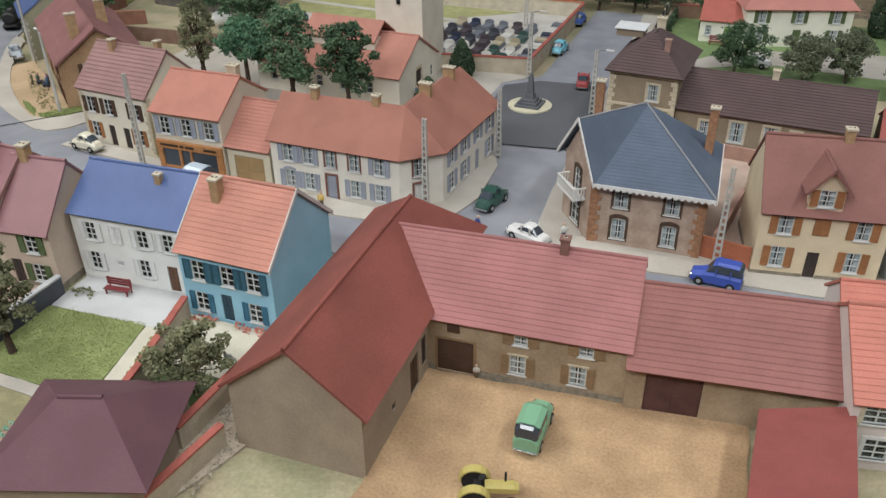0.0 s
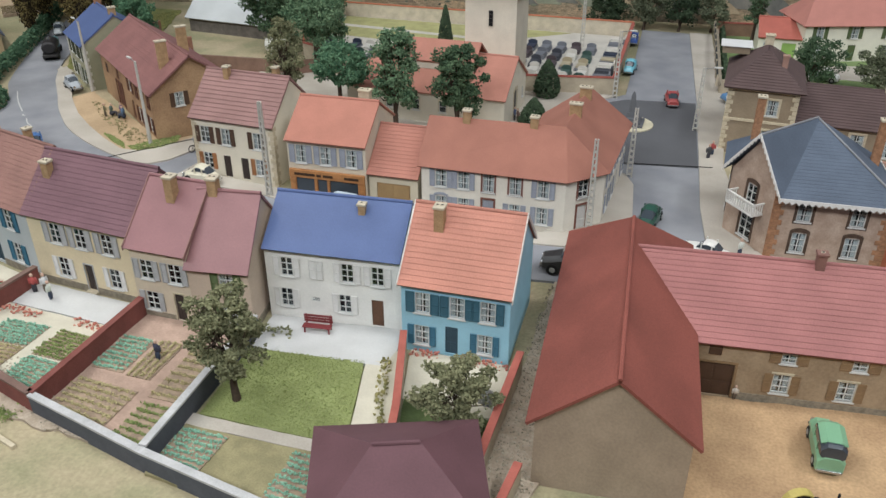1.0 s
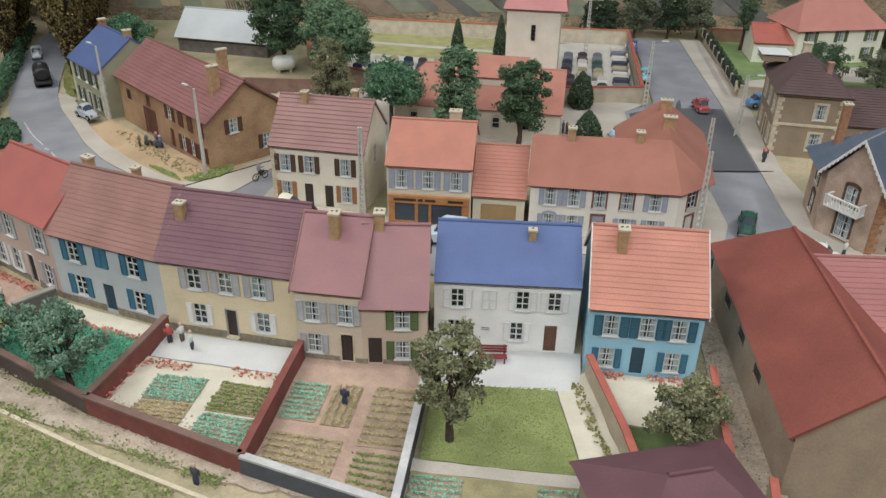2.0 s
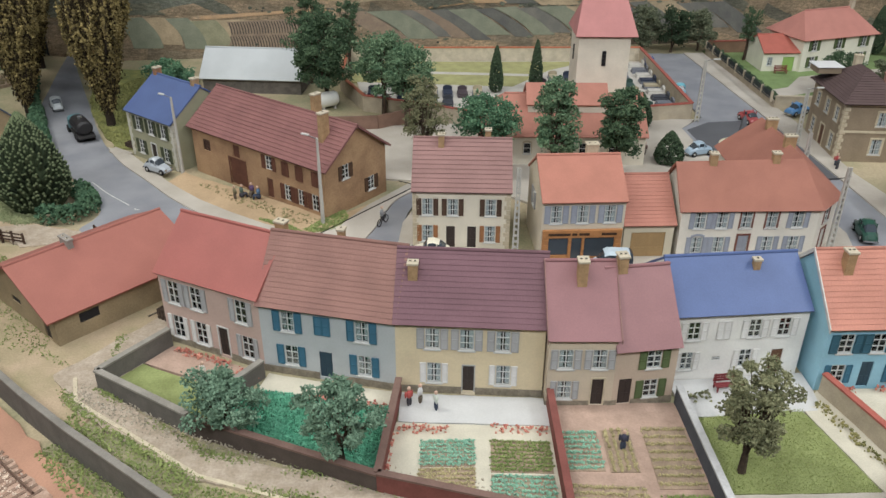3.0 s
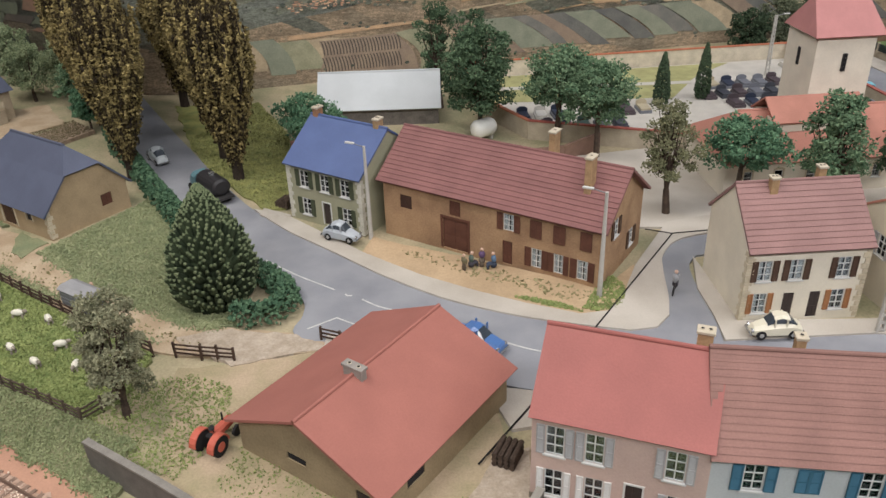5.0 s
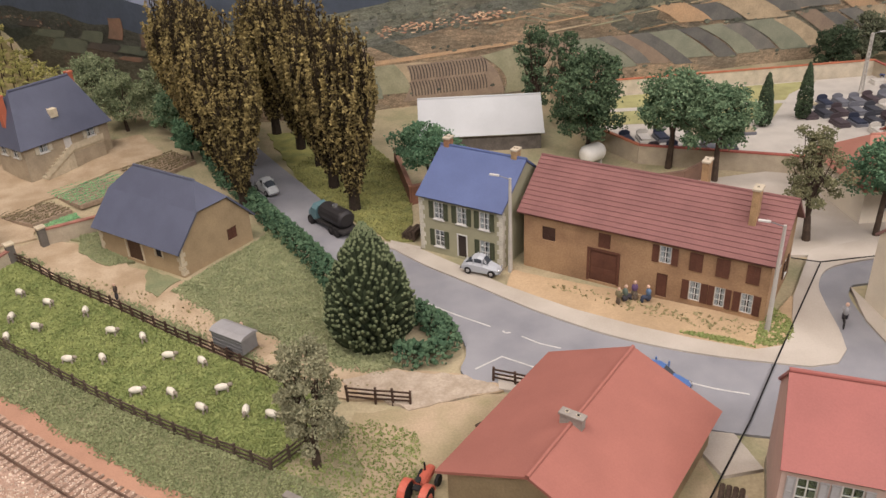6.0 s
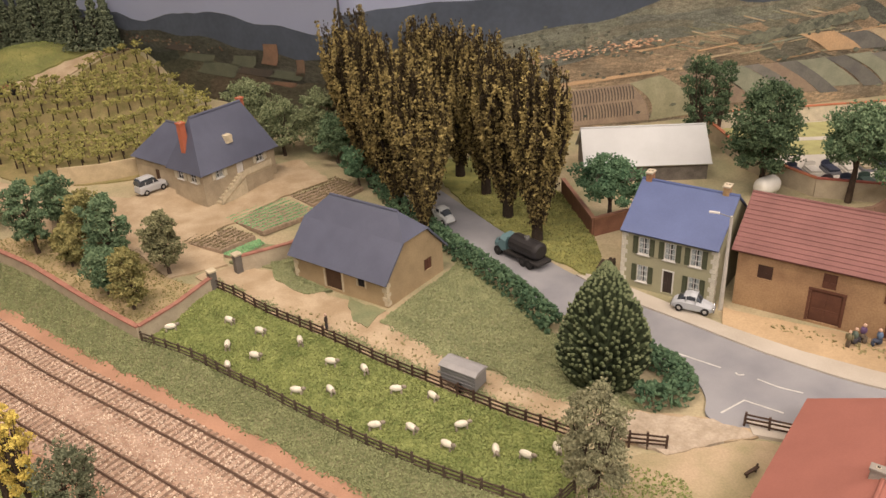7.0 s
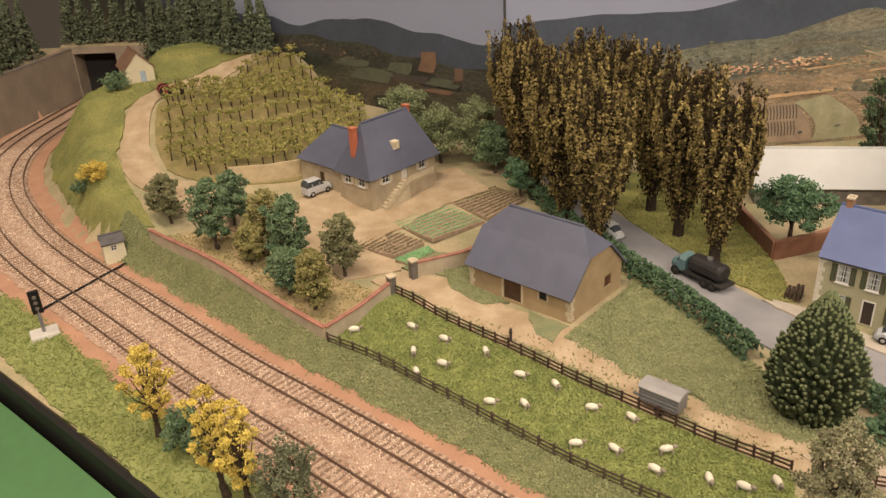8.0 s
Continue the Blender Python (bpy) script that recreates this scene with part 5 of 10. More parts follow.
house((47.3, 40.6), (63.3, 40.0), 8.0, 3.6, 6.0, ST, R_PLUM, "long low station wing with stone-framed windows", name="station_wing", category="station", course=0.34, step=0.05, side=0.3,
      front=[W(0.17, 1.0, w=0.8, h=1.6, **ws), W(0.35, 1.0, w=1.2, h=1.9, **ws), W(0.53, 1.0, w=1.2, h=1.9, **ws), W(0.66, 1.5, w=0.8, h=1.3, **ws), W(0.78, 1.7, w=1.5, h=0.9, **ws)], chimneys=[(7.8, 4.0, 6.9, M_STONE, dict(w=0.6))])
house((64.5, 40.2), (75, 39.8), 8.0, 2.6, 4.4, SH_BROWN, R_RED, "low timber shed with red roof beside the station", name="shed", category="shed", step=0, front=[dict(kind="h", f=0.5, z=0.05, w=6.0, h=2.2, mat=DOOR_DARK)])

# dormered house, and the two at the corner of the farm
AMB = dict(shut=SH_ORANGE, sw=0.5, slats=False)
dh = house((56.2, 19.5), (64.2, 21.1), 7.2, 5.3, 9.1, plaster("warm_cream_plaster", (222, 200, 158)), mat("brown_red_roof", (142, 88, 78), 0.8, 0.14, 2.0, 0.2, 10.0), "cream house with amber shutters and a dormer in its brown roof", step=0, plinth=P_STONE,
      front=[W(0.2, 3.45, **AMB), S(0.48, 3.6, SH_ORANGE, w=1.0, h=1.3, slats=False), W(0.8, 3.45, **AMB), W(0.19, 0.9, **AMB), D(0.47, material=DOOR_DARK, w=0.8, h=2.1, step=True), W(0.78, 0.9, **AMB)], chimneys=[(5.2, 3.6, 9.9, M_OCHRE, dict(w=0.6))])
bm = bmesh.new()
panel(bm, 2.2, 1.9, [(0.6, 0.4, 1.6, 1.6)], pose(2.7, 0.05, 5.3), [(1.1, 3.0)])
box(bm, 2.7, 0.3, 5.3, 4.9, 2.6, 7.2)
part("dormer", bm, plaster("warm_cream_plaster", (222, 200, 158)), dh)
opening(dh, pose(2.7, 0.05, 5.3), dict(W(0, 0.4, w=1.0, h=1.2, **AMB), x=0.6))
for s in (((2.3, -0.4, 6.75), (2.3, 3.4, 6.75), (3.8, 3.4, 8.6), (3.8, -0.4, 8.6)), ((5.3, 3.4, 6.75), (5.3, -0.4, 6.75), (3.8, -0.4, 8.6), (3.8, 3.4, 8.6))):
    bm = bmesh.new()
    slope(bm, *s, 0.36, 0)
    part("dormer_roof", bm, MATS["brown_red_roof"], dh)
house((65.0, 21.4), (71, 22.6), 7, 5.0, 8.5, plaster("cool_grey_plaster", (190, 192, 196)), R_PLUM, "grey house with white shutters", front=[W(0.2, 3.2, shut=SH_WHITE), W(0.2, 0.8, shut=SH_WHITE), D(0.6, material=DOOR_DARK)])
house((61.9, 2.6), (70, 4.4), 8.0, 4.4, 7.2, plaster("rose_white_plaster", (216, 200, 192)), tile("coral_tile_b", (206, 116, 92)), "rose and white house with coral tiles at the farm corner", front=[W(0.15, 2.9, w=1.3, h=1.2, trim=M_STONE), W(0.2, 0.6, w=1.2, h=1.3, trim=SH_WHITE)], chimneys=[])
house((61.5, 10.2), (70, 12.0), 4.0, 3.6, 5.2, plaster("rose_white_plaster", (216, 200, 192)), tile("coral_tile_b", (206, 116, 92)), "low coral-tiled outbuilding by the street")

# farm round the yard
FARM = mat("farm_wall", (172, 146, 110), 0.95, 0.22, 1.6, 0.4, 6.0, rgb2=(152, 126, 92))
GREYW = mat("grey_render", (164, 142, 116), 0.95, 0.18, 1.8, 0.4, 6.0)
RW = mat("dark_red_roof", (150, 72, 56), 0.75, 0.26, 5.0, 0.2, 10.0)
wing = house((40.2, -7.55), (38.9, 11.7), 7.4, 4.35, 7.35, GREYW, RW, "barn wing with a steep plain dark red roof", name="barn", category="barn", step=0, over=0.45, side=0.25, hip=(0, 3.0),
      front=[dict(kind="h", f=0.2, z=1.2, w=0.5, h=0.5, mat=DOOR_DARK), dict(kind="h", f=0.36, z=0.1, w=1.3, h=2.4, mat=SH_BROWN), dict(kind="h", f=0.44, z=0.8, w=0.8, h=2.0, mat=DOOR_DARK)],
      back=[dict(kind="h", f=0.25, z=2.2, w=1.4, h=0.8, mat=DOOR_DARK), dict(kind="h", f=0.45, z=2.2, w=1.4, h=0.8, mat=DOOR_DARK), dict(kind="h", f=0.65, z=2.2, w=1.4, h=0.8, mat=DOOR_DARK)])
PINKT = tile("dusty_pink_tile", (172, 104, 100), course=0.36)
WOOD = mat("ochre_shutter", (150, 116, 72), 0.8, 0.2)
house((36.2, 1.25), (51.05, 2.85), 8.6, 3.95, 6.95, FARM, PINKT, "ochre farmhouse with wooden shutters and dusty pink tiles", name="farmhouse", category="farmhouse", side=0.1, plinth=P_STONE,
      front=[dict(kind="h", f=0.339, z=0.05, w=2.2, h=2.3, mat=SH_BROWN, trim=WOOD, tw=0.14), S(0.331, 2.95, SH_BROWN, w=0.7, h=0.8, slats=False), W(0.594, 2.85, w=0.8, h=0.85, shut=WOOD, sw=0.6, slats=False), W(0.841, 2.85, w=0.8, h=0.85, shut=WOOD, sw=0.6, slats=False), W(0.586, 0.75, w=0.95, h=1.3, shut=WOOD, sw=0.45, slats=False, trim=M_STONE, tw=0.12), W(0.817, 0.75, w=0.95, h=1.3, shut=WOOD, sw=0.45, slats=False, trim=M_STONE, tw=0.12)],
      chimneys=[(10.4, 4.1, 7.8, mat("old_brick", (140, 96, 84)), dict(w=0.5, d=0.5, pots=1))])
house((51.0, 2.55), (61.8, 4.35), 7.2, 3.5, 6.1, FARM, tile("faded_red_tile", (158, 95, 86), course=0.36), "low farm barn with a dark red door and faded red tiles", name="barn", category="barn", over=0.6, front=[dict(kind="h", f=0.23, z=0.05, w=3.0, h=3.1, mat=mat("oxblood_door", (96, 58, 52), 0.8, 0.25))])
lean = thing("lean_to", 58.0, -10.0, 0, 0, "low lean-to with a plain oxide red roof by the yard", "shed")
bm = bmesh.new()
slope(bm, (-0.2, 0, 2.6), (-0.2, 12.2, 2.6), (4.2, 13.4, 3.3), (4.2, 0, 3.3), 0.4, 0)
part("roof", bm, mat("oxide_roof", (148, 66, 58), 0.75, 0.12), lean)
bm = bmesh.new()
box(bm, 0.0, 0.1, -0.3, 0.2, 12.1, 2.52)
part("wall", bm, FARM, lean)

# hip-roofed garden shed in the foreground
PURPLE = mat("aubergine_roof", (108, 68, 76), 0.75, 0.14, 2.5, 0.2, 10.0)
house((25.0, -16.6), (31.9, -13.9), 6.8, 2.6, 4.6, GREYW, PURPLE, "grey garden shed with a hipped aubergine roof", name="garden_shed", category="shed", step=0, hip=(2.6, 2.6), over=0.5)

# church
CH = plaster("church_stone", (222, 212, 190))
CHR = mat("church_roof", (186, 116, 94), 0.8, 0.14, 2.0, 0.2, 11.0)
church = house((2.4, 38.8), (19.8, 38.6), 9.4, 3.5, 6.4, CH, CHR, "pale stone church with red roofs and a square tower", name="church", category="church", step=0, over=0.4, side=0.2, hip=(2.5, 0),
      front=[W(f, 1.3, w=0.8, h=1.2, bars=1, cross=1, curtain=False, trim=M_STONE, tw=0.1, arch=True) for f in (0.12, 0.28, 0.45, 0.62, 0.8)], right=[dict(kind="h", f=0.5, z=0.1, w=1.4, h=2.8, mat=DOOR_DARK, trim=M_STONE, arch=True), W(0.85, 1.2, w=0.5, h=1.2, bars=1, cross=1, curtain=False)])
for nm, x0, y0, x1, y1, z1 in (("clerestory", 5.0, 2.4, 13.4, 6.8, 6.1), ("tower", 10.7, 8.0, 16.4, 13.6, 12.0)):
    bm = bmesh.new()
    box(bm, x0, y0, 0.0, x1, y1, z1, 0.03)
    part(nm, bm, CH, church)
for s in (((4.8, 2.1, 6.0), (13.6, 2.1, 6.0), (13.6, 4.6, 7.7), (4.8, 4.6, 7.7)), ((13.6, 7.1, 6.0), (4.8, 7.1, 6.0), (4.8, 4.6, 7.7), (13.6, 4.6, 7.7))):
    bm = bmesh.new()
    slope(bm, *s, 0.36, 0)
    part("roof", bm, CHR, church)
TR = mat("tower_roof", (196, 122, 118), 0.75, 0.1, 2.0, 0.15, 10.0)
ta, tb, tc_, td = (10.3, 7.6), (17.1, 7.6), (17.1, 14.0), (10.3, 14.0)
up = [(11.2, 10.8, 15.2), (16.2, 10.8, 15.2)]
for s in ((ta, tb, 1, 0), (tb, tc_, 1, 1), (tc_, td, 0, 1), (td, ta, 0, 0)):
    bm = bmesh.new()
    slope(bm, (*s[0], 11.9), (*s[1], 11.9), up[s[2]], up[s[3]], 0.36, 0)
    part("roof", bm, TR, church, "pink tower roof")
for wx, wy, rot in ((13.6, 7.94, 0), (10.64, 10.9, 90)):
    bm = bmesh.new()
    for i in range(4):
        box(bm, -0.22, -0.04, 8.6 + 0.42 * i, 0.22, 0.04, 8.93 + 0.42 * i)
        vs = box(bm, -0.22, -0.1, 8.93 + 0.42 * i, 0.22, 0.02, 8.99 + 0.42 * i)
    part("louvre", bm, M_UNLIT, church, "dark belfry louvre", at=Matrix.Translation((wx, wy, 0)) @ Matrix.Rotation(radians(rot), 4, "Z"))

# house in a garden beyond the street, with green shutters
WHI = plaster("ivory_plaster", (226, 222, 200))
SALM = mat("salmon_roof", (198, 122, 106), 0.75, 0.1, 2.0, 0.15, 10.0)
house((50.4, 74.0), (62.5, 78.2), 7.5, 5.0, 7.9, WHI, SALM, "ivory house with green shutters and salmon hipped roof", step=0, hip=(2.2, 2.2), over=0.5,
      front=[W(0.15, 3.0, shut=SH_GREEN), W(0.5, 3.0, shut=SH_GREEN), W(0.85, 3.0, shut=SH_GREEN), W(0.15, 0.6, shut=SH_GREEN), D(0.5, material=SH_GREEN, w=1.0), W(0.85, 0.6, shut=SH_GREEN)], chimneys=[(10.8, 3.7, 9.0, M_POT, dict(w=0.6))])
house((45.0, 74.4), (50.3, 74.6), 6.5, 2.9, 4.6, WHI, mat("tomato_roof", (190, 92, 72), 0.75, 0.12), "low white wing with a lime green door and red roof", name="garage", category="garage", step=0, front=[W(0.2, 0.9, w=0.8, h=1.2), dict(kind="h", f=0.72, z=0.05, w=1.7, h=2.1, mat=mat("lime_door", (138, 182, 60), 0.6, 0.08))])

# manor with an outside stair
MAN = mat("manor_render", (176, 158, 128), 0.95, 0.2, 1.2, 0.4, 7.0)
SH_STONE = mat("stone_grey_shutter", (196, 186, 160), 0.7, 0.12)
wm = dict(shut=SH_STONE, sw=0.45)
man = house((-75.0, 61.1), (-68.6, 68.9), 5.2, 4.2, 8.9, MAN, R_SLATE, "stone manor house with steep slate-blue hipped roof and stone-grey shutters", category="manor", base=1.3, step=0, hip=(1.6, 1.6), over=0.4, sink=2.0,
      front=[W(0.22, 2.6, w=1.0, h=1.5, **wm), D(0.5, material=SH_WHITE, w=0.9, h=2.0, z=2.2), W(0.78, 2.6, w=1.0, h=1.5, **wm), dict(kind="h", f=0.62, z=0.1, w=0.9, h=1.1, mat=SH_WHITE)],
      left=[W(0.3, 2.5, w=1.0, h=1.5, **wm), W(0.72, 2.5, w=1.0, h=1.5, **wm)],
      chimneys=[(0.6, 2.8, 8.7, mat("orange_render", (200, 96, 52), 0.85, 0.15), dict(w=0.65, d=0.65, pots=1)), (9.0, 3.2, 9.1, mat("orange_render", (200, 96, 52), 0.85, 0.15), dict(w=0.6, d=0.6, pots=1))])
bm = bmesh.new()
box(bm, 4.3, 0.5, 5.6, 5.1, 1.6, 6.5, 0.04)
part("dormer", bm, M_STONE, man)
stair = bmesh.new()
box(stair, 4.8, -1.0, -0.4, 8.6, 0.0, 2.2, 0.03)
landing = part("stair_landing", stair, MAN, man, "outside stone landing")
for i in range(9):
    bm = bmesh.new()
    box(bm, 1.2 + 0.4 * i, -1.0, -0.4, 1.6 + 0.4 * i, 0.0, 0.25 * (i + 1), 0.02)
    part("step", bm, M_STONE, landing)
rail = bmesh.new()
pts_r = [(1.2, 0.8), (4.8, 2.85), (8.6, 2.85)]
for (x0, z0), (x1, z1) in zip(pts_r, pts_r[1:]):
    vs = [rail.verts.new((x, y, z)) for x, z in ((x0, z0), (x1, z1)) for y in (-1.1, -0.9) for z in (z, z - 0.65)]
    for q in ((0, 4, 6, 2), (1, 3, 7, 5), (0, 1, 5, 4), (2, 6, 7, 3), (0, 2, 3, 1), (4, 5, 7, 6)):
        rail.faces.new([vs[i] for i in q])
part("parapet", rail, M_STONE, man, "pale stone stair parapet")
house((-84.4, 69.6), (-78.6, 64.9), 6.4, 3.4, 6.6, MAN, R_SLATE, "small slate-roofed wing of the manor", name="annexe", category="annexe", base=1.5, step=0, hip=(2.6, 0), over=0.35, front=[D(0.5, material=SH_BROWN)])

# tin-roofed barn behind the blue-roofed house
house((-33.9, 64.2), (-20.6, 63.1), 6.8, 2.3, 5.05, mat("grey_boards", (120, 112, 104), 0.9, 0.3, 0.8, 0.5, 6.0), mat("pale_tin", (182, 188, 190), 0.55, 0.08, 3.0, 0.1, 10.0), "grey boarded barn with a pale tin roof", name="barn", category="barn", step=0, over=0.6, side=0.3)

# little house on the vineyard hill
house((-116.0, 95.6), (-113.2, 91.4), 3.9, 2.7, 4.8, plaster("hill_house_plaster", (206, 194, 160)), mat("umber_roof", (128, 92, 70), 0.8, 0.15), "small cream hut with brown roof on the hill", name="vineyard_hut", category="hut", base=7.7, step=0, right=[D(0.6, material=mat("pale_blue_door", (150, 176, 200)))], sink=4.0)
# platelayers' hut by the line
house((-102.5, 54.9), (-100.7, 56.1), 1.5, 1.9, 2.5, plaster("hut_cream", (220, 212, 176)), mat("dark_felt", (88, 88, 92), 0.8), "cream trackside hut with dark roof", name="trackside_hut", category="hut", base=-1.0, step=0, over=0.25, front=[W(0.5, 0.9, w=0.6, h=0.6, bars=2, cross=1, curtain=False, sill=False)])

# ---- walls and fences ----
M_COPING = mat("red_coping", (178, 84, 66), 0.85, 0.15, 0.8, 0.2)
M_GWALL = mat("grey_garden_wall", (112, 106, 98), 0.95, 0.2, 1.0, 0.4)
M_RWALL = mat("red_brown_wall", (138, 72, 62), 0.95, 0.18, 1.0, 0.4)
M_SLATEWALL = mat("slate_wall", (84, 88, 98), 0.9, 0.18, 1.0, 0.3)
M_BEIGEWALL = mat("beige_wall", (186, 170, 142), 0.95, 0.18, 1.2, 0.3)


def garden_wall(pts, h, material, coping, label, thick=0.32, name="garden_wall", lift=0.0, foot=0.6, level=None):
    ox, oy = pts[0]
    ob = thing(name, ox, oy, 0, 0, label, "wall")
    for (ax, ay), (bx, by) in zip(pts, pts[1:]):
        L = math.hypot(bx - ax, by - ay)
        n = max(1, int(L / 3))
        tx, ty = (bx - ax) / L, (by - ay) / L
        bm, cm = bmesh.new(), bmesh.new()
        for m, z0, z1, t in ((bm, -foot, h, thick / 2), (cm, h, h + 0.14, thick / 2 + 0.06)):
            rings = []
            for i in range(n + 1):
                x, y = ax + (bx - ax) * i / n, ay + (by - ay) * i / n
                g = land(x, y) + lift if level is None else level
                rings.append([m.verts.new((x - ox + s * t * -ty, y - oy + s * t * tx, g + z)) for s, z in ((1, z0), (-1, z0), (-1, z1), (1, z1))])
            for a, b in zip(rings, rings[1:]):
                for i in range(4):
                    m.faces.new((a[i], a[(i + 1) % 4], b[(i + 1) % 4], b[i]))
            m.faces.new(rings[0])
            m.faces.new(list(reversed(rings[-1])))
            bmesh.ops.recalc_face_normals(m, faces=m.faces)
        part("wall_run", bm, material, ob)
        if coping:
            part("coping", cm, coping, ob)
        else:
            cm.free()
    return ob


garden_wall([(-21, 5.5), (-24.3, 0.7), (-17.2, -3.6)], 1.35, M_GWALL, mat("grey_coping", (150, 144, 132)), "grey garden wall round a small lawn")
garden_wall([(-13.8, 2.0), (-15.4, -0.4)], 1.2, M_GWALL, mat("grey_coping", (150, 144, 132)), "short grey wall between two gardens")
garden_wall([(-17.2, -3.6), (-5.4, -8.4)], 1.2, mat("umber_wall", (92, 78, 70)), mat("brown_coping", (128, 96, 84)), "dark brown wall along the lane")
garden_wall([(-4.6, 0.0), (-5.4, -8.4), (5.0, -11.3)], 1.3, M_RWALL, mat("brown_coping", (128, 96, 84)), "red-brown wall of a kitchen garden")
garden_wall([(5.0, -0.7), (5.0, -11.3)], 1.3, M_RWALL, M_RWALL, "red-brown wall between two gardens")
garden_wall([(5.0, -11.3), (13.6, -13.2), (24.5, -15.0)], 1.2, M_SLATEWALL, mat("pale_coping", (190, 190, 190)), "slate grey wall along the lane with pale coping")
garden_wall([(13.25, -0.8), (13.6, -13.0)], 1.35, M_SLATEWALL, mat("pale_coping", (190, 190, 190)), "slate grey wall with pale coping between gardens")
garden_wall([(22.95, 0.3), (24.9, -6.2), (26, -11)], 1.5, M_BEIGEWALL, M_COPING, "beige wall with red coping between gardens")
garden_wall([(30.3, 0.4), (30.25, -9.6)], 1.5, M_BEIGEWALL, M_COPING, "beige wall with red coping beside the lane")
garden_wall([(32.2, -8.4), (31.6, -14.5)], 1.4, M_BEIGEWALL, M_COPING, "beige wall with red coping beside the barn")
garden_wall(WALL[:6], 0.5, M_GWALL, mat("weathered_coping", (138, 132, 122)), "low grey retaining wall above the railway", name="retaining_wall", foot=2.2, level=0.0)
garden_wall([(-26.3, 1.6), (-25.3, -0.8), (-15.7, -7.4), (-3, -11.6), (6, -14)], 0.12, M_STONE, None, "low stone kerb along the gravel lane", thick=0.25, name="lane_kerb")
garden_wall([(-97.4, 55.6), (-76.15, 38.5)], 1.25, M_BEIGEWALL, mat("faded_coping", (178, 112, 92), 0.85, 0.25, 0.8), "long orchard wall with red coping", name="orchard_wall")
garden_wall([(-76.1, 38.5), (-71.2, 44.5)], 1.3, M_BEIGEWALL, mat("faded_coping", (178, 112, 92), 0.85, 0.25, 0.8), "orchard wall return with red coping", name="orchard_wall")
garden_wall([(-69.4, 47.6), (-65.0, 49.8), (-60.5, 53.8)], 1.5, M_BEIGEWALL, mat("faded_coping", (178, 112, 92), 0.85, 0.25, 0.8), "beige wall from a gate pier to the barn", name="orchard_wall")
for x, y in ((-71.2, 44.6), (-69.5, 47.5)):
    ob = thing("gate_pier", x, y, land(x, y), 40, "grey stone gate pier", "pier", "gate piers")
    bm = bmesh.new()
    box(bm, -0.32, -0.32, -0.4, 0.32, 0.32, 1.8, 0.04)
    part("shaft", bm, M_GWALL, ob)
    bm = bmesh.new()
    box(bm, -0.4, -0.4, 1.8, 0.4, 0.4, 1.98, 0.04)
    part("cap", bm, M_STONE, ob)
garden_wall([(-11.6, 56.6), (3, 50.2), (18, 51.6), (29, 53.9)], 1.9, M_BEIGEWALL, M_COPING, "beige cemetery wall with orange coping", name="cemetery_wall")
garden_wall([(29, 53.9), (28.4, 80.0)], 1.9, M_BEIGEWALL, M_COPING, "beige cemetery wall beside the street", name="cemetery_wall")
garden_wall([(28.4, 80.0), (-15.8, 79.3)], 2.0, mat("pale_wall", (206, 192, 164)), mat("orange_coping", (206, 112, 66)), "pale back wall of the cemetery with orange coping", name="cemetery_wall")
garden_wall([(-15.8, 79.3), (-15.4, 65), (-11.6, 56.6)], 1.9, M_BEIGEWALL, mat("orange_coping", (206, 112, 66)), "beige cemetery wall with orange coping", name="cemetery_wall")
garden_wall([(39.9, 84.5), (40.8, 57.6)], 1.0, M_BEIGEWALL, None, "low beige wall beside the street", name="street_wall")
garden_wall([(40.8, 57.6), (47, 57.4)], 1.6, M_BEIGEWALL, M_BEIGEWALL, "beige garden wall", name="street_wall")
garden_wall([(39.9, 84.5), (62, 87)], 1.8, mat("brown_brick_wall", (150, 112, 84)), M_COPING, "brown brick wall at the back of a garden", name="street_wall")
garden_wall([(52.7, 20.4), (56.1, 19.9)], 1.9, mat("orange_fence_wood", (196, 104, 56)), None, "orange boarded fence beside the villa", thick=0.15, name="board_fence")
garden_wall([(53.5, 21.6), (54.6, 30), (58.6, 30.6)], 1.4, mat("rosy_wall", (180, 134, 112)), mat("rosy_coping", (200, 150, 126)), "rosy court wall", name="court_wall")
garden_wall([(47.8, 39.2), (60, 38.2)], 1.3, mat("rosy_wall", (180, 134, 112)), None, "rosy wall below the station", name="court_wall")
garden_wall([(-37.0, 61.4), (-36.0, 51.0), (-31.8, 52.6), (-27.5, 55)], 1.7, mat("brick_fence", (150, 96, 70)), mat("brick_fence_top", (172, 116, 88)), "brown brick wall round a yard", name="yard_wall")
garden_wall([(-28, 47.8), (-9.4, 49.6), (-5, 52.6)], 1.7, mat("brown_wall", (140, 104, 84)), None, "brown wall behind the farmhouse", name="yard_wall")
garden_wall([(-92, 66.6), (-84.2, 70.6)], 1.6, mat("sandy_wall", (200, 176, 132)), None, "sandy terrace wall under the vineyard", name="terrace_wall", lift=0.4)
garden_wall(CUTTING[:4], 8.9, mat("dark_retaining", (146, 130, 112), 0.9, 0.2, 3.0, 0.4), mat("dark_cap", (120, 112, 104)), "tall dark retaining wall beside the tracks", thick=0.8, name="retaining_wall", level=-1.6)

# dark railing above the street wall
M_RAILING = mat("dark_railing", (50, 58, 62), 0.6, 0.1, metal=0.3)
ob = thing("railing", 40.3, 57.8, 0, 0, "dark mesh railing with posts on a low wall", "railing")
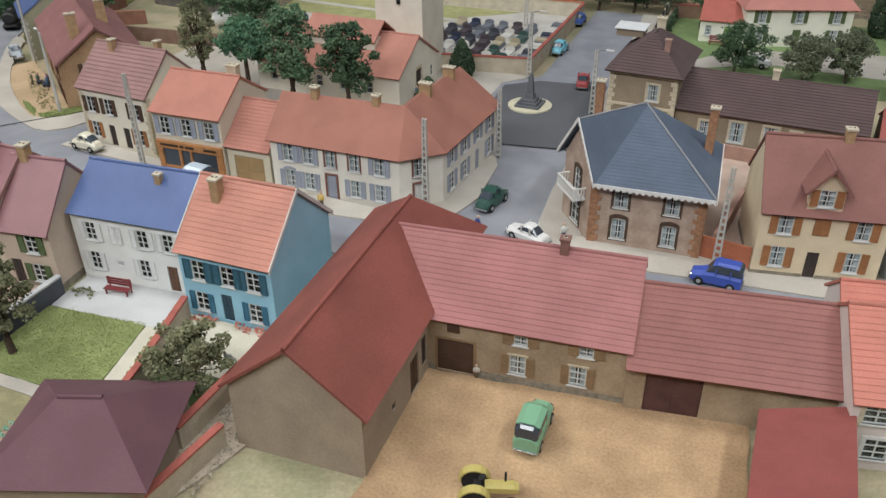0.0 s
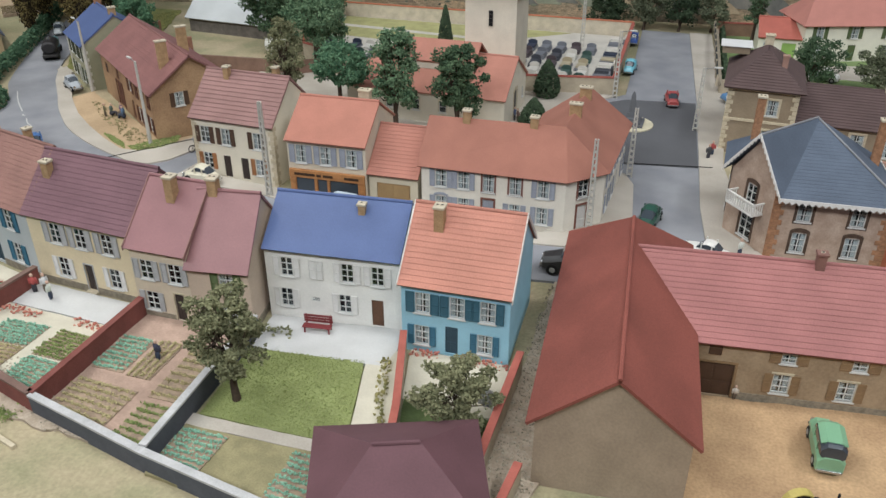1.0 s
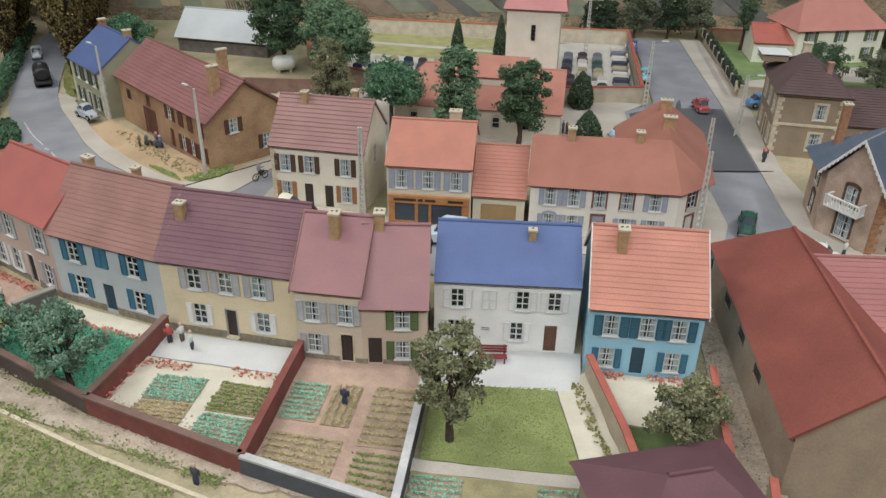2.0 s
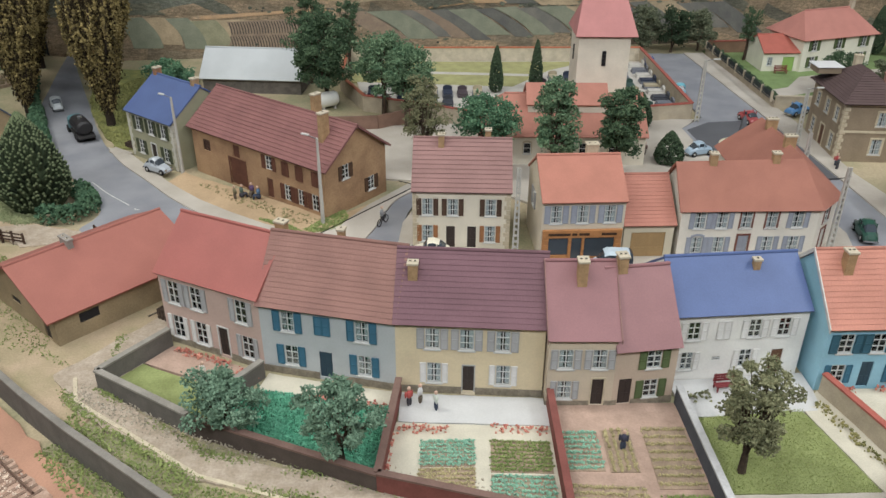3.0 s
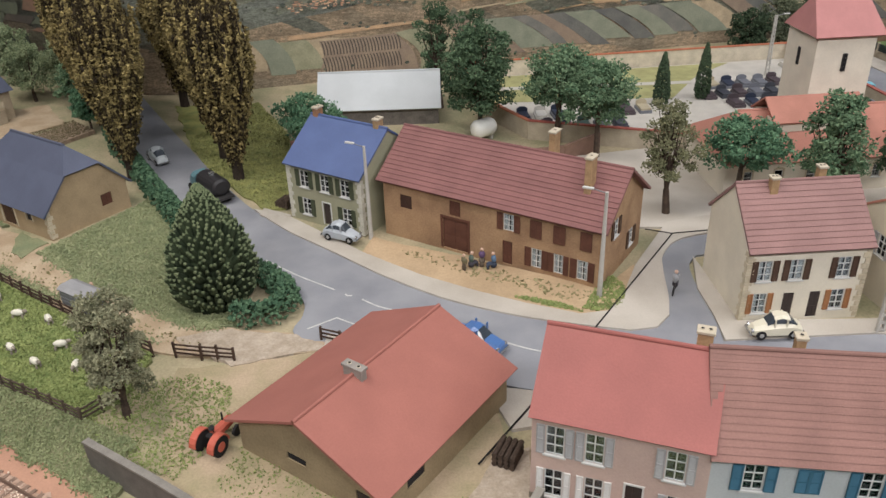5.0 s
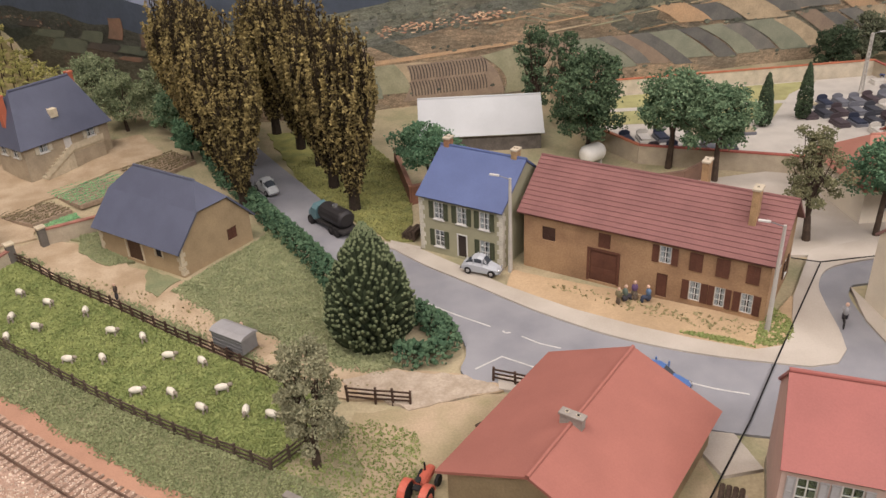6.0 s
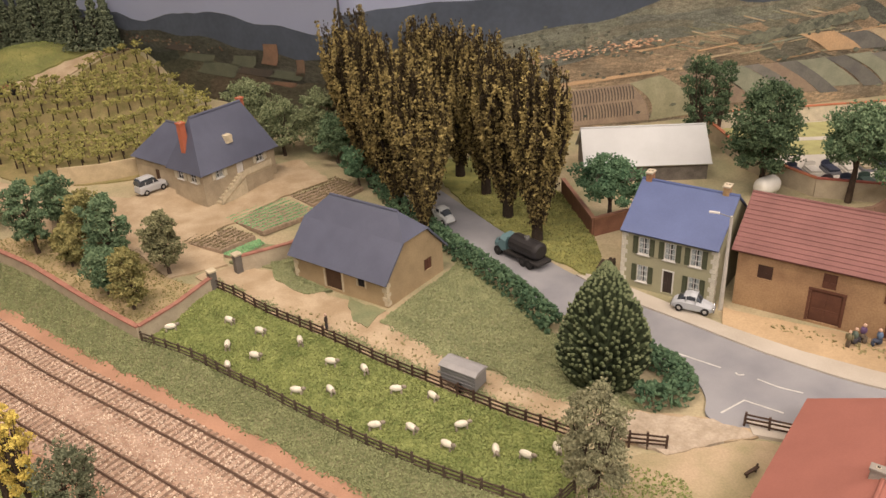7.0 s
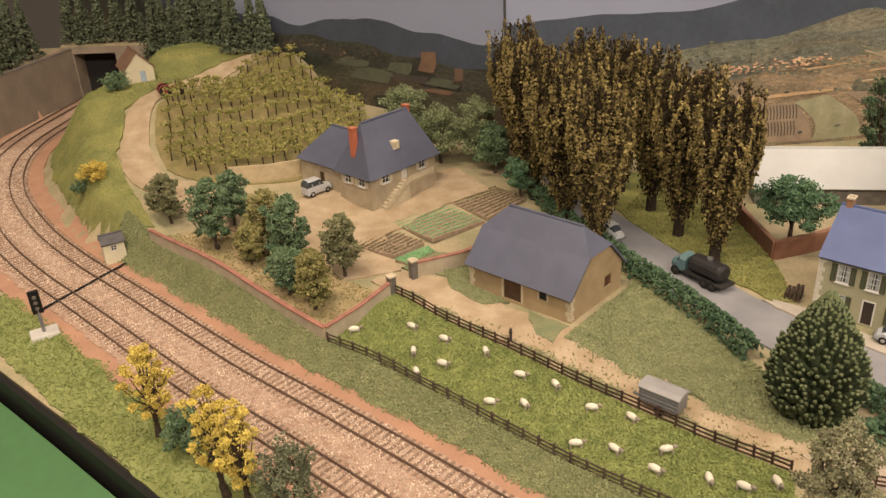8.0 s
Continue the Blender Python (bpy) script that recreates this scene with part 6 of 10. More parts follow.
for i in range(9):
    y = 3.2 * i
    bm = bmesh.new()
    box(bm, -0.14 - 0.033 * y, y - 0.14, 0.9, 0.14 - 0.033 * y, y + 0.14, 2.2, 0.02)
    part("post", bm, M_BEIGEWALL, ob)
    if i < 8:
        for z in (1.25, 1.5, 1.75, 2.0):
            bm = bmesh.new()
            cyl(bm, 0.09, 0.09, (-0.033 * y, y, z), (-0.033 * (y + 3.2), y + 3.2, z), 6)
            part("rail", bm, M_RAILING, ob)

M_FENCE = mat("dark_fence_wood", (84, 60, 46), 0.85, 0.3, 0.6, 0.5)


def rail_fence(pts, label, h=1.1, gap=1.35, rails=3, wood=M_FENCE):
    ob = thing("rail_fence", pts[0][0], pts[0][1], 0, 0, label, "fence")
    ox, oy = pts[0]
    bm = bmesh.new()
    box(bm, -0.075, -0.075, -0.4, 0.075, 0.075, h, 0.02)
    post_me = mesh_of("post", bm, wood)
    rnd = random.Random(len(pts) + int(abs(ox)))
    for (ax, ay), (bx, by) in zip(pts, pts[1:]):
        L = math.hypot(bx - ax, by - ay)
        n = max(1, round(L / gap))
        for i in range(n + 1):
            x, y = ax + (bx - ax) * i / n, ay + (by - ay) * i / n
            part("post", post_me, None, ob, at=pose(x - ox, y - oy, land(x, y) + 0.05 + rnd.uniform(-0.05, 0.05), rnd.uniform(-3, 3), rnd.uniform(-3, 3), math.degrees(math.atan2(by - ay, bx - ax))))
            if i < n:
                x1, y1 = ax + (bx - ax) * (i + 1) / n, ay + (by - ay) * (i + 1) / n
                for k in range(rails):
                    z = h * (0.28 + 0.3 * k)
                    bm = bmesh.new()
                    a, b = Vector((x - ox, y - oy, land(x, y) + z + rnd.uniform(-0.03, 0.03))), Vector((x1 - ox, y1 - oy, land(x1, y1) + z + rnd.uniform(-0.03, 0.03)))
                    sd = Vector((-(by - ay), bx - ax, 0)).normalized()
                    vs = [bm.verts.new(p + sd * s * 0.035 + Vector((0, 0, q * 0.055))) for p in (a, b) for s, q in ((-1, -1), (1, -1), (1, 1), (-1, 1))]
                    for q in ((0, 1, 5, 4), (1, 2, 6, 5), (2, 3, 7, 6), (3, 0, 4, 7), (3, 2, 1, 0), (4, 5, 6, 7)):
                        bm.faces.new([vs[j] for j in q])
                    part("rail", bm, wood, ob)
    return ob


rail_fence([(-71.2, 44.7), (-61, 36.6), (-53, 30.1), (-46.5, 24.4), (-43.8, 22)], "dark brown three-rail fence along the farm track")
rail_fence([(-75.9, 38.1), (-70, 34.4), (-62.3, 27.9), (-57.2, 23.9), (-51.2, 19.3), (-46.6, 15.6)], "weathered three-rail fence along the railway", wood=mat("weathered_fence_wood", (98, 82, 66), 0.9, 0.35, 0.6, 0.5))
rail_fence([(-46.6, 15.6), (-44.6, 17.4)], "leaning end of a weathered fence", gap=1.2, wood=mat("weathered_fence_wood", (98, 82, 66)))
rail_fence([(-42.2, 21.6), (-40.4, 21.0), (-38.2, 20.4)], "short dark rail fence by the track")
rail_fence([(-32.6, 22.0), (-29.9, 20.6)], "short dark rail fence at the yard gate")

# ---- trees and plants ----
OCTA_V = np.array([(1, 0, 0), (-1, 0, 0), (0, 1, 0), (0, -1, 0), (0, 0, 1), (0, 0, -1)], float)
OCTA_F = np.array([(0, 2, 4), (2, 1, 4), (1, 3, 4), (3, 0, 4), (2, 0, 5), (1, 2, 5), (3, 1, 5), (0, 3, 5)])
TETRA_V = np.array([(0, 0, 1.2), (1, 0, -0.4), (-0.5, 0.87, -0.4), (-0.5, -0.87, -0.4)], float)
TETRA_F = np.array([(0, 1, 2), (0, 2, 3), (0, 3, 1), (1, 3, 2)])


def flecks(name, pts, size, material, seed=0, tetra=False, stretch=None):
    """Many small leaf clumps at the given points, as one mesh."""
    rng = np.random.RandomState(seed)
    pts = np.asarray(pts, float)
    V, Fc = (TETRA_V, TETRA_F) if tetra else (OCTA_V, OCTA_F)
    n = len(pts)
    q = rng.normal(size=(n, 4))
    q /= np.linalg.norm(q, axis=1)[:, None]
    w, x, y, z = q.T
    R = np.stack([1 - 2 * (y * y + z * z), 2 * (x * y - z * w), 2 * (x * z + y * w), 2 * (x * y + z * w), 1 - 2 * (x * x + z * z), 2 * (y * z - x * w), 2 * (x * z - y * w), 2 * (y * z + x * w), 1 - 2 * (x * x + y * y)], -1).reshape(n, 3, 3)
    s = size * rng.uniform(0.55, 1.35, (n, 1, 1)) * rng.uniform(0.5, 1.2, (n, 1, 3))
    verts = np.einsum("nij,nkj->nki", R, V[None] * s)
    if stretch is not None:
        verts = verts * np.asarray(stretch)
    verts = (verts + pts[:, None]).reshape(-1, 3) * K
    faces = (Fc[None] + (np.arange(n) * len(V))[:, None, None]).reshape(-1, 3)
    me = bpy.data.meshes.new(name)
    me.from_pydata(verts.tolist(), [], faces.tolist())
    me.materials.append(material)
    return me


F_DARK = foliage("dark_leaf", (36, 62, 40), (78, 104, 68))
F_MID = foliage("mid_leaf", (46, 82, 54), (100, 128, 88))
F_GREYGREEN = foliage("grey_leaf", (64, 74, 52), (106, 112, 82))
F_OLIVE = foliage("olive_leaf", (82, 86, 54), (122, 122, 82))
F_BRIGHT = foliage("bright_leaf", (38, 82, 56), (82, 122, 84))
F_SAGE = foliage("sage_leaf", (66, 98, 76), (104, 136, 108))
F_PALE = foliage("pale_leaf", (74, 92, 58), (128, 140, 96))
F_YELLOW = foliage("yellow_leaf", (150, 126, 20), (206, 180, 40))
F_AUTUMN = foliage("autumn_leaf", (90, 92, 42), (140, 130, 66))
F_POPLAR = foliage("poplar_leaf", (60, 50, 24), (146, 127, 60), spread=0.95)
# twig colour kept near-black to stand in for the crown's inner shade
F_TWIG_SHADE = foliage("poplar_twig_shade", (34, 27, 16), (58, 47, 26))
F_MINT = foliage("mint_leaf", (70, 134, 84), (114, 170, 110), spread=0.6)
F_STUBBLE = foliage("stubble_leaf", (86, 78, 50), (122, 108, 74), spread=0.7)
F_CROP = foliage("dry_crop", (132, 124, 76), (162, 148, 98), spread=0.7)
F_FIR = foliage("fir_needle", (30, 46, 30), (60, 80, 52))
F_HILLFIR = foliage("hill_fir_needle", (44, 58, 42), (92, 104, 78))
F_HEDGE = foliage("hedge_leaf", (34, 68, 46), (66, 98, 66))
F_VINE = foliage("vine_leaf", (92, 94, 34), (146, 140, 60))
F_TEAL = foliage("cabbage_leaf", (84, 140, 116), (120, 168, 140))
F_SALAD = foliage("salad_leaf", (80, 100, 40), (122, 134, 62))
F_FLOWER = foliage("red_flowers", (150, 70, 60), (190, 120, 96))
F_GRASS = foliage("grass_tuft", (90, 108, 45), (128, 138, 64), spread=0.7)
F_VERGE = foliage("verge_tuft", (96, 108, 64), (130, 136, 88), spread=0.8)
F_GRASS2 = foliage("pale_tuft", (102, 114, 72), (134, 138, 92), spread=0.7)
M_BARK = mat("bark", (86, 68, 54), 0.95, 0.35, 0.4, 0.9, 6.0)
M_BARKD = mat("dark_bark", (58, 46, 36), 0.95, 0.35, 0.4, 0.9, 6.0)


def tree(x, y, h, spread, leaf, label, z=None, crown=0.72, n=1500, size=0.15, fork=5, seed=1, lobes=7, bark=None, group="", name="tree", category="tree", lobe=0.42):
    """A tapered trunk, upswept limbs and leaf clumps gathered along them, in an uneven crown."""
    rng = np.random.RandomState(seed)
    g = land(x, y) if z is None else z
    ob = thing(name, x, y, g, 0, label, category, group)
    ch, r0 = h * crown, max(0.1, h * 0.024)
    lean = rng.uniform(-0.05, 0.05, 2) * h
    bm = bmesh.new()
    knee = Vector((lean[0] * 0.4, lean[1] * 0.4, h - ch))
    cyl(bm, r0 * 1.5, r0 * 1.05, (0, 0, -0.3), knee, 8, False)
    stems = []
    for k in range(3):
        a = seed + 2.1 * k + rng.uniform(-0.4, 0.4)
        q = knee + Vector((math.cos(a) * spread * 0.3, math.sin(a) * spread * 0.3, ch * rng.uniform(0.45, 0.62)))
        cyl(bm, r0 * 0.75, r0 * 0.35, knee - Vector((0, 0, 0.1)), q, 6, False)
        stems.append(q)
    pts, nb = [], 14 + 2 * lobes
    for i in range(nb):
        a = 2.4 * i + rng.uniform(-0.5, 0.5)
        ze = -0.8 + 1.72 * ((i + rng.uniform(0, 1)) / nb) ** 0.9
        re = spread * math.sqrt(max(0.04, 1 - ze * ze)) * rng.uniform(0.35, 1.0) * (1 + 0.2 * math.sin(2 * a + seed) + 0.14 * math.sin(3 * a + 5 * ze + seed))
        c = Vector((lean[0] * 0.7 + math.cos(a) * re, lean[1] * 0.7 + math.sin(a) * re, h - ch / 2 + ze * ch * 0.46))
        stem = min(stems, key=lambda q: (q - c).length)
        foot = knee.lerp(stem, rng.uniform(0.35, 0.9))
        mid = foot.lerp(c, 0.55) - Vector((0, 0, 0.05 * h))
        cyl(bm, r0 * 0.34, r0 * 0.22, foot, mid, 5, False)
        cyl(bm, r0 * 0.22, r0 * 0.08, mid, c, 5, False)
        m = max(12, int(n * 2.0 / nb * rng.uniform(0.6, 1.4)))
        d = rng.normal(0, 1, (m, 3))
        d /= np.linalg.norm(d, axis=1)[:, None]
        rad = spread * lobe * rng.uniform(0.5, 0.95) * rng.uniform(0.25, 1.0, m) ** 0.6
        rad *= 1 + 0.3 * np.sin(4 * d[:, 0] + 5 * d[:, 1] + i) * np.cos(4 * d[:, 2] + i)
        clump = np.array(c) + d * rad[:, None] * np.array((1.0, 1.0, 0.72))
        trail = rng.rand(m) < 0.14
        clump[trail] += (np.array(mid) - np.array(c)) * rng.rand(int(trail.sum()))[:, None]
        pts.append(clump)
    tagged(part("trunk", bm, bark or M_BARK, ob), kind="stuff")
    pts = np.concatenate(pts)
    part("crown", flecks("crown", pts[pts[:, 2] > h * 0.06], size * 0.82, leaf, seed, tetra=True), None, ob)
    return ob


def poplar(x, y, h, r, seed):
    """Upswept limbs fanning from a narrow foot, each strung with curly leaf clumps over twig flecks darkened as shade
    inside the crown.
    """
    rng = np.random.RandomState(seed)
    ob = thing("poplar", x, y, land(x, y), 0, "tall brown-green poplar with upswept mossy branches", "tree", "poplars along the road")
    bm = bmesh.new()
    cyl(bm, 0.6, 0.4, (0, 0, -0.4), (0, 0, h * 0.25), 8, False)
    pts, twig_shade = [], []
    for i in range(128):
        a = rng.uniform(0, 2 * math.pi)
        out, z0 = r * math.sqrt(rng.uniform(0.08, 1)), h * rng.uniform(0.08, 0.6)
        top = min(h, (z0 + h * rng.uniform(0.28, 0.55)) if rng.rand() < 0.55 else h * (1 - 0.2 * (out / r) ** 2) * rng.uniform(0.8, 1.0))
        m = rng.randint(80, 120)
        t = np.sort(rng.uniform(0, 1, m))
        pz = z0 + (top - z0) * t
        rr = out * np.clip(0.16 + 1.5 * (pz / h - 0.1), 0, 1.0) * np.clip(1.3 - 0.35 * pz / h, 0, 1)
        bend = a + rng.uniform(-0.55, 0.55) * t + 0.06 * np.sin(9 * t + i)
        px, py = np.cos(bend) * rr, np.sin(bend) * rr
        line = np.stack([px, py, pz], 1)
        pts.append(line + rng.normal(0, 1, (m, 3)) * (0.2 - 0.13 * t)[:, None])
        twig_shade.append(line * (0.78, 0.78, 0.98) + rng.normal(0, 0.3, (m, 3)))
        if i % 4 == 0:
            p0, p1, p2 = Vector((0, 0, z0 * 0.6)), Vector((px[m // 2], py[m // 2], pz[m // 2])), Vector((px[-1], py[-1], pz[-1]))
            cyl(bm, 0.18, 0.1, p0, p1, 5, False)
            cyl(bm, 0.1, 0.03, p1, p2, 5, False)
    tagged(part("trunk", bm, M_BARKD, ob), kind="stuff")
    tagged(part("twig_mass", flecks("twig_mass", np.concatenate(twig_shade), 0.15, F_TWIG_SHADE, seed + 50, tetra=True, stretch=(0.8, 0.8, 1.8)), None, ob), kind="stuff")
    part("crown", flecks("crown", np.concatenate(pts), 0.17, F_POPLAR, seed, tetra=True), None, ob)
    return ob


for i, (x, y, h, r) in enumerate([(-52.2, 53.0, 16.8, 3.1), (-54.6, 59.0, 18.2, 4.2), (-57.6, 65.0, 18.0, 4.0), (-58.8, 71.6, 17.6, 3.6), (-41.5, 50.6, 17.0, 3.2), (-43.6, 56.4, 17.2, 3.4), (-45.2, 62.6, 17.4, 3.5), (-47.6, 68.4, 17.4, 3.4), (-50.8, 74.0, 17.0, 3.4)]):
    poplar(x, y, h, r, 20 + i)

# round clipped conifer with upright tips
ob = thing("conifer", -40.4, 28.4, 0, 0, "egg-shaped dark green conifer with pale spiky tips", "tree")
bm = bmesh.new()
cyl(bm, 0.5, 0.3, (0, 0, -0.3), (0, 0, 3), 8, False)
part("trunk", bm, M_BARK, ob)
rng = np.random.RandomState(5)
bm, tm = bmesh.new(), bmesh.new()
for i in range(900):
    f = (i + 0.5) / 900
    zc = 0.4 + 8.6 * f ** 1.15
    rr = 3.15 * (1 - 0.97 * ((zc - 2.2) / 6.8) ** 1.85 if zc > 2.2 else 1 - 0.25 * ((2.2 - zc) / 1.8) ** 2) * (1 - 0.14 * rng.rand())
    a = i * 2.39996 + rng.uniform(-0.2, 0.2)
    up = 0.8 + 2.6 * max(0, zc - 4.5) / 4.0
    p = Vector((math.cos(a) * rr, math.sin(a) * rr, zc))
    d = Vector((math.cos(a) * 0.8, math.sin(a) * 0.8, up)).normalized()
    cyl(bm, 0.27, 0.14, p - d * 0.6, p + d * 0.26, 6, False)
    cyl(tm, 0.15, 0.02, p + d * 0.2, p + d * 0.42, 6, True)
bmesh.ops.create_icosphere(bm, subdivisions=3, radius=1.0, matrix=Matrix.Translation((0, 0, 3.1)) @ Matrix.Diagonal((2.35, 2.35, 3.9, 1)))
tagged(part("spiky_tip", tm, foliage("conifer_tip", (82, 98, 62), (106, 118, 78)), ob), kind="stuff")
# needle green darkened to stand in for shade in the gaps between tips
tagged(part("crown", bm, foliage("conifer_needle_shade", (30, 42, 26), (58, 72, 44)), ob), kind="stuff")


def hedge(pts, w, h, label, seed=1, leaf=F_HEDGE, dens=34, name="hedge", size=0.2):
    rng = np.random.RandomState(seed)
    out = []
    line = smooth_line(pts, 6)
    for (ax, ay), (bx, by) in zip(line, line[1:]):
        L = math.hypot(bx - ax, by - ay)
        n = int(L * dens * (w + h) / 3)
        t, s = rng.uniform(0, 1, n), rng.uniform(-1, 1, n)
        z = h * np.sqrt(np.clip(1 - np.abs(s) ** 3, 0, 1)) * rng.uniform(0.0, 1.0, n) ** 0.35
        nx, ny = -(by - ay) / L, (bx - ax) / L
        x, y = ax + (bx - ax) * t + nx * s * w / 2, ay + (by - ay) * t + ny * s * w / 2
        g = np.array([land(p, q) for p, q in zip(x, y)])
        out.append(np.stack([x - pts[0][0], y - pts[0][1], g + z + rng.normal(0, 0.06, n)], 1))
    me = flecks("hedge_mass", np.concatenate(out), size, leaf, seed)
    ob = thing(name, pts[0][0], pts[0][1], 0, 0, label, "hedge")
    part("leaves", me, None, ob)
    return ob


hedge([(-57.6, 66), (-54.6, 58.6), (-52, 54), (-49.2, 48.4), (-45, 40.4), (-42.6, 34.4)], 1.9, 1.9, "long clipped green hedge beside the road", 3, dens=64)
hedge([(-38.9, 25.4), (-36.6, 24.9), (-35.4, 25.8), (-35.2, 27.4), (-36.4, 29.8), (-37.8, 31.2)], 2.0, 1.5, "curved clipped hedge at the road corner", 4, dens=80)

# trees round the church square
sq = "trees of the church square"
tree(-16.4, 58.3, 12.2, 4.0, F_DARK, "tall dense dark green tree on the square", n=4600, seed=31, crown=0.85, lobes=18, size=0.19, group=sq)
tree(-9, 54.7, 10.2, 3.6, F_MID, "broad dense green tree on the square", n=3600, seed=32, crown=0.66, lobes=12, size=0.19, group=sq)
tree(-5.9, 50.2, 9.8, 3.4, F_MID, "broad dense green tree on the square", n=3400, seed=33, crown=0.66, lobes=12, size=0.19, group=sq)
tree(-3.4, 36.8, 10.4, 2.2, F_OLIVE, "slender open olive-grey tree on the square", n=2200, seed=34, crown=0.78, lobes=9, size=0.14, group=sq)
tree(2.6, 36.6, 8.2, 3.3, F_BRIGHT, "spreading bright green tree with forked trunk", n=2600, seed=35, crown=0.52, size=0.18, group=sq)
tree(9.4, 34.6, 11.0, 2.6, F_MID, "upright dark green tree before the church", n=3000, seed=36, crown=0.8, lobes=14, size=0.18, group=sq)
tree(15.8, 34.8, 10.0, 2.6, F_DARK, "dense dark green tree before the church", n=3000, seed=37, crown=0.78, lobes=12, size=0.18, group=sq)
tree(-19.9, 68.5, 12.8, 2.4, F_DARK, "dark open tree behind the tin-roofed barn", n=1900, seed=38, crown=0.85, lobes=10, size=0.17, group="")
tree(-15.2, 74.6, 10.5, 1.7, F_DARK, "upright dark tree beside the cemetery", n=1500, seed=39, crown=0.88, lobes=9)
tree(-34.0, 52.9, 7.4, 3.0, F_BRIGHT, "bright green tree in a walled yard", n=2600, seed=40, crown=0.66, size=0.18)


def yew(x, y, h, r, label, seed, leaf=F_FIR, tip=0.5):
    rng = np.random.RandomState(seed)
    ob = thing("clipped_tree", x, y, land(x, y), 0, label, "tree", "clipped evergreens")
    bm = bmesh.new()
    cyl(bm, 0.15, 0.12, (0, 0, -0.2), (0, 0, h * 0.4), 6, False)
    part("trunk", bm, M_BARKD, ob)
    n = int(260 * h * r)
    z = rng.uniform(0.05, 1, n)
    w = r * np.clip(np.sin(np.pi * np.clip(z, 0, 1) ** tip), 0.02, 1) ** 0.7
    a = rng.uniform(0, 6.2832, n)
    rad = w * rng.uniform(0.75, 1.0, n)
    part("crown", flecks("crown", np.stack([np.cos(a) * rad, np.sin(a) * rad, z * h], 1), 0.15, leaf, seed), None, ob)


yew(21.9, 50.6, 4.3, 1.5, "egg-shaped clipped dark evergreen", 51)
yew(22.7, 39.4, 3.6, 1.6, "egg-shaped clipped dark evergreen", 52)
yew(5.5, 64, 6.3, 0.95, "slim dark cypress in the cemetery", 53)
yew(11, 65.5, 6.7, 0.9, "slim dark cypress in the cemetery", 54)
for i, (x, y) in enumerate([(66, 84), (68.5, 82.5), (71, 85), (73.5, 82), (76, 84), (78.5, 81)]):
    yew(x, y, 7.5, 1.3, "dark cypress behind the ivory house", 60 + i, tip=0.6)
tree(44.5, 80.5, 8.0, 1.9, F_DARK, "thin dark tree on the lawn", n=900, seed=61, crown=0.7)
for i, (x, y, h, r) in enumerate([(50.5, 62.6, 6.0, 3.1), (58.0, 62.4, 5.6, 2.6), (62.4, 64.0, 6.0, 2.3), (68, 60, 5.4, 2.4)]):
    tree(x, y, h, r, F_GREYGREEN if i else F_DARK, "rounded garden tree behind the station", n=2400, seed=70 + i, crown=0.88, group="trees behind the station")
for i, (x, y, h, r) in enumerate([(24.5, 83.2, 6.0, 2.6), (29.5, 84.6, 7.5, 3.0), (34.5, 85.4, 7.0, 3.0), (39.0, 86.4, 6.4, 2.6)]):
    tree(x, y, h, r, F_GREYGREEN if i % 2 else F_FIR, "dark bushy tree closing the street", n=2000, seed=140 + i, crown=0.92, size=0.19, lobes=10, group="trees closing the street")
hedge([(40.6, 84), (41.4, 59)], 0.6, 1.6, "dark hedge behind the railing", 9, leaf=F_FIR, dens=40)

# garden trees
tree(15.4, -7.0, 7.9, 2.1, F_OLIVE, "olive green garden tree with a forked trunk", n=3000, seed=81, crown=0.82, lobes=8, size=0.13, lobe=0.36)
tree(28.3, -5.8, 4.9, 2.1, F_OLIVE, "olive green garden tree by a laundry line", n=2600, seed=82, crown=0.86, lobes=8, size=0.13, lobe=0.36)
tree(-14.8, -4.2, 4.7, 2.3, F_SAGE, "spreading grey-green garden tree", n=2400, seed=83, crown=0.8, lobes=6, size=0.13, lobe=0.36)
tree(-7.5, -6.6, 6.3, 2.1, F_SAGE, "feathery grey-green tree over ground cover", n=2400, seed=84, crown=0.78, lobes=7, size=0.13, lobe=0.36)
tree(-44.0, 15.8, 9.0, 2.4, foliage("feathery_leaf", (88, 92, 64), (136, 134, 98)), "feathery grey-green tree at the pasture corner", n=4200, seed=85, crown=0.9, lobes=10, size=0.12, lobe=0.36)
for i, (x, y, h, r, lf) in enumerate([(-96.3, 58.7, 5.6, 1.6, F_OLIVE), (-89.5, 52.8, 7.8, 2.0, F_MID), (-89.2, 57.6, 6.3, 1.8, F_MID), (-85.3, 49.8, 4.5, 1.5, F_AUTUMN), (-84.4, 52.8, 6.3, 1.8, F_AUTUMN), (-81.3, 50, 7.6, 2.0, F_MID), (-76, 48.2, 6.5, 1.8, F_OLIVE), (-80.7, 45.1, 4.8, 1.6, F_MID), (-77.9, 43, 6.0, 1.7, F_AUTUMN)]):
    tree(x, y, h, r, lf, ("small yellowing orchard tree in dry grass", "leafy green orchard tree in dry grass")[lf is F_MID], n=2000, seed=90 + i, crown=0.92, lobes=12, size=0.17, group="orchard trees")
for i, (x, y, h, r, lf) in enumerate([(-68.4, 75.0, 7.0, 3.2, F_PALE), (-64.2, 75.6, 7.4, 3.2, F_PALE), (-61.8, 71.6, 5.8, 2.4, F_MID), (-73.4, 82, 6.6, 3.0, F_PALE), (-59.0, 64.4, 5.0, 1.6, F_BRIGHT)]):
    tree(x, y, h, r, lf, "bushy grey-green tree behind the manor", n=2400, seed=110 + i, crown=0.85, size=0.16, group="trees behind the manor")
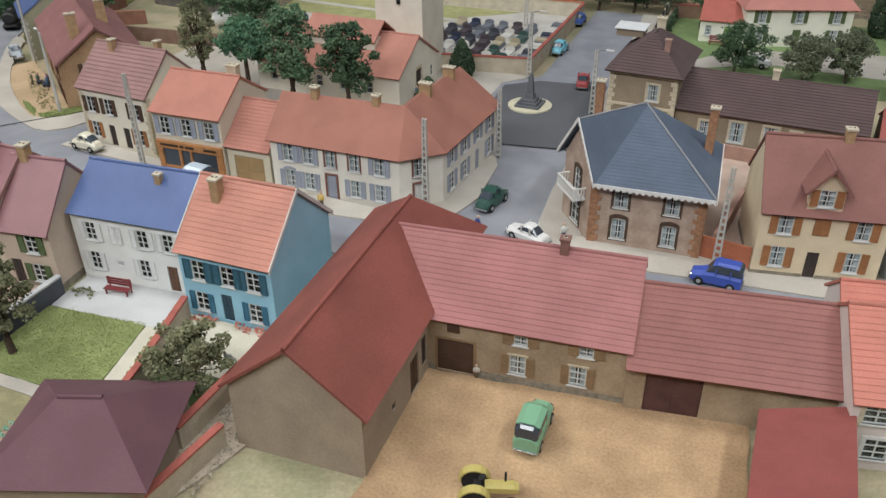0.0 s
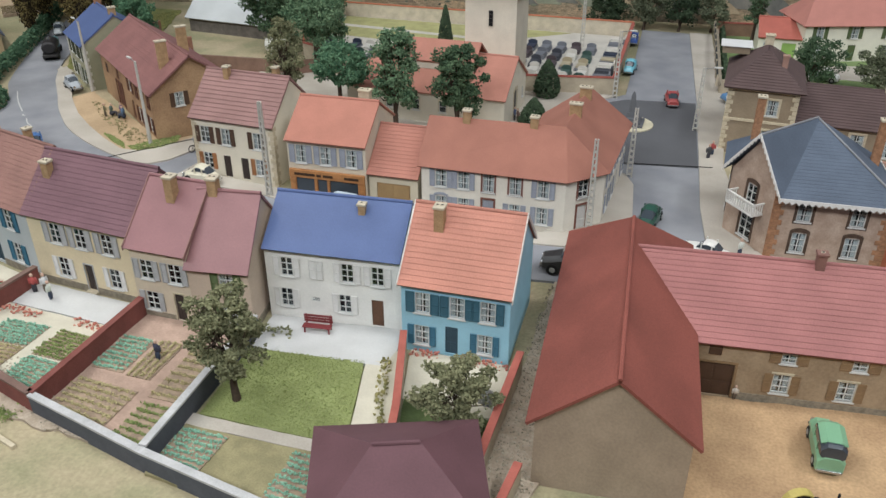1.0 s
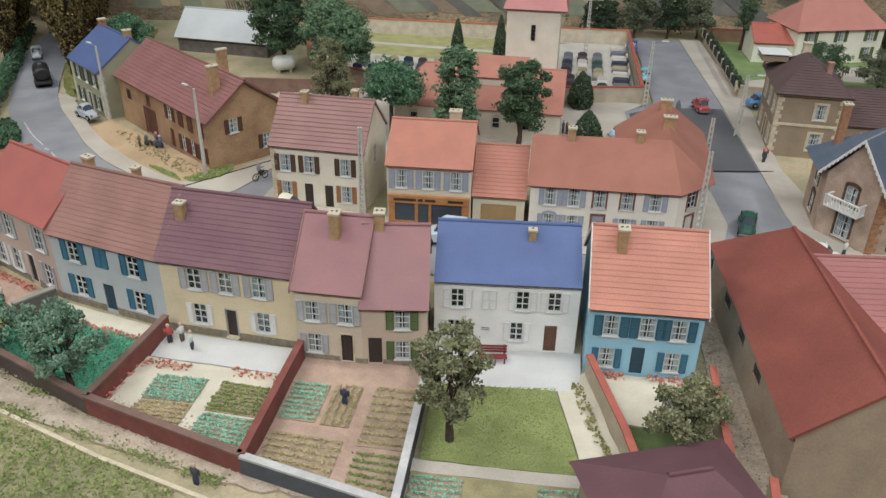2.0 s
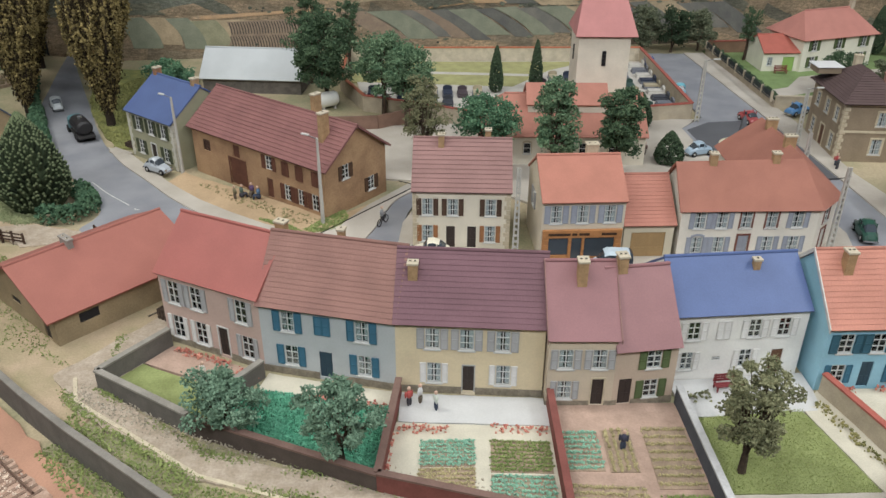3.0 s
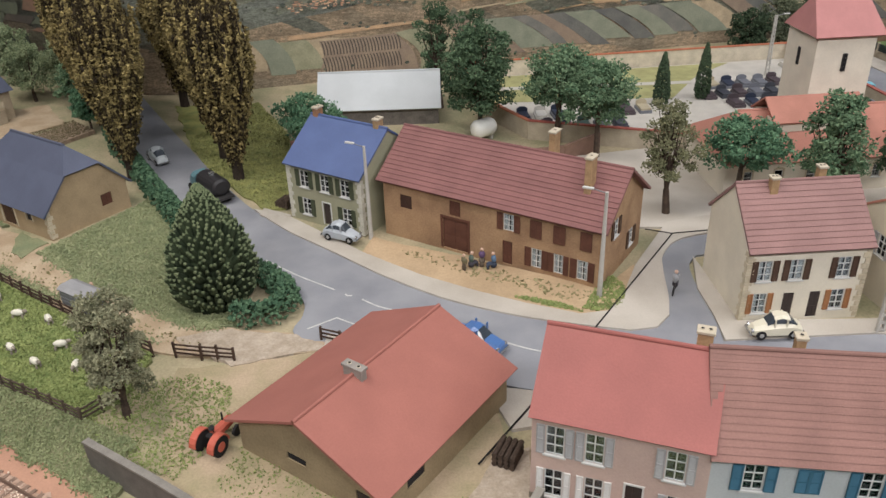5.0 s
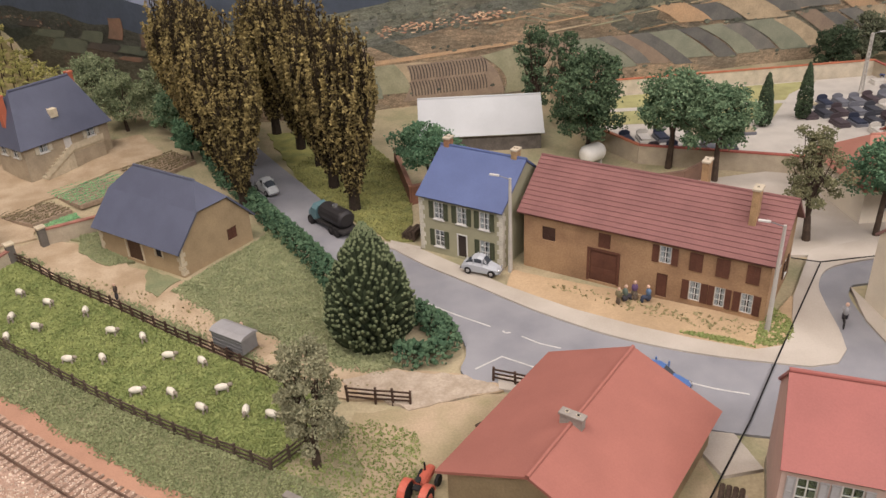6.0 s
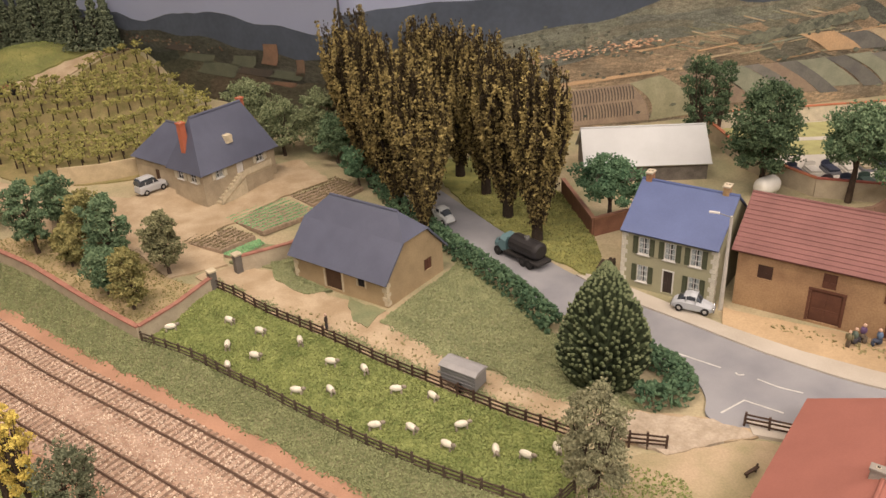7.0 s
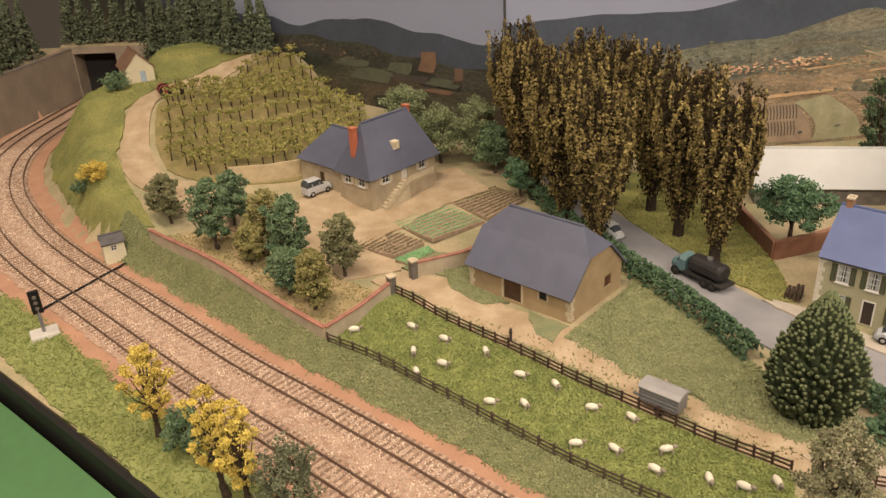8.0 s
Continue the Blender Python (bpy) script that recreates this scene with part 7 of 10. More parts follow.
for i, (x, y, h, r, lf) in enumerate([(-86.6, 27.6, 8.2, 1.6, F_YELLOW), (-79.6, 21.4, 9.6, 1.3, F_YELLOW), (-77.8, 20.4, 8.8, 1.4, F_YELLOW), (-83.6, 25.6, 4.0, 1.6, F_MID), (-74.8, 19.6, 5.6, 2.2, F_GREYGREEN)]):
    tree(x, y, h, r, lf, ("thin bright yellow tree beside the line", "low grey-green shrub beside the line")[i > 2], n=2000, seed=120 + i, crown=0.86, lobes=12, size=0.12, lobe=0.34, group="trackside trees")
tree(-107.5, 66.0, 2.2, 1.6, F_YELLOW, "yellow broom bush on the bank", n=700, seed=131, crown=0.95)
tree(-109.6, 66.6, 1.8, 1.1, F_MID, "green bush on the bank", n=400, seed=132, crown=0.95)
tree(-113.5, 88.6, 2.6, 1.8, F_MID, "green bush before the hill hut", n=600, seed=133, crown=0.95)


def fir(x, y, z, h, r, seed):
    rng = np.random.RandomState(seed)
    ob = thing("fir_tree", x, y, z, 0, "dark fir tree of the hilltop wood", "tree", "hilltop firs")
    bm = bmesh.new()
    cyl(bm, 0.35, 0.05, (0, 0, -0.6), (0, 0, h * 0.95), 6, False)
    part("trunk", bm, M_BARKD, ob)
    n = 800
    t = rng.uniform(0, 1, n) ** 1.3
    tier = (t * 9) % 1
    rad = r * (1 - t * 0.92) * (0.55 + 0.45 * (1 - tier)) * rng.uniform(0.4, 1, n) ** 0.5
    a = np.floor(rng.uniform(0, 13, n)) * 0.483 + rng.normal(0, 0.1, n)
    part("crown", flecks("crown", np.stack([np.cos(a) * rad, np.sin(a) * rad, h * (0.06 + 0.94 * t)], 1), 0.24, F_HILLFIR, seed), None, ob)


rnd = random.Random(7)
for i in range(34):
    if i < 12:
        x, y, z = -147 + 2.2 * (i % 4) + rnd.uniform(-0.6, 0.6), 103 + 6.5 * (i // 4) + rnd.uniform(-1, 1), 7.0
    elif i < 17:
        x, y, z = -136.5 + 2.9 * (i - 12), 123.4 + rnd.uniform(-0.6, 0.6), 7.9
    else:
        x = -123 + 1.75 * (i - 17) + rnd.uniform(-0.8, 0.8)
        y = 118.5 - 0.79 * (x + 112) - rnd.uniform(2.0, 6.5)
        z = land(x, y)
    fir(x, y, z, rnd.uniform(8, 11.5), rnd.uniform(1.9, 2.6), 200 + i)

# vines in rows on stakes
M_STAKE = mat("vine_stake", (70, 52, 38), 0.9, 0.3)
sb = bmesh.new()
cyl(sb, 0.1, 0.07, (0, 0, 0), (0, 0, 1.9), 5)
for k in (-1, 1):
    cyl(sb, 0.05, 0.03, (0, 0, 1.85), (0.45 * k, 0, 2.1), 4)
STAKE = mesh_of("stake", sb, M_STAKE)
VINES = [(-99.8, 70.4), (-94.5, 66.8), (-86, 70.2), (-77.6, 82), (-82.6, 94), (-92.6, 102.4), (-98.2, 96.6), (-103.4, 88.6), (-104.8, 82), (-103.4, 76)]
rnd = random.Random(11)
ax_u, ax_v = Vector((0.80, 0.60)), Vector((-0.60, 0.80))
for r in range(-2, 23):
    spots = []
    for c in range(-30, 40):
        p = Vector((-100, 70)) + ax_v * (r * 2.2) + ax_u * (c * 1.6 + (r % 2) * 0.6)
        if inside(p.x, p.y, VINES):
            spots.append(p + Vector((rnd.uniform(-0.28, 0.28), rnd.uniform(-0.28, 0.28))))
    if len(spots) < 2:
        continue
    o = spots[0]
    ob = thing("vine_row", o.x, o.y, land(o.x, o.y), 0, "row of staked yellow-green vines", "vines", "vineyard rows")
    pts = []
    for p in spots:
        a = Vector((p.x - o.x, p.y - o.y, land(p.x, p.y) - land(o.x, o.y) - 0.2))
        lean = pose(a.x, a.y, a.z, rnd.uniform(-5, 5), rnd.uniform(-5, 5), 37 + rnd.uniform(-15, 15))
        part("stake", STAKE, None, ob, at=lean)
        t = lean @ Vector((0, 0, 1.9))
        for _ in range(40):
            pts.append(t + Vector((rnd.gauss(0, 0.4), rnd.gauss(0, 0.4), rnd.uniform(-0.3, 0.32))))
    tagged(part("vine_foliage", flecks("vine_foliage", [tuple(p) for p in pts], 0.18, F_VINE, r + 50), None, ob), kind="stuff")

# grass tufts and flowers, too many to count
def tufts(name, pts, n, size, leaf, label, seed, lift=0.12):
    rng, out = np.random.RandomState(seed), []
    xs, ys = [p[0] for p in pts], [p[1] for p in pts]
    while len(out) < n:
        x, y = rng.uniform(min(xs), max(xs)), rng.uniform(min(ys), max(ys))
        if inside(x, y, pts):
            out.append((x, y, land(x, y) + lift + rng.uniform(-0.05, 0.08)))
    ob = new(name, flecks(name, out, size, leaf, seed, tetra=True))
    return tagged(ob, label, "grass", kind="stuff")


tufts("pasture_grass", PASTURE, 34000, 0.11, F_GRASS, "thick flocked grass of the pasture", 301)
tufts("meadow_grass", [(-56.5, 37.6), (-50.2, 45.8), (-49.2, 48), (-44.4, 38.4), (-40.4, 29), (-38.4, 24.4), (-41.5, 25.4), (-49, 31.4)], 14000, 0.1, F_GRASS2, "pale flocked grass of the meadow", 302)
tufts("verge_tufts", side_line(TRACK[15:66], -2.7) + list(reversed(side_line(TRACK[15:66], -5.7))), 22000, 0.09, F_VERGE, "rough grass beside the line", 303, 0.25)
tufts("bank_tufts", HILL_BANK, 16000, 0.075, F_GRASS, "rough grass on the hill bank", 304, 0.2)
tufts("road_verge_tufts", [(-48.4, 62), (-45.2, 54.2), (-41, 47), (-38.2, 43.2), (-36.5, 43.2), (-36, 50.6), (-37, 61), (-42, 74)], 8000, 0.1, foliage("moss", (92, 98, 42), (140, 138, 66)), "mossy tufts under the poplars", 305)
tufts("yard_weeds", [(-46.2, 18.6), (-40.6, 19.2), (-38, 17.6), (-37.6, 13.4), (-40, 9.8), (-46.6, 13.6)], 2600, 0.085, F_GRASS, "weeds along the retaining wall", 306)
tufts("yard_grass", [(-34, 17), (-29.5, 12), (-29.8, 5), (-26.4, 2.4), (-33, 5.2), (-38, 9.2), (-36, 14)], 1500, 0.075, F_GRASS, "scattered grass in the dusty yard", 334, 0.08)
tufts("lane_weeds", [(-24.4, -1.6), (-15.6, -8.0), (2, -13.2), (2, -18), (-16, -15), (-27, -4)], 8000, 0.1, F_GRASS, "green scrub below the lane", 307)
tufts("ground_cover", [(-13.9, 0.3), (-4.9, -1.5), (-5.5, -8.3), (-16.9, -3.6)], 12000, 0.085, foliage("ground_cover_leaf", (40, 134, 100), (78, 158, 124), spread=0.7), "dense blue-green ground cover plants", 308, 0.2)
tufts("table_edge_tufts", side_line(TRACK_B[6:66], 8.2) + list(reversed(side_line(TRACK_B[6:66], 3.4))), 14000, 0.12, F_GRASS, "grass at the table's edge", 309)


def fringe(name, line, n, wide, size, leaf, label, seed, lift=0.12):
    """Loose tufts straying over the border between two surfaces."""
    rng, out = np.random.RandomState(seed), []
    run = np.cumsum([0] + [math.hypot(q[0] - p[0], q[1] - p[1]) for p, q in zip(line, line[1:])])
    clump = rng.uniform(0, run[-1], max(4, int(run[-1] * 0.9)))
    for _ in range(n):
        d = min(run[-1], max(0, clump[rng.randint(len(clump))] + rng.normal(0, 0.5)))
        x, y = np.interp(d, run, [p[0] for p in line]) + rng.normal(0, wide), np.interp(d, run, [p[1] for p in line]) + rng.normal(0, wide)
        out.append((x, y, land(x, y) + lift + rng.uniform(-0.05, 0.06)))
    return tagged(new(name, flecks(name, out, size, leaf, seed, tetra=True)), label, "grass", kind="stuff")


fringe("cess_tufts", side_line(TRACK[15:66], -2.75), 5000, 0.25, 0.09, F_VERGE, "grass straying onto the rust brown cess", 311, 0.2)
fringe("cess_tufts", side_line(TRACK_B[6:66], 3.5), 4000, 0.3, 0.11, F_GRASS, "grass straying onto the rust brown cess", 312)
fringe("track_edge_tufts", [(-71.2, 45.6), (-61, 37.5), (-53, 31), (-46.5, 25.3), (-43, 22.6)], 3000, 0.3, 0.09, F_GRASS2, "dry grass along the farm track", 313)
fringe("meadow_edge_tufts", [(-55.8, 37.4), (-49, 31), (-42, 25.2), (-39, 24.2)], 2600, 0.3, 0.09, F_GRASS2, "pale grass straying onto the farm track", 314)
fringe("lane_tufts", [(-28.0, 1.9), (-24.6, -2.0), (-16, -7.6), (4, -12.2)], 1500, 0.22, 0.08, F_GRASS, "weeds at the edge of the gravel lane", 315)
fringe("lane_tufts", [(-24.8, 6.2), (-24.2, 0.4), (-15.6, -5.6), (4, -10.6)], 1200, 0.2, 0.08, F_GRASS, "weeds at the edge of the gravel lane", 316)
tufts("orchard_tufts", [(-97.0, 55.8), (-76.2, 39.3), (-71.8, 44.6), (-76, 47.5), (-80, 52), (-92, 57.5)], 3000, 0.1, foliage("orchard_tuft", (110, 104, 56), (146, 132, 80)), "yellowed orchard tufts", 310)
tufts("lawn_grass", [(13.6, -2.4), (21, -1.5), (22.8, -8.6), (14, -8.7)], 9000, 0.04, foliage("lawn_blade", (112, 124, 56), (130, 142, 66)), "short lawn grass", 311, 0.1)


def bed(pts, rows, leaf, label, size=0.075, seed=1, height=0.16, dens=40.0, across=True):
    """A planted bed: rows of plants between two edges (four corners)."""
    a, b, c, d = (Vector(p) for p in pts)
    ob = thing("vegetable_bed", a.x, a.y, 0, 0, label, "vegetable bed", "vegetable beds")
    rng = np.random.RandomState(seed)
    bm = bmesh.new()
    prism(bm, [(p.x - a.x, p.y - a.y) for p in (a, b, c, d)], -0.3, 0.14)
    part("soil", bm, mat("bed_soil", (168, 142, 114), 0.95, 0.3, 0.6, 0.9), ob)
    pts_o = []
    for i in range(rows):
        f = (i + 0.5) / rows
        p, q = (a.lerp(d, f), b.lerp(c, f)) if across else (a.lerp(b, f), d.lerp(c, f))
        n = int((q - p).length * dens)
        for _ in range(n):
            s = p.lerp(q, rng.rand())
            pts_o.append((s.x - a.x + rng.normal(0, 0.05), s.y - a.y + rng.normal(0, 0.05), 0.14 + rng.uniform(0, height)))
    tagged(part("crop", flecks("crop", pts_o, size, leaf, seed), None, ob), kind="stuff")
    return ob


bed([(-3.1, -4.5), (0.1, -4.4), (0.1, -6.6), (-3.1, -6.7)], 7, F_TEAL, "bed of blue-green cabbages", seed=1)
bed([(-3.1, -6.8), (0.1, -6.7), (0.0, -9.3), (-3.4, -9.2)], 7, F_CROP, "bed of low yellow-green crops", seed=2, height=0.12)
bed([(1.1, -4.4), (4.6, -4.6), (4.6, -7.2), (1.0, -7.1)], 8, F_SALAD, "bed of green salad rows", seed=3)
bed([(1.0, -7.3), (4.6, -7.4), (4.6, -10.6), (0.9, -9.8)], 8, F_TEAL, "bed of blue-green cabbages", seed=4)
bed([(5.4, -3.6), (7.6, -3.6), (7.6, -7.0), (5.4, -7.0)], 8, F_TEAL, "bed of pale blue-green cabbages", seed=5)
bed([(7.9, -3.5), (9.6, -3.5), (9.6, -7.1), (7.9, -7.1)], 4, F_CROP, "rows of yellow-green crops", seed=6, across=False, height=0.15)
bed([(10.4, -3.2), (13.0, -3.2), (13.1, -8.4), (10.4, -8.4)], 8, F_CROP, "rows of low yellow-green crops", seed=7, height=0.15)
bed([(5.5, -8.0), (9.6, -8.2), (9.6, -11.4), (5.5, -10.8)], 6, F_CROP, "rows of low yellow-green crops", seed=8, height=0.15)
bed([(10.5, -8.8), (13.1, -8.8), (13.2, -12.2), (10.5, -11.8)], 6, F_SALAD, "rows of green crops", seed=9, height=0.15)
bed([(13.9, -10.0), (16.6, -9.9), (16.4, -13.2), (13.9, -12.9)], 8, F_TEAL, "bed of blue-green cabbages", seed=10)
bed([(20.6, -9.8), (23.2, -9.7), (23.4, -13.6), (20.4, -13.2)], 8, F_TEAL, "bed of blue-green cabbages", seed=11)
for i, (p, lf) in enumerate([([(-76.1, 53.8), (-73.3, 57.8), (-69.0, 54.1), (-71.8, 51.3)], F_STUBBLE), ([(-72.7, 58.3), (-67.6, 63.0), (-63.0, 58.4), (-68.2, 54.3)], F_MINT), ([(-71.6, 51.0), (-68.7, 53.8), (-67.9, 52.6), (-70.3, 50.2)], F_MINT), ([(-67.3, 63.4), (-61.9, 67.4), (-58.6, 63.8), (-62.7, 58.8)], F_STUBBLE)]):
    ob = bed(p, 9, lf, "planted bed in the manor's kitchen garden", seed=20 + i, size=0.08, dens=26)
    ob.location.z = (land(*p[0]) + land(*p[1]) + land(*p[2]) + land(*p[3])) / 4 * K - 0.0002
for i, (x0, y0, x1, y1) in enumerate([(-20.4, 4.7, -16.4, 2.9), (-15.6, 2.4, -13.9, 1.6), (-11.0, -0.3, -5.3, -1.5), (-4.6, -3.5, -1.4, -3.6), (1.2, -3.4, 4.6, -3.7), (23.4, 0.2, 25.2, 0.3), (26.6, 0.3, 29.6, 0.4), (-5.0, -3.6, -5.2, -7.6)]):
    hedge([(x0, y0), ((x0 + x1) / 2, (y0 + y1) / 2 + 0.05), (x1, y1)], 0.7, 0.35, "border of rusty red flowers", 400 + i, leaf=F_FLOWER, dens=60, name="flower_border", size=0.12)
hedge([(22.3, -1.0), (23.4, -5), (24.6, -8.6)], 0.7, 0.35, "border of ochre flowers along the wall", 420, leaf=F_AUTUMN, dens=60, name="flower_border", size=0.12)
hedge([(13.8, -0.7), (15.6, -0.4)], 0.6, 0.7, "small green shrub by the white house", 421, leaf=F_OLIVE, dens=60, name="shrub", size=0.12)


F_DRY = foliage("dry_tuft", (112, 104, 62), (140, 128, 84))
tufts("forecourt_tufts", [(-27.5, 34), (-21.5, 28.6), (-15, 24.2), (-12, 24.4), (-16, 27.2), (-24, 32.4)], 260, 0.17, F_DRY, "worn dry grass tufts on sand", 330, 0.1)
tufts("kerb_tufts", [(-18.8, 25.3), (-16.8, 23.9), (-14.3, 22.6), (-15.4, 23.9), (-17.8, 25.1)], 420, 0.12, F_GRASS, "thin strip of grass beside the kerb", 332, 0.14)
tufts("corner_tufts", [(-14.3, 23.1), (-13.3, 22.6), (-11.9, 22.8), (-10.9, 23.9), (-10.4, 25.7), (-11.0, 27.2), (-12.6, 25.7)], 850, 0.12, F_GRASS, "green grass by the farmhouse corner", 331, 0.14)
tufts("track_tufts", [(-66, 43), (-58, 37.6), (-50, 31), (-44, 25), (-40, 22.4), (-44, 23.4), (-52, 30), (-62, 39)], 220, 0.12, F_DRY, "dry grass tufts on the farm track", 333, 0.08)
tufts("barn_tufts", [(-67.4, 51), (-64.6, 49.5), (-64.5, 46.5), (-61.0, 43.7), (-62.9, 43.0), (-66, 45.6)], 1400, 0.1, F_GRASS2, "short grass before the barn", 335, 0.14)

# ---- railway ----
M_RAIL = mat("rusty_rail", (118, 88, 70), 0.6, 0.25, 0.6, 0.2, metal=0.1)
M_SLEEPER = mat("brown_sleeper", (150, 118, 96), 0.9, 0.3, 0.4, 0.6)


def rail_line(line, label, gauge=1.7, gap=0.62):
    ob = thing("railway_track", line[0][0], line[0][1], 0, 0, label, "railway track", "railway tracks")
    ox, oy = line[0]
    for s in (-1, 1):
        edge = side_line(line, s * gauge / 2)
        bm = bmesh.new()
        prof = ((-0.08, 0.0), (0.08, 0.0), (0.08, 0.04), (0.03, 0.07), (0.03, 0.13), (0.045, 0.14), (0.045, 0.2), (-0.045, 0.2), (-0.045, 0.14), (-0.03, 0.13), (-0.03, 0.07), (-0.08, 0.04))
        rings = []
        for i, (x, y) in enumerate(edge):
            a, b = edge[max(i - 1, 0)], edge[min(i + 1, len(edge) - 1)]
            t = Vector((b[0] - a[0], b[1] - a[1])).normalized()
            rings.append([bm.verts.new((x - ox - t.y * u, y - oy + t.x * u, land(x, y) + 0.2 + v)) for u, v in prof])
        for a, b in zip(rings, rings[1:]):
            for i in range(len(prof)):
                bm.faces.new((a[i], a[(i + 1) % len(prof)], b[(i + 1) % len(prof)], b[i]))
        bmesh.ops.recalc_face_normals(bm, faces=bm.faces)
        part("rail", bm, M_RAIL, ob)
    bm = bmesh.new()
    box(bm, -0.12, -1.4, 0.0, 0.12, 1.4, 0.09, 0.012)
    sl = mesh_of("sleeper", bm, M_SLEEPER)
    rest = 0.0
    for (ax, ay), (bx, by) in zip(line, line[1:]):
        L = math.hypot(bx - ax, by - ay)
        d = rest
        while d < L:
            x, y = ax + (bx - ax) * d / L, ay + (by - ay) * d / L
            part("sleeper", sl, None, ob, at=pose(x - ox, y - oy, land(x, y) + 0.11, 0, 0, math.degrees(math.atan2(by - ay, bx - ax))))
            d += gap
        rest = d - L
    return ob


rail_line(TRACK[6:], "rusty single track on brown sleepers")
rail_line(TRACK_B[6:], "rusty siding track on brown sleepers")
rng = np.random.RandomState(77)
stones = []
run = np.cumsum([math.hypot(q[0] - p[0], q[1] - p[1]) for p, q in zip(TRACK[5:90], TRACK[6:91])])
for i in range(26000):
    k = int(np.searchsorted(run, rng.uniform(run[0], run[-1]))) + 5
    t, s = rng.rand(), rng.uniform(-1.0, 6.3) + rng.normal(0, 0.25)
    a, b = Vector(TRACK[k]), Vector(TRACK[k + 1])
    d = (b - a).normalized()
    p = a.lerp(b, t)
    stones.append((p.x - d.y * s, p.y + d.x * s, -1.6 + 0.2))
tagged(new("ballast_stones", flecks("ballast_stones", stones, 0.075, foliage("ballast_stone", (150, 126, 108), (208, 188, 166)), 78)), "loose pale brown ballast stones", "ballast", kind="stuff")
rng = np.random.RandomState(79)
stones = [(x, y, 0.1) for x, y in zip(rng.uniform(30.2, 33, 1500), rng.uniform(-12, 11, 1500))]
while len(stones) < 3600:
    f = rng.rand()
    x, y = -26 + 34 * f, 0.2 - 11.6 * f ** 0.8 + rng.normal(0, 0.6)
    stones.append((x, y, 0.1))
tagged(new("lane_stones", flecks("lane_stones", stones, 0.08, foliage("lane_stone", (126, 116, 98), (162, 152, 132)), 80)), "loose pale gravel of the lane", "gravel", kind="stuff")
for pts in ([(-100.6, 55.0), (-104.9, 45.6)],):
    (ax, ay), (bx, by) = pts
    tagged(draped("board_joint", [(ax, ay), (bx, by), (bx + 0.3, by - 0.1), (ax + 0.3, ay - 0.1)], 1.0, 0.32, mat("black_gap", (22, 22, 24)), thick=0.05), "black gap across the tracks between two baseboards", "joint", kind="structure")

# colour-light signal
ob = thing("signal", -102.3, 41.5, -1.6, 35, "railway signal with black head on a pale concrete base", "signal")
bm = bmesh.new()
box(bm, -1.2, -0.95, -0.2, 1.2, 0.95, 0.45, 0.15)
part("base", bm, mat("pale_concrete", (196, 194, 188), 0.9, 0.15), ob)
bm = bmesh.new()
cyl(bm, 0.16, 0.14, (0, 0, 0.3), (0, 0, 2.6), 8)
part("post", bm, mat("grey_post", (128, 130, 132), 0.6), ob)
bm = bmesh.new()
box(bm, -0.46, -0.12, 2.3, 0.46, 0.12, 4.6, 0.12)
head = part("head", bm, mat("black_enamel", (24, 24, 26), 0.5), ob)
bm = bmesh.new()
for z in (2.85, 3.4, 3.95):
    cyl(bm, 0.18, 0.18, (0, -0.2, z), (0, -0.1, z), 10)
part("lens", bm, mat("signal_lens", (120, 110, 104), 0.2), head)

# ---- vehicles ----
M_TYRE = mat("tyre", (34, 33, 34), 0.85, 0.1)
M_HUB = mat("hub", (176, 176, 174), 0.4, 0.08, metal=0.5)
M_CARGLASS = mat("car_glass", (60, 70, 80), 0.15, 0.1, 1.0, 0.0, spec=0.6)
M_CHROME = mat("chrome", (186, 188, 190), 0.25, 0.05, metal=0.8)


def loft(bm, rings):
    vs = [[bm.verts.new(p) for p in ring] for ring in rings]
    n = len(vs[0])
    for a, b in zip(vs, vs[1:]):
        for i in range(n):
            bm.faces.new((a[i], a[(i + 1) % n], b[(i + 1) % n], b[i]))
    bm.faces.new(list(reversed(vs[0])))
    bm.faces.new(vs[-1])
    bmesh.ops.recalc_face_normals(bm, faces=bm.faces)


def ring(x, w, z0, z1, k=0.3):
    """A rounded upright section of a body."""
    r = min(k, (z1 - z0) * 0.45, w * 0.45)
    return [(x, -w, z0 + r * 0.5), (x, -w + r * 0.4, z0), (x, w - r * 0.4, z0), (x, w, z0 + r * 0.5), (x, w, z1 - r), (x, w - r, z1), (x, -w + r, z1), (x, -w, z1 - r)]


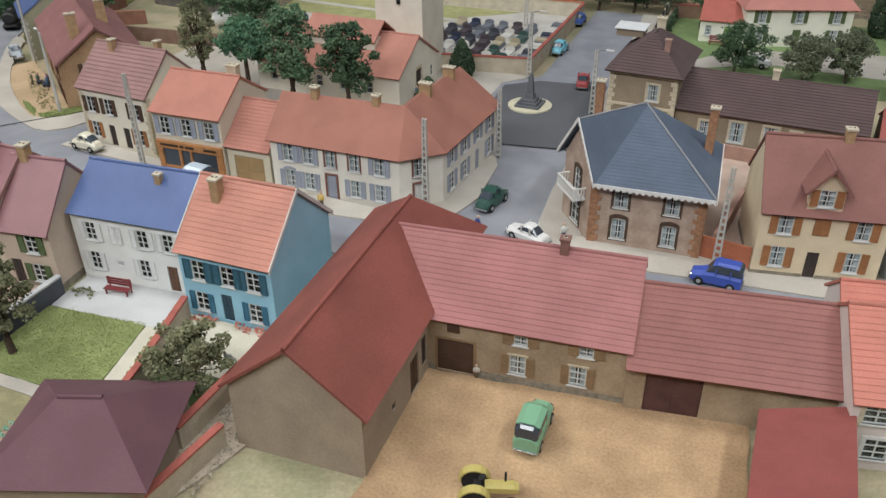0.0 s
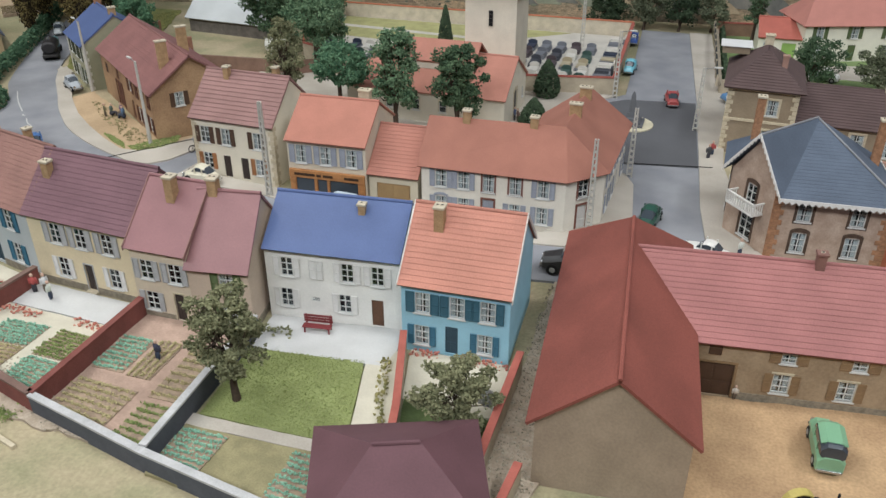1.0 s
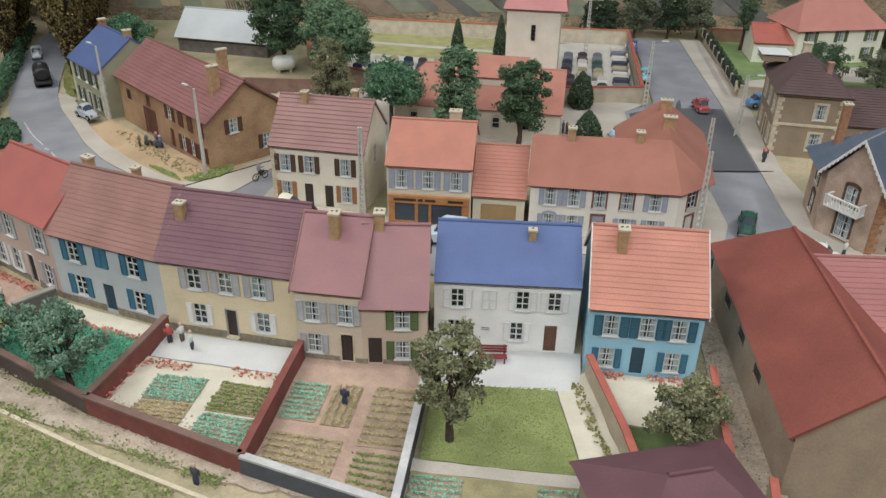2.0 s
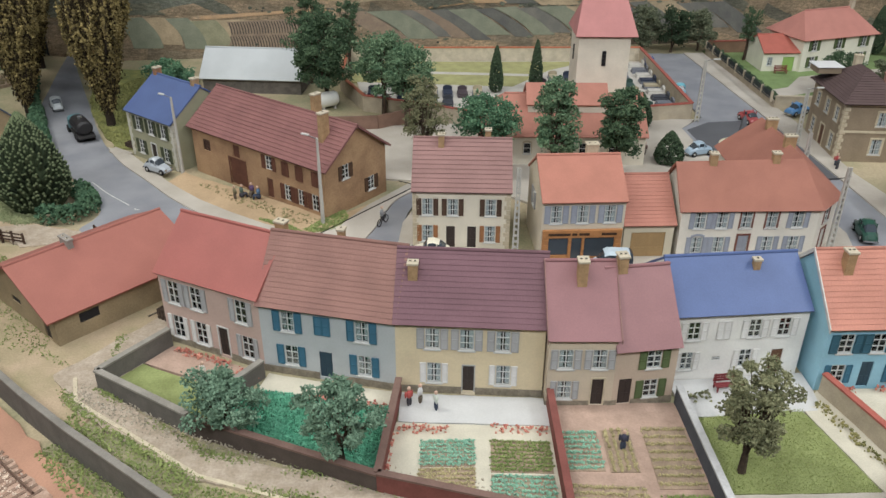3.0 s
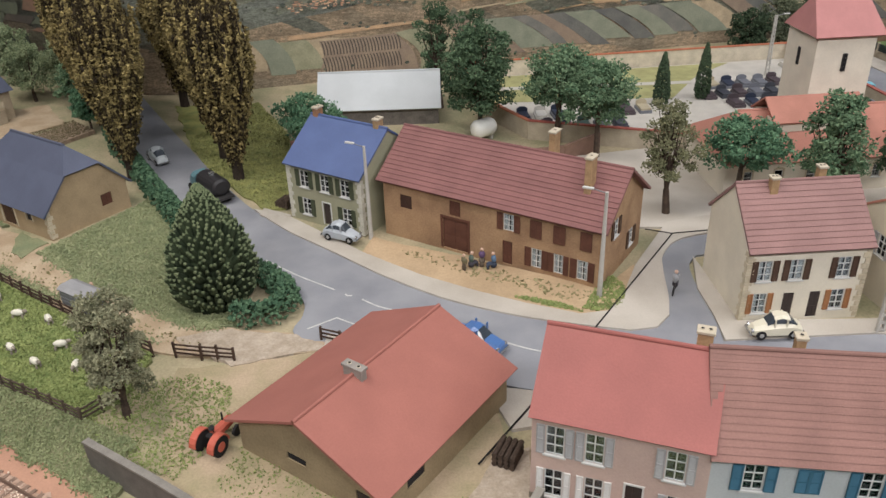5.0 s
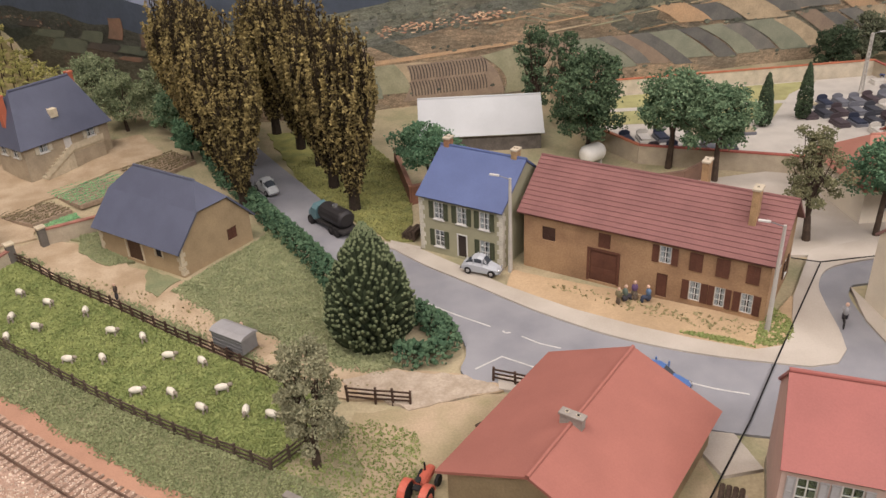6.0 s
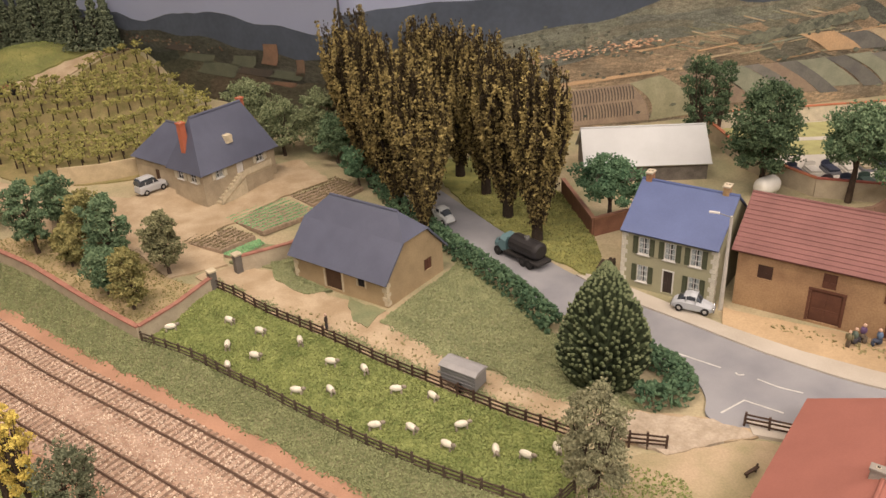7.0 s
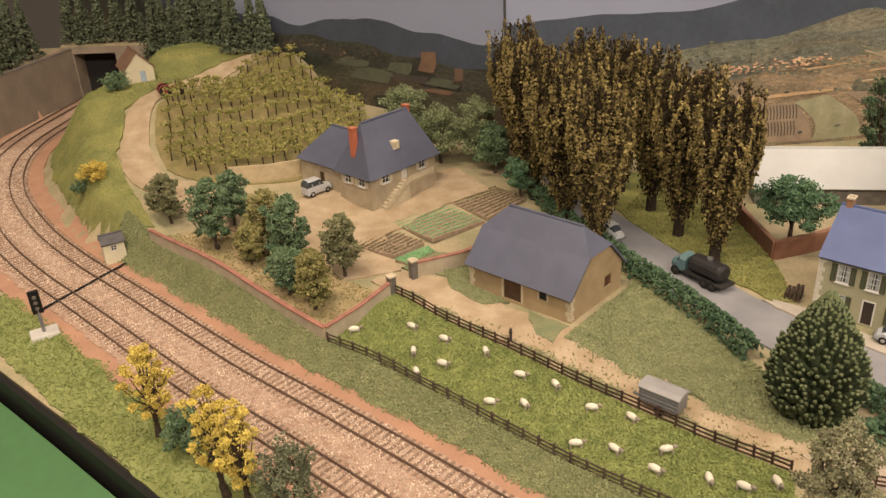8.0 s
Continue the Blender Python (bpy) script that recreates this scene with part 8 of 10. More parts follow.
def car(x, y, turn, rgb, label, kind="saloon", L=3.6, z=0.08, scale=1.0, name="car"):
    paint = mat("paint_%d_%d_%d" % rgb, rgb, 0.3, 0.06, 2.0, 0.02, spec=0.5)
    ob = thing(name, x, y, land(x, y) + z, turn, label, "van" if kind == "van" else "car", "parked vehicles")
    h, w = L / 2, L * 0.19
    bm = bmesh.new()
    if kind == "beetle":
        secs = [(-1.0, 0.62, 0.3, 0.62), (-0.9, 0.85, 0.24, 0.95), (-0.6, 0.95, 0.2, 1.2), (-0.3, 1.0, 0.2, 1.22), (0.3, 1.0, 0.2, 1.15), (0.62, 0.9, 0.2, 1.02), (0.88, 0.75, 0.22, 0.85), (1.0, 0.5, 0.3, 0.6)]
        cab = [(-0.72, 0.72, 1.0, 1.15), (-0.45, 0.78, 1.1, 1.62), (-0.1, 0.8, 1.1, 1.78), (0.2, 0.78, 1.1, 1.68), (0.42, 0.74, 1.05, 1.12)]
    elif kind == "van":
        secs = [(-1.0, 0.92, 0.3, 1.2), (-0.96, 1.0, 0.25, 1.3), (0.1, 1.0, 0.25, 1.3), (0.35, 1.0, 0.22, 1.25), (0.6, 0.94, 0.22, 1.1), (0.95, 0.85, 0.25, 0.95), (1.0, 0.75, 0.35, 0.8)]
        cab = [(-0.98, 0.9, 1.2, 1.95), (-0.9, 0.95, 1.2, 2.08), (0.0, 0.95, 1.2, 2.1), (0.18, 0.9, 1.2, 1.95), (0.4, 0.82, 1.15, 1.25)]
    else:
        secs = [(-1.0, 0.85, 0.34, 0.85), (-0.94, 0.95, 0.26, 1.0), (-0.5, 1.0, 0.22, 1.06), (0.3, 1.0, 0.22, 1.04), (0.6, 0.98, 0.22, 1.0), (0.94, 0.92, 0.25, 0.88), (1.0, 0.82, 0.34, 0.72)]
        cab = [(-0.66, 0.74, 0.95, 1.06), (-0.42, 0.78, 1.0, 1.56), (-0.1, 0.8, 1.0, 1.64), (0.14, 0.78, 1.0, 1.54), (0.42, 0.72, 0.95, 1.05)]
    u = L / 3.6
    loft(bm, [ring(sx * h, sw * w, z0 * u, z1 * u, 0.28 * u) for sx, sw, z0, z1 in secs])
    part("body", bm, paint, ob, smooth=False)
    bm = bmesh.new()
    loft(bm, [ring(sx * h, sw * w * 0.985, z0 * u, z1 * u - 0.05 * u, 0.3 * u) for sx, sw, z0, z1 in cab])
    part("cabin_glass", bm, M_CARGLASS, ob)
    bm = bmesh.new()
    loft(bm, [[(px, py, max(pz, z1 * u - 0.16 * u)) for px, py, pz in ring(sx * h * 0.93, sw * w, z0 * u, z1 * u, 0.3 * u)] for sx, sw, z0, z1 in cab[1:-1]])
    part("roof", bm, paint, ob)
    for px in ([-0.3, 0.16] if kind != "van" else [-0.55, 0.02]):
        bm = bmesh.new()
        for s in (-1, 1):
            box(bm, px * h - 0.04 * u, s * 0.8 * w, 0.95 * u, px * h + 0.04 * u, s * 0.96 * w, 1.6 * u)
        part("pillar", bm, paint, ob)
    for wx in (-0.6, 0.62):
        for s in (-1, 1):
            bm = bmesh.new()
            cyl(bm, 0.34 * u, 0.34 * u, (wx * h, s * w * 0.72, 0.34 * u), (wx * h, s * w * 1.02, 0.34 * u), 14)
            wh = part("wheel", bm, M_TYRE, ob)
            bm = bmesh.new()
            cyl(bm, 0.18 * u, 0.15 * u, (wx * h, s * w * 1.0, 0.34 * u), (wx * h, s * w * 1.06, 0.34 * u), 10)
            part("hubcap", bm, M_HUB, wh)
    for sx in (-1.02, 1.02):
        bm = bmesh.new()
        box(bm, sx * h - 0.06 * u, -0.9 * w, 0.34 * u, sx * h + 0.06 * u, 0.9 * w, 0.48 * u, 0.04)
        part("bumper", bm, M_CHROME, ob)
    for s in (-1, 1):
        bm = bmesh.new()
        cyl(bm, 0.15 * u, 0.15 * u, (0.93 * h, s * 0.62 * w, 0.68 * u), (1.0 * h, s * 0.62 * w, 0.66 * u), 10)
        part("headlight", bm, M_CHROME, ob)
    return ob


car(-31.3, 36.0, -30, (168, 176, 184), "silver-grey vintage car on the pavement", "beetle", 3.3, 0.25)
car(-50.4, 56.3, 122, (176, 184, 186), "pale grey vintage saloon on the road", "beetle", 3.4)
car(-22.2, 19.7, -42, (58, 112, 178), "bright blue saloon in the street", "saloon", 3.8)
car(-2.7, 18.1, 175, (216, 208, 180), "cream vintage car before a house", "beetle", 3.4, 0.25)
car(11.6, 15.4, 178, (176, 194, 206), "pale blue delivery van outside the shop", "van", 4.0, 0.1)
car(28.9, 76.5, 93, (44, 88, 172), "blue saloon parked up the street", "saloon", 3.4)
car(30.0, 63.0, 86, (86, 184, 204), "turquoise saloon parked up the street", "beetle", 3.4)
car(35.7, 52.3, 100, (178, 60, 58), "red saloon near the square", "saloon", 3.4)
car(36.0, 22.2, 80, (34, 82, 68), "dark green vintage saloon in the street", "beetle", 3.6)
car(40.5, 17.9, 160, (214, 212, 206), "white saloon at the corner", "saloon", 3.4)
car(54.2, 17.2, 176, (38, 74, 176), "bright blue hatchback van in the street", "van", 3.4)
car(47.1, -1.4, 92, (112, 172, 128), "pale green panel van in the farmyard", "van", 3.6)
car(-81.8, 65.2, 48, (176, 180, 184), "grey off-road car before the manor", "van", 3.4)
car(26.6, 41.6, 20, (150, 176, 196), "pale blue saloon on the square", "beetle", 3.2, 0.12)
car(42.6, 54.8, 30, (60, 132, 190), "blue saloon beside the station", "saloon", 3.4, 0.25)
car(52.6, 66.2, 165, (222, 222, 220), "white saloon on the garden drive", "saloon", 3.4, 0.12)
car(31.4, 12.9, 182, (44, 44, 46), "black and yellow vintage bus behind the barn", "van", 4.6)

# tank lorry
ob = thing("tank_lorry", -43.6, 46.9, 0.08, 126, "dark tank lorry with a blue-green cab on the road", "lorry")
bm = bmesh.new()
loft(bm, [ring(1.2, 0.85, 0.5, 2.0), ring(1.9, 0.85, 0.5, 2.1), ring(2.2, 0.82, 0.5, 1.45), ring(2.9, 0.6, 0.5, 1.3), ring(3.0, 0.45, 0.6, 1.1)])
part("cab", bm, mat("petrol_paint", (74, 120, 128), 0.45, 0.1), ob)
bm = bmesh.new()
loft(bm, [ring(1.5, 0.8, 1.5, 2.02), ring(1.9, 0.86, 1.5, 2.0), ring(2.12, 0.8, 1.45, 1.7)])
part("windscreen", bm, M_CARGLASS, ob)
bm = bmesh.new()
tank = [[(x, math.cos(a) * 0.95 * r, 1.6 + math.sin(a) * 0.85 * r) for a in [2 * math.pi * i / 16 for i in range(16)]] for x, r in ((-2.55, 0.7), (-2.4, 0.95), (-2.2, 1.0), (0.6, 1.0), (0.8, 0.95), (0.95, 0.7))]
loft(bm, tank)
tk = part("tank", bm, mat("black_tank", (44, 42, 44), 0.45, 0.15), ob)
bm = bmesh.new()
cyl(bm, 0.28, 0.28, (-0.8, 0, 2.4), (-0.8, 0, 2.6), 12)
part("hatch", bm, M_CHROME, tk)
bm = bmesh.new()
box(bm, -3.0, -0.9, 0.55, 1.4, 0.9, 0.8, 0.04)
part("chassis", bm, mat("dark_chassis", (50, 48, 48), 0.7), ob)
for wx in (-1.9, -1.1, 2.2):
    for s in (-1, 1):
        bm = bmesh.new()
        cyl(bm, 0.45, 0.45, (wx, s * 0.6, 0.45), (wx, s * 0.95, 0.45), 14)
        wh = part("wheel", bm, M_TYRE, ob)
        bm = bmesh.new()
        cyl(bm, 0.2, 0.18, (wx, s * 0.94, 0.45), (wx, s * 1.0, 0.45), 10)
        part("hubcap", bm, mat("dark_chassis", (50, 48, 48)), wh)

# cattle trailer by the fence
ob = thing("cattle_trailer", -50.3, 29.2, land(-50.3, 29.2) + 0.05, -38, "grey boxed cattle trailer on the farm track", "trailer")
ob.matrix_basis = ob.matrix_basis @ Matrix.Scale(0.88, 4)
M_ZINC = mat("grey_zinc", (136, 138, 142), 0.5, 0.15, 1.0, 0.2, metal=0.3)
bm = bmesh.new()
box(bm, -1.7, -0.85, 0.5, 1.7, 0.85, 1.9, 0.05)
body = part("body", bm, M_ZINC, ob)
for z in (0.85, 1.2, 1.55):
    bm = bmesh.new()
    box(bm, -1.68, -0.89, z, 1.68, -0.84, z + 0.08)
    part("batten", bm, M_ZINC, body)
bm = bmesh.new()
loft(bm, [[(x, -0.95, 1.88), (x, 0.95, 1.88), (x, 0.95, 1.98), (x, 0.5, 2.2), (x, -0.5, 2.2), (x, -0.95, 1.98)] for x in (-1.8, 1.8)])
part("roof", bm, mat("pale_zinc_roof", (150, 150, 152), 0.5, 0.12), ob)
for s in (-1, 1):
    bm = bmesh.new()
    cyl(bm, 0.4, 0.4, (0.2, s * 0.86, 0.4), (0.2, s * 1.08, 0.4), 14)
    part("wheel", bm, M_TYRE, ob)
bm = bmesh.new()
box(bm, -2.6, -0.08, 0.4, -1.6, 0.08, 0.52)
part("drawbar", bm, M_ZINC, ob)


def tractor(x, y, z, turn, rgb, label, u=1.0):
    ob = thing("tractor", x, y, z, turn, label, "tractor", "tractors")
    paint = mat("tractor_%d" % rgb[0], rgb, 0.5, 0.12)
    bm = bmesh.new()
    loft(bm, [ring(-0.2 * u, 0.3 * u, 0.7 * u, 1.2 * u), ring(1.2 * u, 0.3 * u, 0.7 * u, 1.2 * u), ring(1.45 * u, 0.24 * u, 0.7 * u, 1.1 * u)])
    part("bonnet", bm, paint, ob)
    for s in (-1, 1):
        bm = bmesh.new()
        cyl(bm, 0.66 * u, 0.66 * u, (-0.7 * u, s * 0.5 * u, 0.66 * u), (-0.7 * u, s * 0.85 * u, 0.66 * u), 18)
        w = part("rear_wheel", bm, M_TYRE, ob)
        bm = bmesh.new()
        cyl(bm, 0.32 * u, 0.3 * u, (-0.7 * u, s * 0.84 * u, 0.66 * u), (-0.7 * u, s * 0.9 * u, 0.66 * u), 12)
        part("rim", bm, paint, w)
        bm = bmesh.new()
        cyl(bm, 0.36 * u, 0.36 * u, (1.1 * u, s * 0.45 * u, 0.36 * u), (1.1 * u, s * 0.65 * u, 0.36 * u), 14)
        part("front_wheel", bm, M_TYRE, ob)
        bm = bmesh.new()
        loft(bm, [[(-0.7 * u + math.cos(a) * r * u, s * q * u, 0.66 * u + math.sin(a) * r * u) for q, r in ((0.42, 0.72), (0.88, 0.72), (0.88, 0.8), (0.42, 0.8))] for a in [math.pi * i / 8 for i in range(9)]])
        part("mudguard", bm, paint, ob)
    bm = bmesh.new()
    box(bm, -0.75 * u, -0.22 * u, 1.0 * u, -0.35 * u, 0.22 * u, 1.15 * u, 0.04)
    part("seat", bm, M_TYRE, ob)
    bm = bmesh.new()
    cyl(bm, 0.04 * u, 0.04 * u, (-0.2 * u, 0, 1.1 * u), (-0.32 * u, 0, 1.5 * u), 6)
    cyl(bm, 0.2 * u, 0.2 * u, (-0.32 * u, 0, 1.5 * u), (-0.34 * u, 0, 1.54 * u), 12)
    part("steering_wheel", bm, M_TYRE, ob)
    bm = bmesh.new()
    cyl(bm, 0.06 * u, 0.06 * u, (0.8 * u, 0.12 * u, 1.15 * u), (0.8 * u, 0.12 * u, 1.75 * u), 8)
    part("exhaust", bm, M_TYRE, ob)


tractor(-38.1, 12.5, 0.05, 60, (206, 84, 52), "orange tractor parked beside the shed", 0.95)
tractor(-105.0, 86.0, land(-105, 86) + 0.1, 30, (150, 52, 44), "dark red tractor on the vineyard road", 1.1)
tractor(46.4, -6.5, 0.05, 20, (190, 170, 60), "yellow and black tractor in the farmyard", 1.0)

# ---- street furniture and small things ----
M_CONC = mat("pole_concrete", (186, 182, 172), 0.9, 0.15, 1.0, 0.2)


def pole(x, y, h, label, arm=True, turn=0.0, z=0.1, ladder=True):
    """A concrete pole, laddered or plain, with a lamp arm."""
    ob = thing("street_pole", x, y, z, turn, label, "lamp post" if arm else "pole", "street poles")
    bm = bmesh.new()
    n = int(h / 0.55)
    if not ladder:
        cyl(bm, 0.2, 0.11, (0, 0, -0.2), (0, 0, h), 10)
    for s in (-1, 1) if ladder else ():
        loft(bm, [[(s * q * 0.62 + a, b, zz) for a, b in ((-0.06, -0.12), (0.06, -0.12), (0.06, 0.12), (-0.06, 0.12))] for zz, q in ((-0.2, 0.36), (h, 0.16))])
    for i in range(n if ladder else 0):
        zz = 0.2 + i * 0.55
        q = (0.34 - 0.2 * zz / h) * 0.62
        box(bm, -q, -0.1, zz, q, 0.1, zz + 0.17)
    part("post", bm, M_CONC, ob)
    if arm:
        bm = bmesh.new()
        cyl(bm, 0.05, 0.04, (0, 0, h - 0.1), (-1.0, 0, h + 0.1), 6)
        ar = part("arm", bm, mat("grey_post", (128, 130, 132)), ob)
        bm = bmesh.new()
        box(bm, -1.7, -0.12, h + 0.04, -0.9, 0.12, h + 0.18, 0.05)
        part("lantern", bm, mat("lamp_shell", (206, 206, 200), 0.5), ar)
    return ob


pole(-28.9, 36.3, 8.1, "plain pale concrete lamp post by the farmhouse", turn=-30, ladder=False)
pole(-12.7, 24.5, 8.3, "plain pale concrete lamp post at the corner", turn=-30, ladder=False)
pole(4.3, 17.5, 8.5, "pale laddered concrete pole before the houses", arm=False, turn=0)
pole(31.5, 19.2, 7.9, "pale laddered concrete pole before the town hall", arm=False)
pole(53.9, 19.2, 7.9, "pale laddered concrete pole before the villa", arm=False)
pole(29.4, 52.4, 7.6, "pale laddered concrete lamp post on the square", turn=180)
pole(38.6, 44.6, 6.6, "grey lamp post by the station", turn=180)
pole(22.4, 72.6, 7.6, "grey lamp post beyond the cemetery", turn=180)
pole(33.4, 31.0, 6.5, "thin grey pole at the town hall corner", arm=False)

# monument on its round island
ob = thing("monument", 32.1, 44.4, 0.08, 0, "dark stone obelisk on a stepped base and pale round island", "monument")
bm = bmesh.new()
prism(bm, [(2.3 * math.cos(2 * math.pi * i / 28), 2.3 * math.sin(2 * math.pi * i / 28)) for i in range(28)], 0, 0.16)
part("island", bm, mat("island_sand", (206, 196, 160), 0.9, 0.12), ob)
M_DKST = mat("dark_monument", (96, 98, 104), 0.8, 0.15)
for i, (r, z0, z1) in enumerate(((1.3, 0.16, 0.4), (1.0, 0.4, 0.64), (0.75, 0.64, 0.9))):
    bm = bmesh.new()
    box(bm, -r, -r, z0, r, r, z1, 0.03)
    part("step", bm, M_DKST, ob)
bm = bmesh.new()
loft(bm, [[(s * a, t * a, z) for s, t in ((-1, -1), (1, -1), (1, 1), (-1, 1))] for z, a in ((0.9, 0.45), (1.4, 0.42), (1.42, 0.34), (3.2, 0.2), (3.6, 0.05))])
part("obelisk", bm, M_DKST, ob)

# shopfront
M_SHOPW = mat("varnished_shopfront", (190, 122, 44), 0.55, 0.2, 0.5, 0.2)
bm = bmesh.new()
box(bm, 0.1, -0.3, 2.35, 6.75, 0.0, 3.05, 0.04)
board = part("sign_board", bm, M_SHOPW, shop, "varnished timber sign board with dark lettering bars")
for x0, x1 in ((0.57, 2.4), (2.56, 2.96), (3.14, 4.0), (5.0, 6.27)):
    bm = bmesh.new()
    box(bm, x0, -0.33, 2.58, x1, -0.31, 2.8)
    part("lettering", bm, mat("dark_letters", (70, 44, 22)), board)
for x0, x1 in ((0.1, 0.63), (2.28, 2.56), (3.42, 3.65), (6.15, 6.75)):
    bm = bmesh.new()
    box(bm, x0, -0.22, 0.0, x1, 0.0, 2.35, 0.03)
    for i in range(5):
        box(bm, x0 + 0.05, -0.26, 0.15 + 0.42 * i, x1 - 0.05, -0.2, 0.45 + 0.42 * i, 0.02)
    part("pilaster", bm, M_SHOPW, shop)
for x0, x1, z0 in ((0.63, 2.28, 0.7), (2.56, 3.42, 0.1), (3.65, 6.15, 0.5)):
    bm = bmesh.new()
    box(bm, x0, -0.1, z0, x1, -0.02, 2.3)
    part("shop_window", bm, M_CARGLASS, shop, "dark shop window")
    bm = bmesh.new()
    box(bm, x0, -0.18, 0.0, x1, 0.0, z0, 0.02)
    part("stall_riser", bm, M_SHOPW, shop)

# bench, laundry, tombs
ob = thing("bench", 16.9, 0.75, 0.1, 8, "dark red garden bench on a white terrace", "bench")
M_BENCH = mat("oxblood_paint", (132, 44, 48), 0.5, 0.12)
for i in range(3):
    bm = bmesh.new()
    box(bm, -0.95, -0.55 + 0.17 * i, 0.42, 0.95, -0.42 + 0.17 * i, 0.48)
    part("seat_slat", bm, M_BENCH, ob)
    bm = bmesh.new()
    box(bm, -0.95, 0.0, 0.55 + 0.2 * i, 0.95, 0.06, 0.69 + 0.2 * i)
    part("back_slat", bm, M_BENCH, ob)
for sx in (-0.8, 0.8):
    bm = bmesh.new()
    box(bm, sx - 0.05, -0.5, 0, sx + 0.05, -0.42, 0.42)
    box(bm, sx - 0.05, 0.02, 0, sx + 0.05, 0.1, 1.1)
    box(bm, sx - 0.05, -0.5, 0.36, sx + 0.05, 0.1, 0.42)
    part("leg_frame", bm, M_BENCH, ob)
copy_thing(ob, spot(47.4, 73.4, 0.1, 0))

ob = thing("washing_line", 28.5, -3.5, 0.1, -14, "washing line with white and yellow sheets", "washing line")
for sx in (-1.4, 1.4):
    bm = bmesh.new()
    cyl(bm, 0.06, 0.06, (sx, 0, -0.1), (sx, 0, 1.7), 6)
    part("post", bm, M_CONC, ob)
bm = bmesh.new()
cyl(bm, 0.02, 0.02, (-1.4, 0, 1.65), (1.4, 0, 1.65), 5)
part("line", bm, M_CONC, ob)
for x0, x1, rgb, nm in ((-1.3, -0.65, (226, 226, 228), "white"), (-0.5, 0.1, (224, 190, 50), "yellow"), (0.3, 1.3, (222, 222, 226), "white")):
    bm = bmesh.new()
    g = [[bm.verts.new((x0 + (x1 - x0) * i / 6, 0.08 * math.sin(i * 1.9), 1.66 - 1.3 * j / 3)) for i in range(7)] for j in range(4)]
    for j in range(3):
        for i in range(6):
            bm.faces.new((g[j][i], g[j + 1][i], g[j + 1][i + 1], g[j][i + 1]))
    bmesh.ops.solidify(bm, geom=bm.faces[:], thickness=0.03)
    part("sheet", bm, mat("sheet_" + nm, rgb, 0.9, 0.06), ob)

M_TOMB = [mat("tomb_%d" % i, c, 0.45, 0.12) for i, c in enumerate(((70, 74, 84), (112, 116, 126), (206, 202, 192), (52, 62, 84), (84, 72, 78), (178, 164, 130), (62, 92, 84)))]


def tomb(x, y, turn, i, u=1.0):
    ob = thing("tomb", x, y, 0.1, turn, ("dark polished", "grey stone", "pale stone", "blue-black", "plum granite", "ochre stone", "green-black")[i % 7] + " tomb slab with headstone on pale gravel", "tomb", "cemetery tombs")
    m = M_TOMB[i % 7]
    bm = bmesh.new()
    box(bm, -1.2 * u, -0.75 * u, -0.1, 1.2 * u, 0.75 * u, 0.3, 0.04)
    part("plinth", bm, M_TOMB[1] if i % 2 else m, ob)
    bm = bmesh.new()
    box(bm, -1.1 * u, -0.62 * u, 0.3, 0.85 * u, 0.62 * u, 0.55, 0.05)
    part("slab", bm, m, ob)
    bm = bmesh.new()
    loft(bm, [[(xx, -0.65 * u, 0.3), (xx, 0.65 * u, 0.3), (xx, 0.65 * u, 0.85), (xx, 0.3 * u, 1.05), (xx, -0.3 * u, 1.05), (xx, -0.65 * u, 0.85)] for xx in (0.9 * u, 1.12 * u)])
    part("headstone", bm, m, ob)


rnd = random.Random(4)
for r, (y, x0, x1) in enumerate(((56, 16.5, 25), (59, 16.5, 25), (62.4, 14, 25), (66, 12, 25), (69.5, 14, 25), (58.5, -9, 0), (62.5, -11, 4))):
    x = x0
    while x < x1:
        if rnd.random() < 0.9:
            tomb(x, y + rnd.uniform(-0.2, 0.2), 90 + rnd.uniform(-3, 3), rnd.randrange(7), 0.95)
        x += 2.0
for i in range(9):
    tomb(27.0, 56 + 2.5 * i, rnd.uniform(-3, 3), (2, 1, 0, 2, 5, 3, 2, 1, 2)[i], 0.95)
ob = thing("white_tank", -16.3, 57.5, 0, 30, "round white tank behind the farmhouse", "tank")
ob.matrix_basis = ob.matrix_basis @ Matrix.Scale(0.75, 4)
bm = bmesh.new()
loft(bm, [[(x, math.cos(a) * r, 1.5 + math.sin(a) * r) for a in [2 * math.pi * i / 18 for i in range(18)]] for x, r in ((-1.9, 0.5), (-1.7, 1.0), (-1.2, 1.3), (1.2, 1.3), (1.7, 1.0), (1.9, 0.5))])
part("shell", bm, mat("white_tank", (222, 222, 214), 0.5, 0.08), ob, smooth=True)
for x in (-1.0, 1.0):
    bm = bmesh.new()
    box(bm, x - 0.15, -0.8, -0.2, x + 0.15, 0.8, 0.6)
    part("cradle", bm, M_CONC, ob)

# little figures and sheep: plain moulded shapes
def moulding(name, x, y, z, turn, parts, material, label, category, group, tones=(), pick=()):
    """One moulded shape; tones are further paints, pick says which paint each lump takes."""
    bm = bmesh.new()
    for k, ((px, py, pz), (sx, sy, sz)) in enumerate(parts):
        n0 = len(bm.faces)
        bmesh.ops.create_icosphere(bm, subdivisions=2, radius=1.0, matrix=Matrix.Translation((px, py, pz)) @ Matrix.Diagonal((sx, sy, sz, 1)))
        bm.faces.ensure_lookup_table()
        for f in bm.faces[n0:]:
            f.material_index = pick[k] if pick else 0
    ob = new(name, mesh_of(name, bm, material, True))
    for m in tones:
        ob.data.materials.append(m)
    ob.matrix_basis = spot(x, y, z, turn)
    return tagged(ob, label, category, group)


